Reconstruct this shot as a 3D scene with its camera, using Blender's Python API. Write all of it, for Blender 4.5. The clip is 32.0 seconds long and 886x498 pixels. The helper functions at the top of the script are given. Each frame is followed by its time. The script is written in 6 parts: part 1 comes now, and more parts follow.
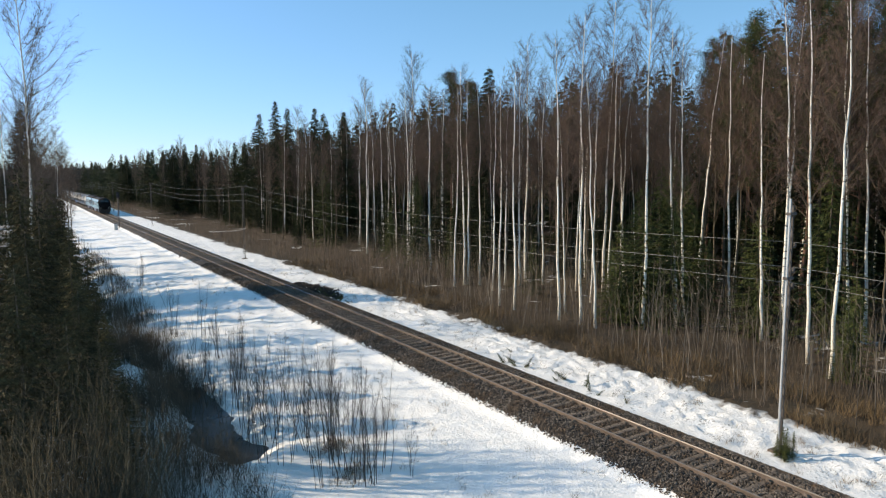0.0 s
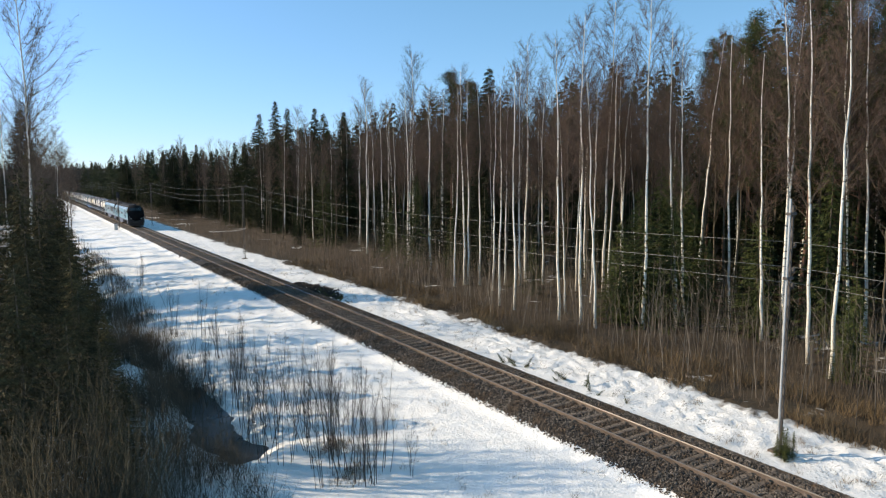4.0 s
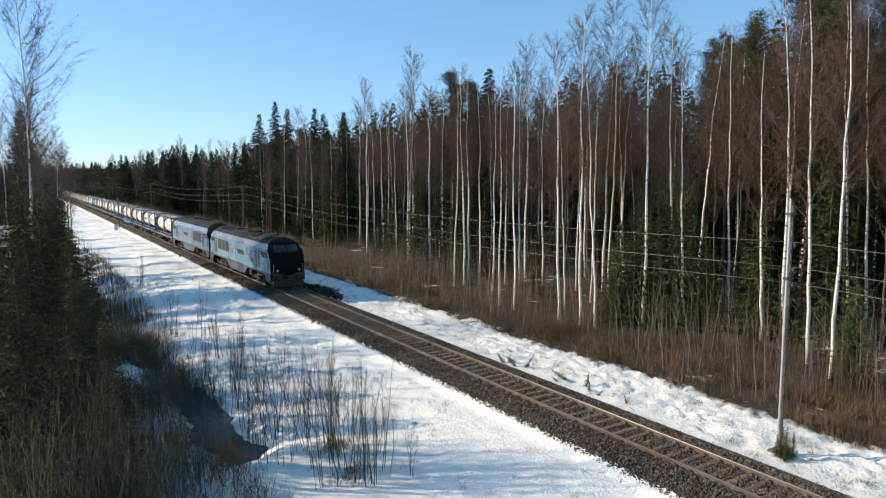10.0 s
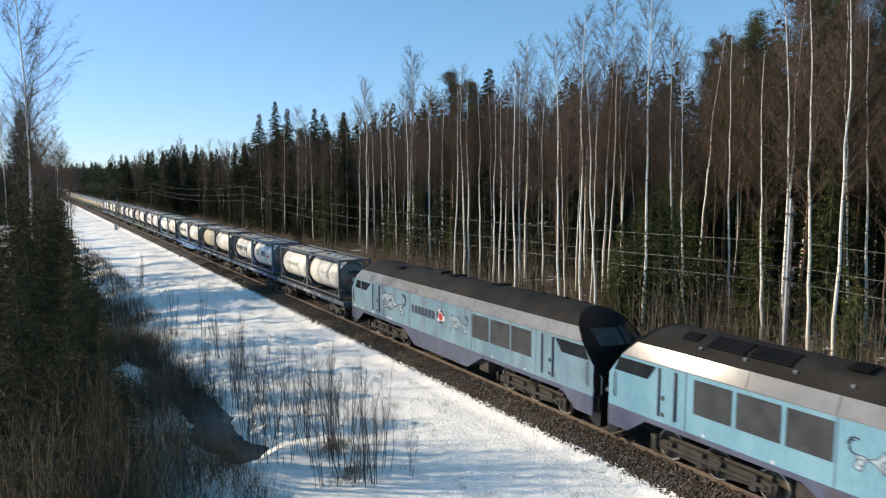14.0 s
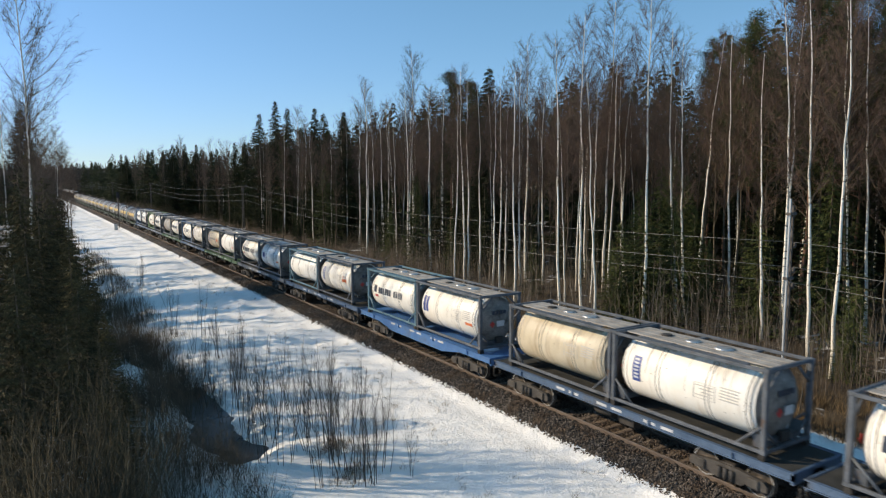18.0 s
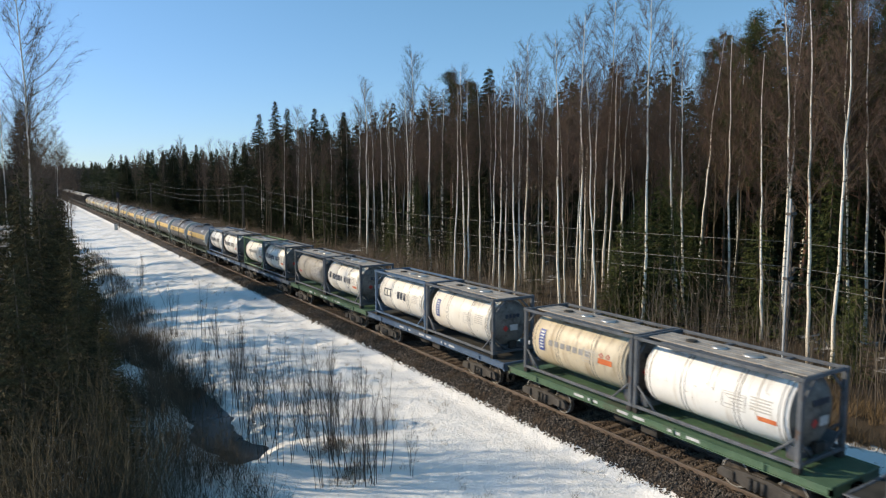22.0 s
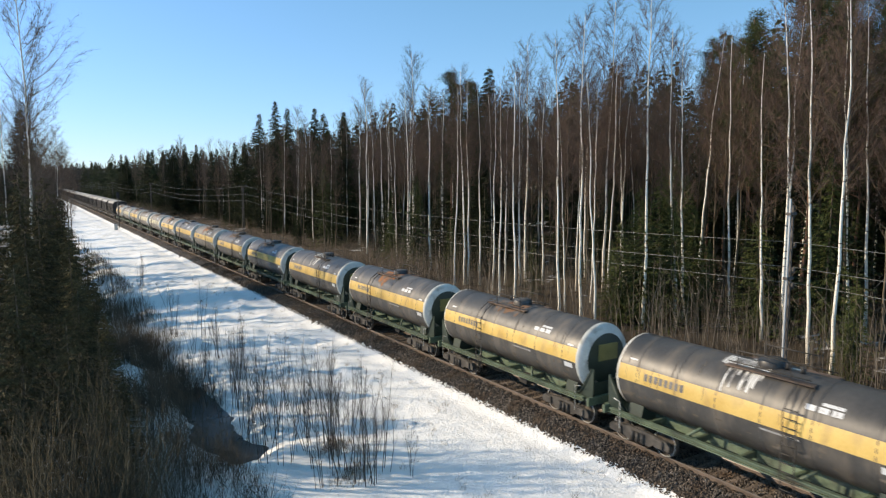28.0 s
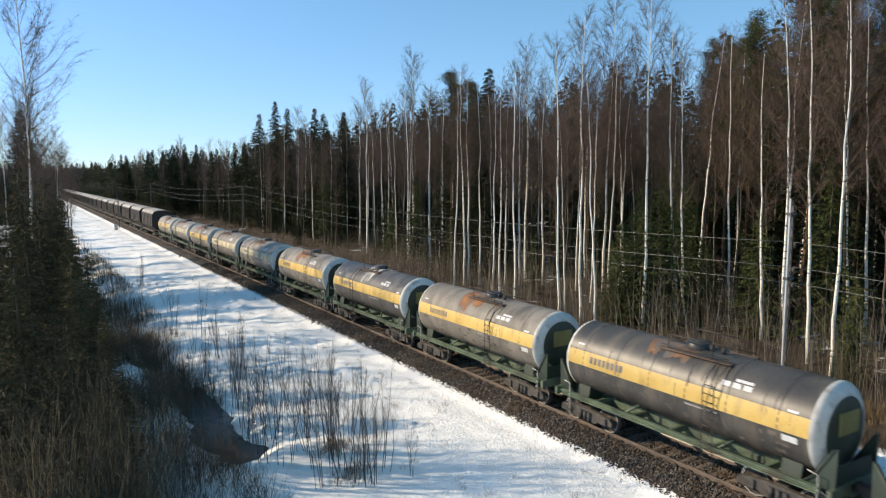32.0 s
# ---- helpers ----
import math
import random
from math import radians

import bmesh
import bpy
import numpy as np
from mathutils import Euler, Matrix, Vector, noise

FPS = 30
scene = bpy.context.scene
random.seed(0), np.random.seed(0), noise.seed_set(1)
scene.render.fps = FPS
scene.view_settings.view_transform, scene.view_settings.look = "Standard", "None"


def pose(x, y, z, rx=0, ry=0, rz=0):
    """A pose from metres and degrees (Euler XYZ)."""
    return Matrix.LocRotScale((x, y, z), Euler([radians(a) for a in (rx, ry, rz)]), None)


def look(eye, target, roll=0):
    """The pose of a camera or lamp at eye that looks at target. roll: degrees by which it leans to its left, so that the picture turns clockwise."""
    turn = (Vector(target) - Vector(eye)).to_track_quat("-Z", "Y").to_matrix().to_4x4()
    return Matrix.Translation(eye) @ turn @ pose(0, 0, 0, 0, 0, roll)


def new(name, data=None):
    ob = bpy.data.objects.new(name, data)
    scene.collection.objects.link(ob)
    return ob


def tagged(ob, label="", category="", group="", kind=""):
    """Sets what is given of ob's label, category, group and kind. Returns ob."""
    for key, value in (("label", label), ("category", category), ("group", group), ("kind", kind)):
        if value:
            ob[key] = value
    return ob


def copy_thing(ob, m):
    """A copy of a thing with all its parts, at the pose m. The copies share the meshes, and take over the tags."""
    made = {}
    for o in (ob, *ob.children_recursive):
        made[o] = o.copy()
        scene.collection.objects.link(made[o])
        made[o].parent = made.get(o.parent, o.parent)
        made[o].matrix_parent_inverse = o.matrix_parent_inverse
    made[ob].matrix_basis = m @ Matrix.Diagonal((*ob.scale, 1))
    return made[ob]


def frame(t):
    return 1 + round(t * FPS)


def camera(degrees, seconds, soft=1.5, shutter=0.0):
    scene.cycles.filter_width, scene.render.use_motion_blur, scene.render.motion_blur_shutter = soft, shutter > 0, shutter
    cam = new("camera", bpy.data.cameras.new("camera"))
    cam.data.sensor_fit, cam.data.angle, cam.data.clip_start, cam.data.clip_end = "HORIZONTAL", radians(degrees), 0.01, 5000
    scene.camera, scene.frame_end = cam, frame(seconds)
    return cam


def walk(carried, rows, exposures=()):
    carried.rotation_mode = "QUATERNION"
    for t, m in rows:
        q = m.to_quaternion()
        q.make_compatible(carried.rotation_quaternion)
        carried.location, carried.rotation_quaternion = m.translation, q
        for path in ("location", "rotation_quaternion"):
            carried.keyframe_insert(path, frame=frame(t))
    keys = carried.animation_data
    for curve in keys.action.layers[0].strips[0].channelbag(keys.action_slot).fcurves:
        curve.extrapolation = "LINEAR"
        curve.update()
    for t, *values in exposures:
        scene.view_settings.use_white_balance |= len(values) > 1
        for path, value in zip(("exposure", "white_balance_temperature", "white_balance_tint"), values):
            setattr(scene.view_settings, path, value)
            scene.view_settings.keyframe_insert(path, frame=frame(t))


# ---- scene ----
# ---------- camera ----------
cam = camera(67.1, 32.0, soft=1.2, shutter=0.2)
EYE = (-19.17, 0.0, 9.57)
cam_pose = Matrix.Translation(EYE) @ pose(0, 0, 0, 0, 0, -32.08) @ pose(0, 0, 0, 84.02, 0, 0) @ pose(0, 0, 0, 0, 0, -0.1)
K = 8150
walk(cam, [(0.0, cam_pose), (32.0, cam_pose)],
     exposures=[(0.0, 0.15, K, 10), (12.0, 0.15, K, 10), (14.5, 0.02, K, 10), (17.0, -0.13, K, 10), (24.5, -0.1, K, 10), (27.5, 0.14, K, 10), (32.0, 0.14, K, 10)])

# ---------- light: low spring sun from the far side of the track's left ----------
SUN_EL, SUN_AZ = 27.0, -48.0            # degrees; azimuth from +y towards +x
SKY_BANDS = ((0.78, 0.96), (0.66, 1.63), (0.9, 1.45))   # power and gain of red, green and blue
world = bpy.data.worlds.new("sky")
scene.world = world
world.use_nodes = True
wn = world.node_tree.nodes
sky = wn.new("ShaderNodeTexSky")
sky.sky_type, sky.sun_disc = "NISHITA", False
sky.sun_elevation, sky.sun_rotation = radians(SUN_EL), radians(SUN_AZ)
sky.air_density, sky.dust_density, sky.ozone_density = 1.0, 0.0, 4.5
wn["Background"].inputs["Strength"].default_value = 0.15
tone = wn.new("ShaderNodeHueSaturation")
tone.inputs["Saturation"].default_value = 1.03
tint = wn.new("ShaderNodeMix")
tint.data_type, tint.blend_type = "RGBA", "MULTIPLY"
tint.inputs[0].default_value = 1.0
tint.inputs[7].default_value = (0.94, 0.985, 1.07, 1)
wl = world.node_tree.links
wl.new(sky.outputs[0], tint.inputs[6])
wl.new(tint.outputs[2], tone.inputs["Color"])
# clear spring air: a flatter run of brightness from the horizon upwards and a purer blue
apart, together = wn.new("ShaderNodeSeparateColor"), wn.new("ShaderNodeCombineColor")
wl.new(tone.outputs[0], apart.inputs[0])
for band, (power, gain) in enumerate(SKY_BANDS):
    curve, scaled = wn.new("ShaderNodeMath"), wn.new("ShaderNodeMath")
    curve.operation, scaled.operation = "POWER", "MULTIPLY"
    curve.inputs[1].default_value, scaled.inputs[1].default_value = power, gain
    wl.new(apart.outputs[band], curve.inputs[0])
    wl.new(curve.outputs[0], scaled.inputs[0])
    wl.new(scaled.outputs[0], together.inputs[band])
wl.new(together.outputs[0], wn["Background"].inputs["Color"])
sun = new("sun", bpy.data.lights.new("sun", "SUN"))
sun.data.energy, sun.data.angle, sun.data.color = 4.7, radians(0.4), (1.0, 0.92, 0.81)
SUN_DIR = Vector((math.sin(radians(SUN_AZ)) * math.cos(radians(SUN_EL)), math.cos(radians(SUN_AZ)) * math.cos(radians(SUN_EL)), math.sin(radians(SUN_EL))))
sun.matrix_world = look(SUN_DIR * 100, (0, 0, 0))


# ---------- materials ----------
def material(name, dark, light, rough=0.7, scale=3.0, fine=40.0, bump=0.3, metal=0.0, spread=(0.35, 0.65), stretch=(1, 1, 1), third=None, third_at=(0.6, 0.7),
             third_scale=1.2, per_object=0.0, depth=0.01, island=0.0, spec=0.5, vary=0.12):
    """Principled surface: a wide and a fine noise mix two tones; a third tone comes in stains; bump from the fine noise."""
    m = bpy.data.materials.new(name)
    m.use_nodes = True
    nt = m.node_tree
    n, l = nt.nodes, nt.links
    b = n["Principled BSDF"]
    tc = n.new("ShaderNodeTexCoord")
    mp = n.new("ShaderNodeMapping")
    mp.inputs["Scale"].default_value = stretch
    l.new(tc.outputs["Object"], mp.inputs[0])
    wide = n.new("ShaderNodeTexNoise")
    wide.inputs["Scale"].default_value, wide.inputs["Detail"].default_value = scale, 5
    grain = n.new("ShaderNodeTexNoise")
    grain.inputs["Scale"].default_value, grain.inputs["Detail"].default_value = fine, 3
    l.new(mp.outputs[0], wide.inputs["Vector"])
    l.new(mp.outputs[0], grain.inputs["Vector"])
    add = n.new("ShaderNodeMath")
    add.operation = "MULTIPLY_ADD"
    add.inputs[1].default_value = 0.35
    l.new(grain.outputs[0], add.inputs[0])
    sub = n.new("ShaderNodeMath")
    sub.operation = "MULTIPLY"
    sub.inputs[1].default_value = 0.65
    l.new(wide.outputs[0], sub.inputs[0])
    l.new(sub.outputs[0], add.inputs[2])
    ramp = n.new("ShaderNodeValToRGB")
    ramp.color_ramp.elements[0].position, ramp.color_ramp.elements[1].position = spread
    ramp.color_ramp.elements[0].color, ramp.color_ramp.elements[1].color = (*dark, 1), (*light, 1)
    l.new(add.outputs[0], ramp.inputs[0])
    col = ramp.outputs[0]
    if third:
        st = n.new("ShaderNodeTexNoise")
        st.inputs["Scale"].default_value, st.inputs["Detail"].default_value = third_scale, 6
        l.new(mp.outputs[0], st.inputs["Vector"])
        r2 = n.new("ShaderNodeMapRange")
        r2.inputs[1].default_value, r2.inputs[2].default_value = third_at
        l.new(st.outputs[0], r2.inputs[0])
        mix = n.new("ShaderNodeMix")
        mix.data_type = "RGBA"
        mix.inputs[7].default_value = (*third, 1)
        l.new(r2.outputs[0], mix.inputs[0])
        l.new(col, mix.inputs[6])
        col = mix.outputs[2]
    for amount, kind, out in ((per_object, "ShaderNodeObjectInfo", "Random"), (island, "ShaderNodeNewGeometry", "Random Per Island")):
        if amount:
            info = n.new(kind)
            mr = n.new("ShaderNodeMapRange")
            mr.inputs[3].default_value, mr.inputs[4].default_value = 1 - amount, 1 + amount
            l.new(info.outputs[out], mr.inputs[0])
            hs = n.new("ShaderNodeHueSaturation")
            l.new(mr.outputs[0], hs.inputs["Value"])
            l.new(col, hs.inputs["Color"])
            col = hs.outputs[0]
    l.new(col, b.inputs["Base Color"])
    rr = n.new("ShaderNodeMapRange")
    rr.inputs[3].default_value, rr.inputs[4].default_value = max(0.03, rough - vary), min(1.0, rough + vary)
    l.new(wide.outputs[0], rr.inputs[0])
    l.new(rr.outputs[0], b.inputs["Roughness"])
    b.inputs["Metallic"].default_value = metal
    b.inputs["Specular IOR Level"].default_value = spec
    if bump:
        bp = n.new("ShaderNodeBump")
        bp.inputs["Strength"].default_value, bp.inputs["Distance"].default_value = bump, depth
        l.new(grain.outputs[0], bp.inputs["Height"])
        l.new(bp.outputs[0], b.inputs["Normal"])
    return m


M_BALLAST = material("ballast stone", (0.01, 0.008, 0.007), (0.045, 0.036, 0.03), 0.9, 1.5, 22, 1.0, third=(0.07, 0.05, 0.035), third_at=(0.5, 0.65), third_scale=0.6, depth=0.05)
M_STONE = material("ballast pieces", (0.038, 0.03, 0.024), (0.2, 0.162, 0.132), 0.9, 6, 40, 0.4, island=0.7, third=(0.09, 0.06, 0.04), third_at=(0.45, 0.6))
M_SLEEPER = material("weathered sleeper", (0.085, 0.062, 0.047), (0.24, 0.182, 0.14), 0.85, 2, 30, 0.5, stretch=(1, 4, 4), per_object=0.2)
M_RAIL = material("rusty rail", (0.085, 0.062, 0.05), (0.19, 0.143, 0.115), 0.7, 2, 50, 0.3)
M_RAILTOP = material("worn rail head", (0.2, 0.175, 0.155), (0.34, 0.31, 0.28), 0.45, 3, 60, 0.05, metal=0.6)
M_GAUGE = material("polished gauge corner", (0.04, 0.034, 0.03), (0.08, 0.07, 0.062), 0.36, 3, 60, 0.0, metal=0.3, spec=0.25, vary=0.05)
M_BARK = material("birch bark", (0.66, 0.58, 0.47), (0.94, 0.88, 0.77), 0.75, 1.2, 9, 0.4, stretch=(1, 1, 5), third=(0.1, 0.08, 0.068), third_at=(0.61, 0.68), third_scale=1.5, spread=(0.3, 0.5), per_object=0.12)
M_DARKBARK = material("grey brown bark", (0.06, 0.045, 0.03), (0.19, 0.15, 0.105), 0.9, 2, 20, 0.6, stretch=(1, 1, 0.4), per_object=0.25)
M_PINEBARK = material("red pine bark", (0.1, 0.05, 0.03), (0.27, 0.15, 0.1), 0.9, 2, 18, 0.6, stretch=(1, 1, 0.5), per_object=0.2)
M_TWIG = material("birch twigs", (0.078, 0.045, 0.034), (0.175, 0.108, 0.08), 0.85, 0.6, 4, 0.0, per_object=0.25, island=0.3)
M_BRUSH = material("dry brush", (0.034, 0.024, 0.018), (0.16, 0.117, 0.084), 0.9, 0.25, 3, 0.0, island=0.6)
M_GREYBRUSH = material("bare alder stems", (0.042, 0.033, 0.023), (0.15, 0.12, 0.086), 0.9, 0.4, 3, 0.0, island=0.35)
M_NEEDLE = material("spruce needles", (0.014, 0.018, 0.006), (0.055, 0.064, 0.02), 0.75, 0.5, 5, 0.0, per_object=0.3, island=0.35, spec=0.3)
M_PINE = material("pine needles", (0.026, 0.033, 0.009), (0.095, 0.108, 0.032), 0.75, 0.5, 5, 0.0, per_object=0.25, island=0.35, spec=0.3)
M_MAST = material("galvanised steel", (0.38, 0.39, 0.39), (0.6, 0.6, 0.59), 0.5, 1.5, 30, 0.1, metal=0.35)
M_MASTDARK = material("weathered and shaded mast steel", (0.05, 0.045, 0.042), (0.13, 0.115, 0.105), 0.6, 1.5, 30, 0.2, metal=0.3)
M_WIRE = material("line wire", (0.13, 0.13, 0.13), (0.22, 0.22, 0.21), 0.5, 1, 10, 0.0, metal=0.5)
M_LITTER = material("grass litter", (0.07, 0.047, 0.026), (0.22, 0.15, 0.08), 0.95, 0.3, 3, 0.0, island=0.4)


# spruce needles again, with sunshine mixed into a brighter green
M_EDGENEEDLE = material("spruce needles tinted sunlit", (0.03, 0.04, 0.011), (0.12, 0.138, 0.04), 0.75, 0.5, 5, 0.0, per_object=0.2, island=0.4, spec=0.3)
M_OLIVE = material("olive brown needles", (0.034, 0.03, 0.012), (0.125, 0.102, 0.044), 0.8, 0.6, 6, 0.0, per_object=0.25, island=0.45, spec=0.3)
M_FARWOOD = material("far woods", (0.028, 0.03, 0.02), (0.085, 0.065, 0.05), 0.9, 0.02, 0.3, 0.0, island=0.4)
M_BANKSTEM = material("weathered grass and stems", (0.036, 0.029, 0.016), (0.14, 0.112, 0.065), 0.9, 0.4, 4, 0.0, island=0.4)
M_YOUNG = material("pale young stems", (0.07, 0.057, 0.045), (0.22, 0.185, 0.15), 0.85, 0.5, 4, 0.0, island=0.4)
M_STEM = material("sapling bark", (0.035, 0.028, 0.024), (0.1, 0.08, 0.068), 0.85, 2, 20, 0.0, per_object=0.25)
M_BLACK = material("black paint", (0.006, 0.006, 0.007), (0.016, 0.016, 0.018), 0.35, 1, 20, 0.03)
M_WATER = material("dark meltwater", (0.03, 0.026, 0.022), (0.06, 0.052, 0.045), 0.3, 0.5, 3, 0.05, spec=0.18)


class Mesh:
    """Collects vertices and faces for one mesh."""

    def __init__(self):
        self.v, self.f, self.s, self.m = [], [], [], []
        self.slot = 0

    def add(self, vs, fs, smooth=False):
        o = len(self.v)
        self.v.extend(tuple(p) for p in vs)
        for f in fs:
            self.f.append(tuple(i + o for i in f))
            self.s.append(smooth)
            self.m.append(self.slot)
        return self

    def box(self, x0, x1, y0, y1, z0, z1, m=None, c=0.0):
        """A box; c chamfers its long upright and lying edges along its longest axis."""
        if c:
            d = [x1 - x0, y1 - y0, z1 - z0]
            k = d.index(max(d))
            lo, hi = (x0, y0, z0), (x1, y1, z1)
            i, j = [a for a in range(3) if a != k]
            ring = [(lo[i] + c, lo[j]), (hi[i] - c, lo[j]), (hi[i], lo[j] + c), (hi[i], hi[j] - c), (hi[i] - c, hi[j]), (lo[i] + c, hi[j]), (lo[i], hi[j] - c), (lo[i], lo[j] + c)]
            vs = []
            for e in (lo[k], hi[k]):
                for a, b in ring:
                    p = [0, 0, 0]
                    p[i], p[j], p[k] = a, b, e
                    vs.append(p)
            fs = [(q, (q + 1) % 8, 8 + (q + 1) % 8, 8 + q) for q in range(8)] + [tuple(range(7, -1, -1)), tuple(range(8, 16))]
        else:
            vs = [(x, y, z) for x in (x0, x1) for y in (y0, y1) for z in (z0, z1)]
            fs = [(0, 1, 3, 2), (4, 6, 7, 5), (0, 4, 5, 1), (2, 3, 7, 6), (0, 2, 6, 4), (1, 5, 7, 3)]
        if m is not None:
            vs = [m @ Vector(p) for p in vs]
        return self.add(vs, fs)

    def tube(self, pts, radii, sides=6, cap=True, smooth=True):
        """A round bar along pts; radii one or many."""
        pts = [Vector(p) for p in pts]
        if not hasattr(radii, "__len__"):
            radii = [radii] * len(pts)
        vs, fs = [], []
        for i, p in enumerate(pts):
            d = (pts[min(i + 1, len(pts) - 1)] - pts[max(i - 1, 0)]).normalized()
            a = d.cross(Vector((0, 0, 1)) if abs(d.z) < 0.9 else Vector((1, 0, 0))).normalized()
            b = d.cross(a)
            for k in range(sides):
                w = 2 * math.pi * k / sides
                vs.append(p + (a * math.cos(w) + b * math.sin(w)) * radii[i])
        for i in range(len(pts) - 1):
            for k in range(sides):
                fs.append((i * sides + k, i * sides + (k + 1) % sides, (i + 1) * sides + (k + 1) % sides, (i + 1) * sides + k))
        self.add(vs, fs, smooth)
        if cap:
            o = len(self.v) - len(vs)
            for ring in (list(range(sides))[::-1], [(len(pts) - 1) * sides + k for k in range(sides)]):
                self.f.append(tuple(o + k for k in ring))
                self.s.append(False)
                self.m.append(self.slot)
        return self

    def sliver(self, p, q, r):
        """A thin three-sided spike from p to q."""
        p, q = Vector(p), Vector(q)
        d = (q - p).normalized()
        a = d.cross(Vector((0.3, 0.5, 0.81))).normalized()
        b = d.cross(a)
        return self.add([p + a * r, p - a * r * 0.5 + b * r * 0.87, p - a * r * 0.5 - b * r * 0.87, q], [(0, 1, 3), (1, 2, 3), (2, 0, 3)], True)

    def blade(self, p, q, r):
        """A flat needle spray or twig tip from p to q."""
        p, q = Vector(p), Vector(q)
        d = q - p
        a = d.cross(Vector((math.sin(p.x * 91 + p.z * 37), math.sin(p.y * 77 + q.z * 53), math.sin(p.z * 83 + q.x * 61)))).normalized() * r
        return self.add([p + a, p - a, q], [(0, 1, 2)])

    def prism(self, outline, k, lo, hi, smooth=False):
        """An outline of (a, b) pushed from lo to hi along axis k ('x', 'y' or 'z'); a and b are the other axes in order."""
        k = "xyz".index(k)
        i, j = [a for a in range(3) if a != k]
        n, vs = len(outline), []
        for e in (lo, hi):
            for a, b in outline:
                p = [0, 0, 0]
                p[i], p[j], p[k] = a, b, e
                vs.append(p)
        self.add(vs, [(q, (q + 1) % n, n + (q + 1) % n, n + q) for q in range(n)], smooth)
        self.add(vs, [tuple(range(n - 1, -1, -1)), tuple(range(n, 2 * n))])
        return self

    def lathe(self, profile, k="y", sides=24, centre=(0, 0, 0), smooth=True, arc=(0, 360)):
        """A profile of (along, radius) turned about an axis through centre."""
        vs, fs = [], []
        full = arc[1] - arc[0] >= 360
        n = sides if full else sides + 1
        for e, r in profile:
            for q in range(n):
                w = radians(arc[0] + (arc[1] - arc[0]) * q / sides)
                a, b = r * math.cos(w), r * math.sin(w)
                p = {"x": (e, a, b), "y": (a, e, b), "z": (a, b, e)}[k]
                vs.append((p[0] + centre[0], p[1] + centre[1], p[2] + centre[2]))
        for i in range(len(profile) - 1):
            for q in range(n if full else n - 1):
                fs.append((i * n + q, i * n + (q + 1) % n, (i + 1) * n + (q + 1) % n, (i + 1) * n + q))
        return self.add(vs, fs, smooth)

    def data(self, name, *mats):
        me = bpy.data.meshes.new(name)
        me.from_pydata(self.v, [], self.f)
        for m in mats:
            me.materials.append(m)
        me.polygons.foreach_set("use_smooth", self.s)
        if len(mats) > 1:
            me.polygons.foreach_set("material_index", self.m)
        me.update()
        return me


def part(name, mesh, mats, parent, label="", kind=""):
    """One mesh object under a thing or a part."""
    me = mesh if not isinstance(mesh, Mesh) else mesh.data(name, *(mats if isinstance(mats, (list, tuple)) else (mats,)))
    ob = new(name, me)
    ob.parent = parent
    return tagged(ob, label, kind=kind)


def thing(name, label, category, group="", kind="", m=None):
    ob = new(name)
    ob.empty_display_size = 0.3
    if m is not None:
        ob.matrix_basis = m
    return tagged(ob, label, category, group, kind)


def smooth_step(a, b, x):
    t = min(1.0, max(0.0, (x - a) / (b - a)))
    return t * t * (3 - 2 * t)


# ---------- the ground ----------
def ditch(y):
    """x of the ditch's middle."""
    return -11.7 - 1.4 * smooth_step(29, 60, y) + 0.5 * math.sin(y * 0.13) + 0.55 * noise.noise((y * 0.45, 1.7, 0)) + 0.25 * noise.noise((y * 1.6, 4.1, 0))


def ground_z(x, y):
    """Height of the ground; the rail heads are at 0."""
    bed = -0.62 + 0.34 * (1 - smooth_step(1.9, 2.9, abs(x)))
    z = bed
    if x < -2.2:
        fall = smooth_step(-2.2, -10.5, x)
        z -= 0.75 * fall
        c = ditch(y)
        z -= 1.05 * smooth_step(24.6, 28.2, y) * math.exp(-((x - c) / 1.35) ** 2)
        z += 0.5 * smooth_step(-15, -22, x) + 3.0 * smooth_step(-30, -90, x)
    if x > 7.0:
        z -= 0.45 * smooth_step(7.0, 12.0, x)
        z += 11.0 * smooth_step(26, 110, x) * (1 - 0.6 * smooth_step(60, 200, y))
    if y > 1480:
        z += 34.0 * smooth_step(1480, 1900, y)
    d = math.hypot(x, y)
    if abs(x) > 2.4 and d < 260:
        amp = smooth_step(2.4, 4.5, abs(x)) * (1 - smooth_step(150, 260, d))
        if -12 < x < -2.4:
            amp *= 0.45 + 0.55 * smooth_step(21, 30, y)
        z += amp * (0.17 * noise.noise((x * 0.35, y * 0.35, 0)) + 0.1 * noise.noise((x * 1.1, y * 1.1, 3)) + 0.065 * noise.noise((x * 2.7, y * 2.7, 5)))
        if 2.4 < x < 9 and y < 60:
            z += amp * (0.13 * noise.noise((x * 4.3, y * 3.1, 7)) - 0.34 * max(0.0, noise.noise((x * 1.9, y * 1.9, 11)) - 0.22))
        if -11 < x < -4:
            z += amp * 0.16 * smooth_step(22, 34, y) * noise.noise((x * 0.5, y * 0.22, 9))
    return z


def spaced(stops):
    """Coordinates that run through (from, to, step) stretches."""
    out = []
    for a, b, s in stops:
        n = max(1, round((b - a) / s))
        out += [a + (b - a) * i / n for i in range(n)]
    return out + [stops[-1][1]]


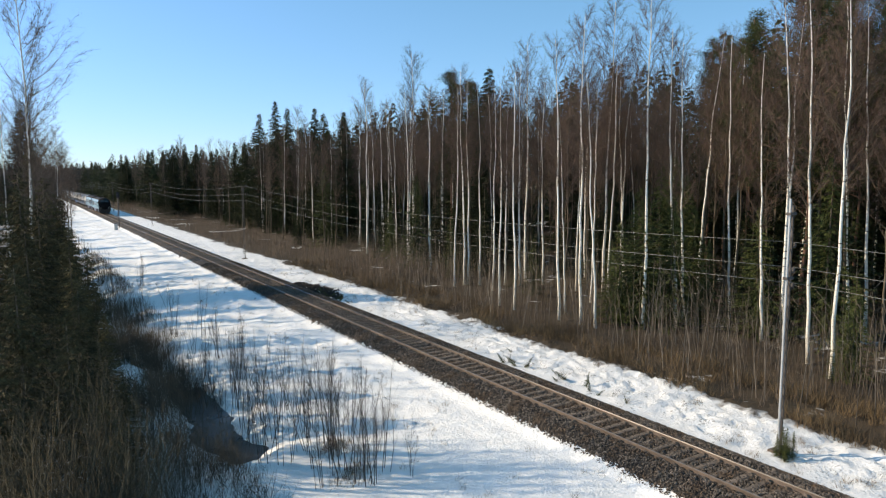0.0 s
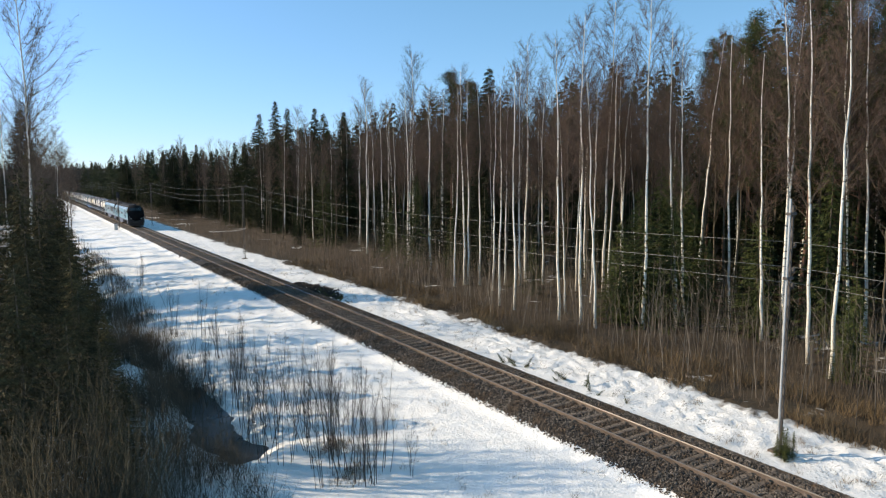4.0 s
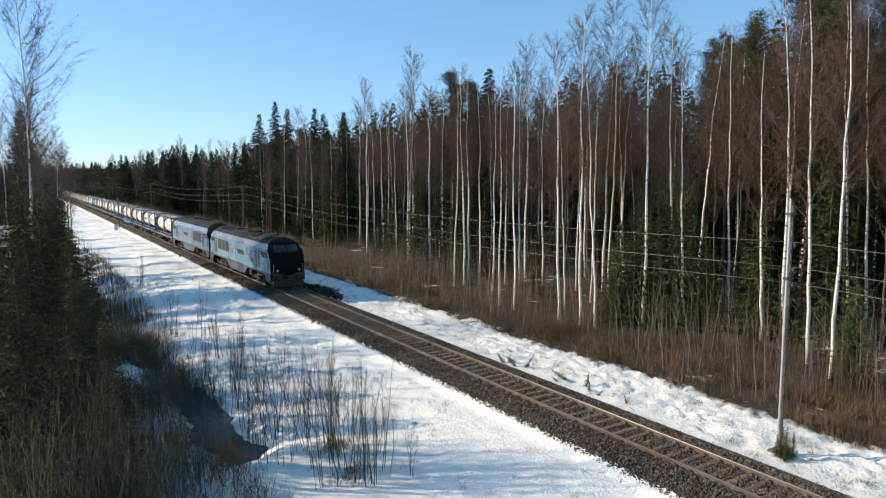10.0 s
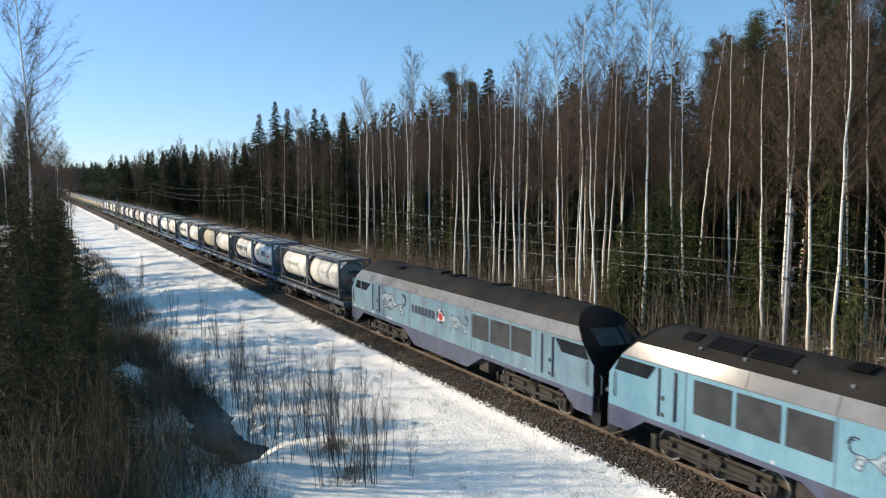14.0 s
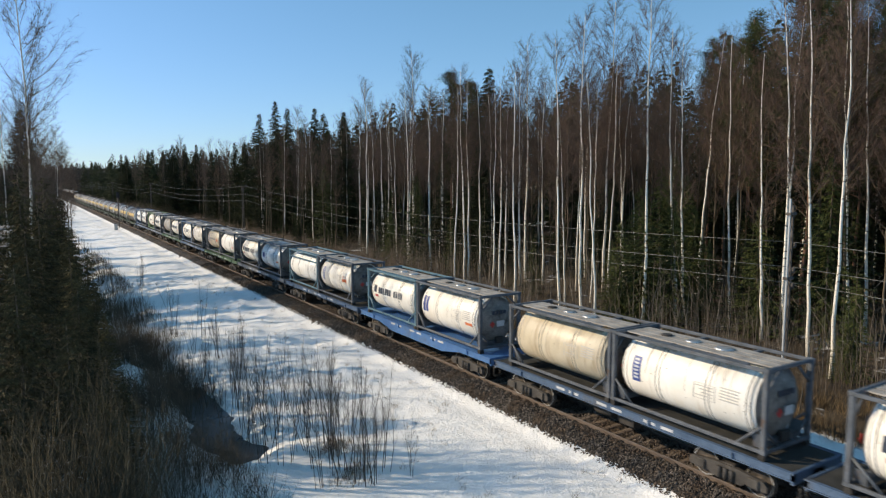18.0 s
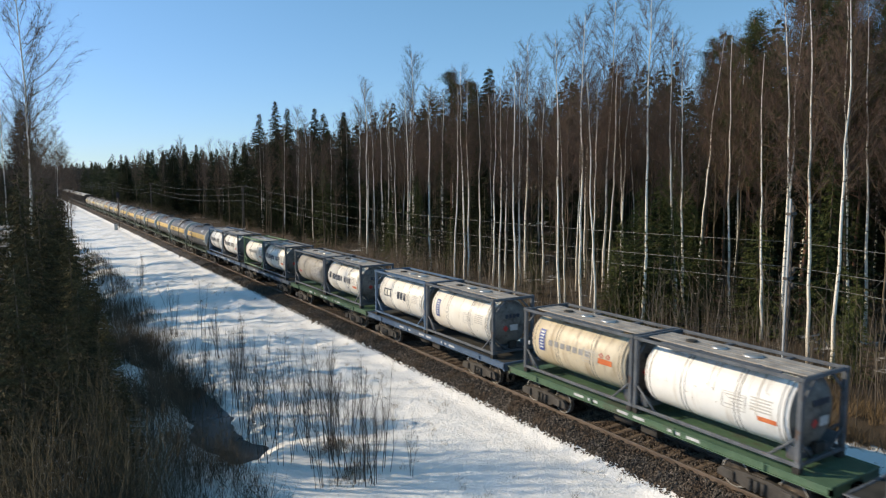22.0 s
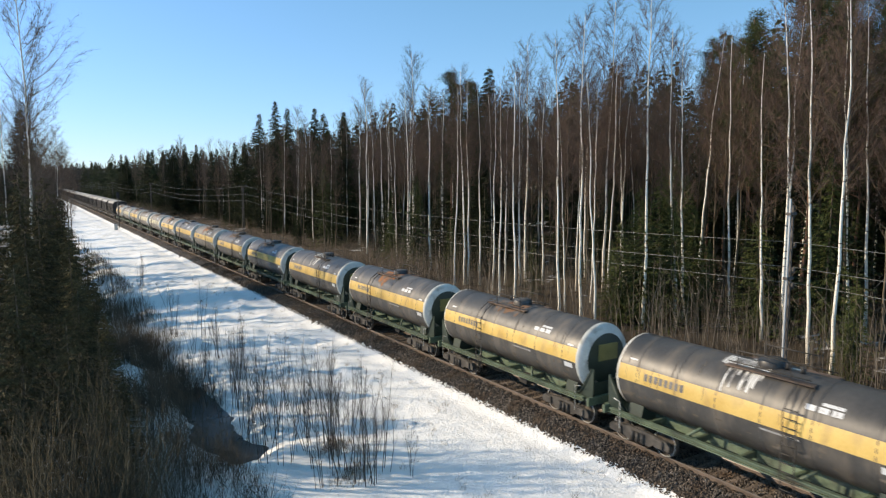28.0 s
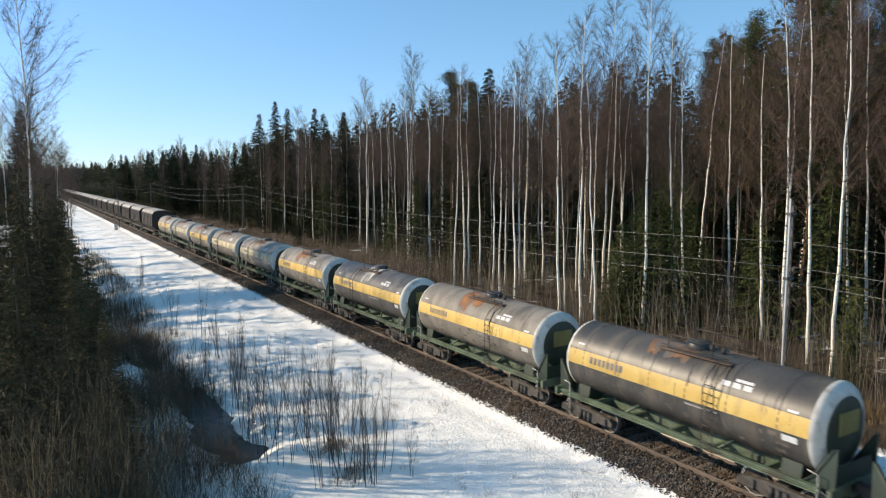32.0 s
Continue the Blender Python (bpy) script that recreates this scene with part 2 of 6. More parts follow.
xs = spaced([(-1500, -300, 150), (-300, -60, 24), (-60, -24, 2.5), (-24, -2.4, 0.24), (-2.4, 2.4, 0.6), (2.4, 9, 0.22), (9, 30, 0.9), (30, 130, 6), (130, 400, 45), (400, 1500, 220)])
ys = spaced([(-600, -40, 70), (-40, 4, 3), (4, 40, 0.22), (40, 90, 0.5), (90, 260, 1.6), (260, 700, 14), (700, 3000, 140)])
gm = Mesh()
gm.add([(x, y, ground_z(x, y)) for y in ys for x in xs], [(j * len(xs) + i, j * len(xs) + i + 1, (j + 1) * len(xs) + i + 1, (j + 1) * len(xs) + i) for j in range(len(ys) - 1) for i in range(len(xs) - 1)], True)


def ground_material():
    """Old snow with thawed brown litter under the woods and along the bed."""
    m = bpy.data.materials.new("snow and litter")
    m.use_nodes = True
    n, l = m.node_tree.nodes, m.node_tree.links
    b = n["Principled BSDF"]
    tc = n.new("ShaderNodeTexCoord")
    sep = n.new("ShaderNodeSeparateXYZ")
    l.new(tc.outputs["Object"], sep.inputs[0])

    def noise_node(scale, detail=4.0, rough=0.5):
        t = n.new("ShaderNodeTexNoise")
        t.inputs["Scale"].default_value, t.inputs["Detail"].default_value, t.inputs["Roughness"].default_value = scale, detail, rough
        l.new(tc.outputs["Object"], t.inputs["Vector"])
        return t.outputs[0]

    def maths(op, a, c, e=None):
        t = n.new("ShaderNodeMath")
        t.operation = op
        for k, s in enumerate((a, c, e)):
            if s is None:
                continue
            if isinstance(s, (int, float)):
                t.inputs[k].default_value = s
            else:
                l.new(s, t.inputs[k])
        return t.outputs[0]

    def span(v, a, c, lo=0.0, hi=1.0):
        t = n.new("ShaderNodeMapRange")
        t.inputs[1].default_value, t.inputs[2].default_value, t.inputs[3].default_value, t.inputs[4].default_value = a, c, lo, hi
        l.new(v, t.inputs[0])
        return t.outputs[0]

    def blend(fac, a, c):
        t = n.new("ShaderNodeMix")
        t.data_type = "RGBA"
        for k, s in ((0, fac), (6, a), (7, c)):
            if isinstance(s, tuple):
                t.inputs[k].default_value = (*s, 1)
            else:
                l.new(s, t.inputs[k])
        return t.outputs[2]

    wide, mid, fine = noise_node(0.25, 5), noise_node(1.3, 6, 0.6), noise_node(9.0, 5, 0.6)
    x = sep.outputs[0]
    edge = maths("MULTIPLY_ADD", maths("SUBTRACT", mid, 0.5), 2.6, maths("MULTIPLY_ADD", maths("SUBTRACT", wide, 0.5), 3.5, x))
    woods = span(edge, 7.2, 7.9)                       # thawed from the brush line outwards
    patches = maths("MULTIPLY", woods, span(noise_node(0.14, 6, 0.65), 0.63, 0.6, 0.0, 1.0))
    left = span(maths("MULTIPLY_ADD", maths("SUBTRACT", wide, 0.5), 9.0, x), -17.0, -21.0, 0.0, 0.75)
    melt = maths("MULTIPLY", span(maths("MULTIPLY", mid, fine), 0.315, 0.39), span(x, -1.0, 3.0, 0.1, 0.8))   # small dirty holes
    bare = maths("MAXIMUM", maths("MAXIMUM", patches, left), melt)
    snow = blend(span(mid, 0.35, 0.7), (0.82, 0.812, 0.8), (0.93, 0.92, 0.905))
    litter = blend(fine, (0.022, 0.016, 0.01), (0.105, 0.073, 0.045))
    l.new(blend(bare, snow, litter), b.inputs["Base Color"])
    l.new(span(bare, 0, 1, 0.62, 0.95), b.inputs["Roughness"])
    b.inputs["Specular IOR Level"].default_value = 0.35
    bp = n.new("ShaderNodeBump")
    bp.inputs["Strength"].default_value, bp.inputs["Distance"].default_value = 1.0, 0.12
    l.new(maths("MULTIPLY_ADD", fine, 0.4, mid), bp.inputs["Height"])
    l.new(bp.outputs[0], b.inputs["Normal"])
    return m


ground = tagged(new("ground", gm.data("ground", ground_material())), "old snow with brown thawed litter under the woods", "ground", kind="structure")

# ---------- the railway ----------
TRACK_END = 1500.0
bed = Mesh()
bed_prof = [(-2.85, -0.92), (-2.5, -0.56), (-2.3, -0.45), (-1.75, -0.19), (-1.45, -0.12), (-1.0, -0.115), (-0.9, -0.165), (0, -0.165), (0.9, -0.165), (1.0, -0.115), (1.45, -0.12), (1.75, -0.19), (2.35, -0.44), (2.6, -0.55), (2.95, -0.92)]
bx = []
for (a, za), (b_, zb) in zip(bed_prof, bed_prof[1:]):
    k = max(1, round((b_ - a) / 0.14))
    bx += [(a + (b_ - a) * i / k, za + (zb - za) * i / k) for i in range(k)]
bx.append(bed_prof[-1])
by = spaced([(-60, 4, 1.0), (4, 60, 0.14), (60, 140, 0.6), (140, TRACK_END, 20)])
rng = random.Random(4)
bed.add([(x + rng.uniform(-0.03, 0.03) + (0.16 * noise.noise((y * 0.4, 0, 5 if x > 0 else 9)) if abs(x) > 2.2 else 0), y, z + (0.035 * noise.noise((x * 9, y * 9, 0)) + rng.uniform(-0.014, 0.014)))
         for y in by for x, z in bx],
        [(j * len(bx) + i, j * len(bx) + i + 1, (j + 1) * len(bx) + i + 1, (j + 1) * len(bx) + i) for j in range(len(by) - 1) for i in range(len(bx) - 1)])
railway = tagged(new("railway", bed.data("ballast_bed", M_BALLAST)), "single railway line on dark brown ballast between banks of snow", "railway", kind="structure")
stones = Mesh()
for _ in range(62000):
    x = rng.uniform(-2.42, 2.5)
    y = 6 + 74 * rng.random() ** 1.7
    if 0.7 < abs(x) < 0.87:
        continue
    a = abs(x)
    z = -0.135 if a < 0.95 else -0.09 if a < 1.45 else float(np.interp(x, [p[0] for p in bed_prof], [p[1] for p in bed_prof])) + 0.02
    r = rng.uniform(0.03, 0.065)
    q = Euler((rng.uniform(0, 6), rng.uniform(0, 6), rng.uniform(0, 6))).to_matrix()
    vs = [Vector((x, y, z)) + q @ Vector((i * r * rng.uniform(0.7, 1.2), j * r * rng.uniform(0.6, 1.1), k * r * rng.uniform(0.5, 0.9)))
          for i, j, k in ((1, 0, 0), (-1, 0, 0), (0, 1, 0), (0, -1, 0), (0, 0, 1), (0, 0, -1))]
    stones.add(vs, [(0, 2, 4), (2, 1, 4), (1, 3, 4), (3, 0, 4), (2, 0, 5), (1, 2, 5), (3, 1, 5), (0, 3, 5)])
part("ballast_stones", stones, M_STONE, railway, kind="stuff")
GAUGE = 0.797
rail_prof = [(-0.075, -0.172), (0.075, -0.172), (0.075, -0.16), (0.012, -0.14), (0.012, -0.045), (0.037, -0.037), (0.037, -0.023), (0.0235, 0.0), (-0.0235, 0.0), (-0.037, -0.023), (-0.037, -0.037),
             (-0.012, -0.045), (-0.012, -0.14), (-0.075, -0.16)]
for sx in (-GAUGE, GAUGE):
    rm = Mesh()
    prof = [(sx + a, b) for a, b in rail_prof]
    rm.prism(prof, "y", -60, TRACK_END)
    rm.m[7] = 1
    rm.m[8 if sx > 0 else 6] = 2            # the gauge corner, polished by the wheel flanges
    part("rail", rm, [M_RAIL, M_RAILTOP, M_GAUGE], railway, "rusty steel rail with a polished head")
sleeper = Mesh()
sleeper.box(-1.35, 1.35, -0.12, 0.12, -0.36, -0.115, c=0.02)
for sx in (-GAUGE, GAUGE):
    sleeper.box(sx - 0.19, sx + 0.19, -0.09, 0.09, -0.12, -0.1, c=0.006)
    for e in (-0.12, 0.12):
        sleeper.box(sx + e - 0.045, sx + e + 0.045, -0.05, 0.05, -0.12, -0.068, c=0.01)
sleeper_mesh = sleeper.data("sleeper", M_SLEEPER)
SLEEPER_STEP = 0.61
for i in range(290):
    s = part("sleeper", sleeper_mesh, None, railway)
    s.location = (rng.uniform(-0.02, 0.02), 4 + i * SLEEPER_STEP, rng.uniform(-0.008, 0.006))
    s.rotation_euler = (0, 0, rng.uniform(-0.008, 0.008))
far_sleepers = Mesh()
for i in range(290, 1200):
    y = 4 + i * SLEEPER_STEP
    far_sleepers.box(-1.35, 1.35, y - 0.12, y + 0.12, -0.36, -0.115)
part("far_sleepers", far_sleepers, M_SLEEPER, railway, kind="stuff")

# ---------- line masts and wires ----------
def line_mast(x, y, height):
    """Steel mast of two channels held by battens, with insulator brackets on its far side."""
    t = thing("line_mast", "tall battened steel mast carrying line wires beside the track", "line mast", "masts along the railway", m=pose(x, y, ground_z(x, y)))
    front = Mesh()
    front.box(-0.03, 0.03, -0.035, 0.035, -0.4, height, c=0.008)
    # far masts show their shaded side: that shade is painted as darker steel
    part("front_channel", front, M_MAST if y < 50 else M_MASTDARK, t, "pale galvanised channel" if y < 50 else "channel coloured dark like its shaded side")
    back = Mesh()
    back.box(0.15, 0.2, -0.05, 0.05, -0.4, height - 0.25, c=0.01)
    part("back_channel", back, M_MASTDARK, t, "dark rusty channel")
    n = int(height / 0.42)
    bm = Mesh()
    bm.tube([(0.03, 0, -0.16), (0.15, 0, 0.16)], 0.014, 5)
    batten = bm.data("batten", M_MASTDARK)
    for i in range(n):
        b = part("batten", batten, None, t)
        b.location = (0, 0, 0.3 + i * 0.42)
    for z in (height - 0.55, height - 2.9):
        c = Mesh()
        c.box(-0.1, 0.3, -0.09, 0.09, z - 0.05, z + 0.05, c=0.01)
        part("clamp", c, M_MASTDARK, t, "dark iron clamp")
    foot = Mesh()
    foot.box(-0.25, 0.42, -0.25, 0.25, -0.5, 0.06, c=0.03)
    part("footing", foot, M_STONE, t, "grey concrete footing")
    return t


MASTS = [(4.25, -58.0), (4.2, 13.75), (4.5, 86.0), (4.9, 161.0), (4.9, 235.0), (4.9, 309.0), (4.9, 383.0)]
for mx, my in MASTS:
    line_mast(mx, my, 8.85 - ground_z(mx, my))
WIRE_Z = [(7.25, 8.75), (6.33, 7.75), (5.75, 6.95)]
for w in range(3):
    for (x0, y0), (x1, y1) in zip(MASTS, MASTS[1:]):
        za = WIRE_Z[w][0] if y0 < 50 else WIRE_Z[w][1]
        zb = WIRE_Z[w][0] if y1 < 50 else WIRE_Z[w][1]
        sag = 0.85
        pts = []
        for i in range(25):
            f = i / 24
            pts.append((x0 + 0.42 + (x1 - x0) * f, y0 + (y1 - y0) * f, za + (zb - za) * f - sag * 4 * f * (1 - f)))
        wm = Mesh()
        wm.tube(pts, 0.009 if y0 < 50 else 0.012, 5)
        tagged(new("line_wire", wm.data("line_wire", M_WIRE)), "thin grey wire sagging between the line masts", "wire", "line wires")
    for mx, my in MASTS[1:4]:
        z = WIRE_Z[w][0] if my < 50 else WIRE_Z[w][1]
        im = Mesh()
        im.lathe([(-0.02, 0.01), (-0.02, 0.05), (0.03, 0.055), (0.035, 0.03), (0.06, 0.055), (0.1, 0.05), (0.12, 0.02), (0.16, 0.0)], "z", 10, (mx + 0.42, my, z - 0.13))
        im.box(mx + 0.22, mx + 0.46, my - 0.02, my + 0.02, z - 0.2, z - 0.16)
        tagged(new("insulator", im.data("insulator", M_MASTDARK)), "dark pin insulator on a mast bracket", "insulator", "wire insulators")


# ---------- trees ----------
def birch_meshes(seed, h, limbs=34, pale=True, start=0.42, dense=1.0, fine=4):
    """Trunk and crown of a bare birch h metres high."""
    r = random.Random(seed)
    trunk, crown = Mesh(), Mesh()
    n = 14
    wob = [Vector((0, 0, 0))]
    for i in range(n):
        wob.append(wob[-1] + Vector((r.uniform(-0.09, 0.09), r.uniform(-0.09, 0.09), 0)))
    pts = [Vector((wob[i].x, wob[i].y, h * i / n - (0.4 if i == 0 else 0))) for i in range(n + 1)]
    r0 = 0.0053 * h
    rad = [r0 * (1.25 if i == 0 else 1) * (1 - 0.93 * (i / n) ** 0.9) + 0.006 for i in range(n + 1)]
    trunk.tube(pts, rad, 7)

    def at(f):
        i = min(n - 1, int(f * n))
        return pts[i].lerp(pts[i + 1], f * n - i), rad[i] + (rad[i + 1] - rad[i]) * (f * n - i)

    def spray(b, d, ln, wide):
        """A twig with its own fine side twigs."""
        e = b + d * ln
        crown.blade(b, e, wide)
        for _ in range(fine):
            c = b.lerp(e, r.uniform(0.15, 1))
            crown.blade(c, c + (d * 0.55 + Vector((r.gauss(0, 0.55), r.gauss(0, 0.55), r.uniform(-0.5, 0.55)))) * ln * r.uniform(0.35, 0.75), wide * 0.72)

    for k in range(limbs):
        f = start + (0.985 - start) * (k + r.random()) / limbs
        p, rr = at(f)
        a = r.uniform(0, 2 * math.pi)
        tilt = r.uniform(0.45, 0.95)
        d = Vector((math.cos(a) * math.sin(tilt), math.sin(a) * math.sin(tilt), math.cos(tilt)))
        swell = min(1.0, 0.45 + 2.2 * (f - start) / (1 - start))
        ln = (0.6 + 0.26 * h * (1 - f) ** 0.75 * swell) * r.uniform(0.7, 1.15)
        q1 = p + d * ln * 0.5
        q2 = p + d * ln * 0.95 + Vector((0, 0, 0.22 * ln))
        crown.slot = 0
        crown.tube([p, q1, q2], [min(rr * 0.42, 0.03), 0.012, 0.005], 3, False)
        crown.slot = 1
        n_twigs = int((7 + 4.5 * ln) * dense)
        for j in range(n_twigs):
            g = 0.15 + 0.85 * (j + r.random()) / n_twigs
            b = p.lerp(q1, g * 2) if g < 0.5 else q1.lerp(q2, g * 2 - 1)
            way = (d * 0.7 + Vector((r.gauss(0, 0.5), r.gauss(0, 0.5), r.uniform(0.0, 0.8)))).normalized()
            spray(b, way, r.uniform(0.4, 0.95) * (0.55 + 0.16 * ln), 0.0075)
    return trunk.data("trunk", M_BARK if pale else M_DARKBARK), crown.data("crown", M_DARKBARK, M_TWIG)


def spruce_meshes(seed, h, width=0.17, step=0.42, low=0.05, blade=0.42, needles=None, tips=1):
    r = random.Random(seed)
    trunk, crown = Mesh(), Mesh()
    trunk.tube([(0, 0, -0.4), (0.05, 0, h * 0.5), (0, 0.03, h)], [0.0085 * h + 0.02, 0.005 * h + 0.01, 0.012], 7)
    n = int(6 * h / step)
    for i in range(n):
        f = low + (0.99 - low) * (1 - (1 - (i + r.random()) / n) ** 0.85)
        z = f * h
        rmax = (1 - f) ** 0.85 * width * h * (1 + 0.1 * math.sin(z * 2.1 + seed)) + 0.12
        a = r.uniform(0, 2 * math.pi)
        ln = rmax * r.uniform(0.55, 1.15)
        d = Vector((math.cos(a), math.sin(a), 0))
        side = Vector((-d.y, d.x, 0))
        droop = r.uniform(0.1, 0.25) + 0.22 * (1 - f)
        k = max(3, int(ln / (blade * 0.4)))
        for j in range(k):
            g = (j + 0.6) / k
            p = Vector((0, 0, z)) + d * ln * g + Vector((0, 0, -droop * ln * g * (1.15 - 0.75 * g)))
            for s in (-1, 1):
                for _ in range(tips):
                    if r.random() < 0.12:
                        continue
                    q = p + d * blade * r.uniform(0.2, 0.7) + side * s * blade * r.uniform(0.15, 0.6) * (1.15 - g * 0.6) + Vector((0, 0, -r.uniform(0.05, 0.65) * blade))
                    crown.blade(p, q, blade * r.uniform(0.17, 0.25) / tips ** 0.75)
    return trunk.data("trunk", M_DARKBARK), crown.data("crown", needles or M_NEEDLE)


def pine_meshes(seed, h):
    r = random.Random(seed)
    trunk, crown = Mesh(), Mesh()
    pts = [(r.uniform(-0.12, 0.12), r.uniform(-0.12, 0.12), h * i / 8 - (0.4 if i == 0 else 0)) for i in range(9)]
    trunk.tube(pts, [0.006 * h * (1 - 0.1 * i) for i in range(9)], 7)
    for k in range(44):
        f = 0.42 + 0.57 * (k + r.random()) / 44
        a = r.uniform(0, 6.283)
        ln = h * 0.27 * (1.02 - f) ** 0.85 * r.uniform(0.6, 1.4)
        p = Vector((0, 0, f * h))
        q = p + Vector((math.cos(a) * ln, math.sin(a) * ln, ln * r.uniform(0.05, 0.5)))
        crown.slot = 0
        crown.tube([p, q], [0.045, 0.012], 3, False)
        crown.slot = 1
        for j in range(7):
            c = p.lerp(q, 0.22 + 0.8 * j / 6) + Vector((r.gauss(0, 0.18), r.gauss(0, 0.18), r.gauss(0.1, 0.14)))
            for _ in range(66):
                b = c + Vector((r.gauss(0, 0.26), r.gauss(0, 0.26), r.gauss(0, 0.16)))
                v = ((b - c) * 1.6 + Vector((r.gauss(0, 0.5), r.gauss(0, 0.5), r.gauss(0.5, 0.4)))).normalized()
                crown.blade(b, b + v * r.uniform(0.14, 0.26), 0.02)
    return trunk.data("trunk", M_PINEBARK), crown.data("crown", M_PINEBARK, M_PINE)


def tree(name, meshes, label, category, group):
    t = thing(name, label, category, group)
    part("trunk", meshes[0], None, t)
    part("crown", meshes[1], None, t)
    return t


def planted(x, y, scale=1.0, lean=0.0, height=20.0, turn=0.0, sink=0.0):
    """Pose of a tree: lean is the way its top goes along the line of the woods' front, in metres."""
    right = Vector((math.cos(radians(32)), -math.sin(radians(32)), 0))
    up = (Vector((0, 0, height)) + right * lean).normalized()
    q = Vector((0, 0, 1)).rotation_difference(up).to_matrix().to_4x4()
    return Matrix.Translation((x, y, ground_z(x, y) - sink)) @ q @ pose(0, 0, 0, 0, 0, turn) @ Matrix.Scale(scale, 4)


class Stand:
    """Trees of one kind: a few grown shapes, copied to their places."""

    def __init__(self, name, shapes, label, category, group):
        self.first = []
        for h, meshes in shapes:
            self.first.append([h, meshes, None])
        self.tags = (name, label, category, group)
        self.rng = random.Random(hash(len(name)) + 7)

    def plant(self, x, y, height, lean=0.0, label="", k=None):
        s = self.first[self.rng.randrange(len(self.first)) if k is None else k]
        m = planted(x, y, height / s[0], lean, height, self.rng.uniform(0, 360))
        if s[2] is None:
            s[2] = tree(self.tags[0], s[1], *self.tags[1:])
            s[2].matrix_basis = m
            t = s[2]
        else:
            sc = s[2].scale.copy()
            s[2].scale = (1, 1, 1)
            t = copy_thing(s[2], m)
            s[2].scale = sc
        if label:
            tagged(t, label)
        return t


birches = Stand("birch_tree", [(20, birch_meshes(11 + i, 20, 48, True, 0.52 - 0.05 * i, 0.85, 10)) for i in range(4)], "tall bare birch with a white trunk in the woods", "birch", "birches")
alders = Stand("alder_tree", [(16, birch_meshes(31 + i, 16, 44, False, 0.36 + 0.05 * i, 0.75, 6)) for i in range(4)], "bare reddish brown alder with a fine twiggy crown", "alder", "alders")
spruces = Stand("spruce_tree", [(18, spruce_meshes(51 + i, 18, 0.2 + 0.02 * i, 0.14, 0.04, 0.34, None, 3)) for i in range(3)], "dark green spruce standing among bare trees", "spruce", "spruces")
far_spruces = Stand("spruce_tree", [(16, spruce_meshes(81 + i, 16, 0.2, 0.42, 0.03, 0.42, None, 2)) for i in range(3)], "dark green spruce deep in the woods", "spruce", "spruces")
small_spruces = Stand("young_spruce", [(7, spruce_meshes(61 + i, 7, 0.23, 0.16, 0.02, 0.24, None, 3)) for i in range(2)], "young dark green spruce with branches to the ground", "spruce", "young spruces")
dim_spruces = Stand("young_spruce", [(7, spruce_meshes(65 + i, 7, 0.25, 0.13, 0.02, 0.2, M_OLIVE, 2)) for i in range(3)], "dull olive spruce with dense fine branches beside the ditch", "spruce", "young spruces")
pines = Stand("pine_tree", [(20, pine_meshes(71 + i, 20)) for i in range(3)], "tall pine with a reddish trunk and high green crown", "pine", "pines")

FRONT_BIRCHES = [
    (18.5, 20.6, 21.5, -0.8), (16.7, 18.4, 21.5, -0.2), (22.6, 24.5, 22.6, -1.0), (27.0, 27.4, 23.6, 0.4), (21.3, 25.3, 18.4, -0.9), (20.0, 31.1, 20.9, -1.0),
    (21.3, 31.4, 20.0, -0.7), (27.0, 34.8, 21.9, 1.4), (18.0, 32.3, 23.8, 0.0), (27.0, 45.1, 26.6, 0.1), (15.0, 34.0, 17.9, -0.9), (15.0, 35.5, 22.1, -0.3),
    (25.3, 46.9, 19.1, 0.1), (22.1, 41.7, 18.3, 0.1), (14.9, 37.7, 20.9, -0.6), (16.8, 39.1, 15.5, -0.6), (24.6, 53.7, 24.3, 0.1), (14.1, 42.2, 19.0, -0.2),
    (14.6, 44.8, 18.5, 0.0), (21.6, 53.3, 19.0, 0.0), (18.5, 51.1, 19.1, 0.2), (18.1, 55.4, 21.2, -0.2), (18.4, 55.2, 20.1, 0.3), (16.3, 54.4, 19.3, 0.4)]
FAR_BIRCHES = [
    (19.4, 54.6, 19.6, -0.1), (27.0, 77.1, 22.8, 0.2), (27.0, 74.0, 21.7, 0.2), (27.0, 86.7, 21.5, -0.9), (27.0, 88.9, 21.7, -0.2), (27.0, 90.7, 20.2, -0.3),
    (27.0, 93.6, 22.1, -0.6), (22.4, 86.9, 24.3, 0.1), (27.0, 105.4, 21.4, -0.2), (27.0, 104.3, 20.4, 0.1), (25.3, 119.7, 21.4, 0.6), (24.1, 120.4, 23.5, 0.5),
    (25.1, 127.8, 20.9, 0.5), (23.4, 125.5, 20.7, 0.0), (27.0, 141.3, 21.9, 0.2), (27.0, 150.1, 21.3, 0.6), (27.0, 81.7, 27.8, 0.2), (27.0, 99.3, 21.8, 0.3),
    (24.9, 51.3, 20.1, -0.1), (26.4, 42.5, 20.1, 0.7), (27.0, 42.4, 21.2, -1.0), (26.0, 30.9, 21.0, -0.6), (27.0, 22.7, 21.8, -1.3), (27.0, 21.7, 21.5, -1.4)]
for x, y, h, lean in FRONT_BIRCHES + FAR_BIRCHES:
    birches.plant(x, y, h, lean)

rng = random.Random(21)


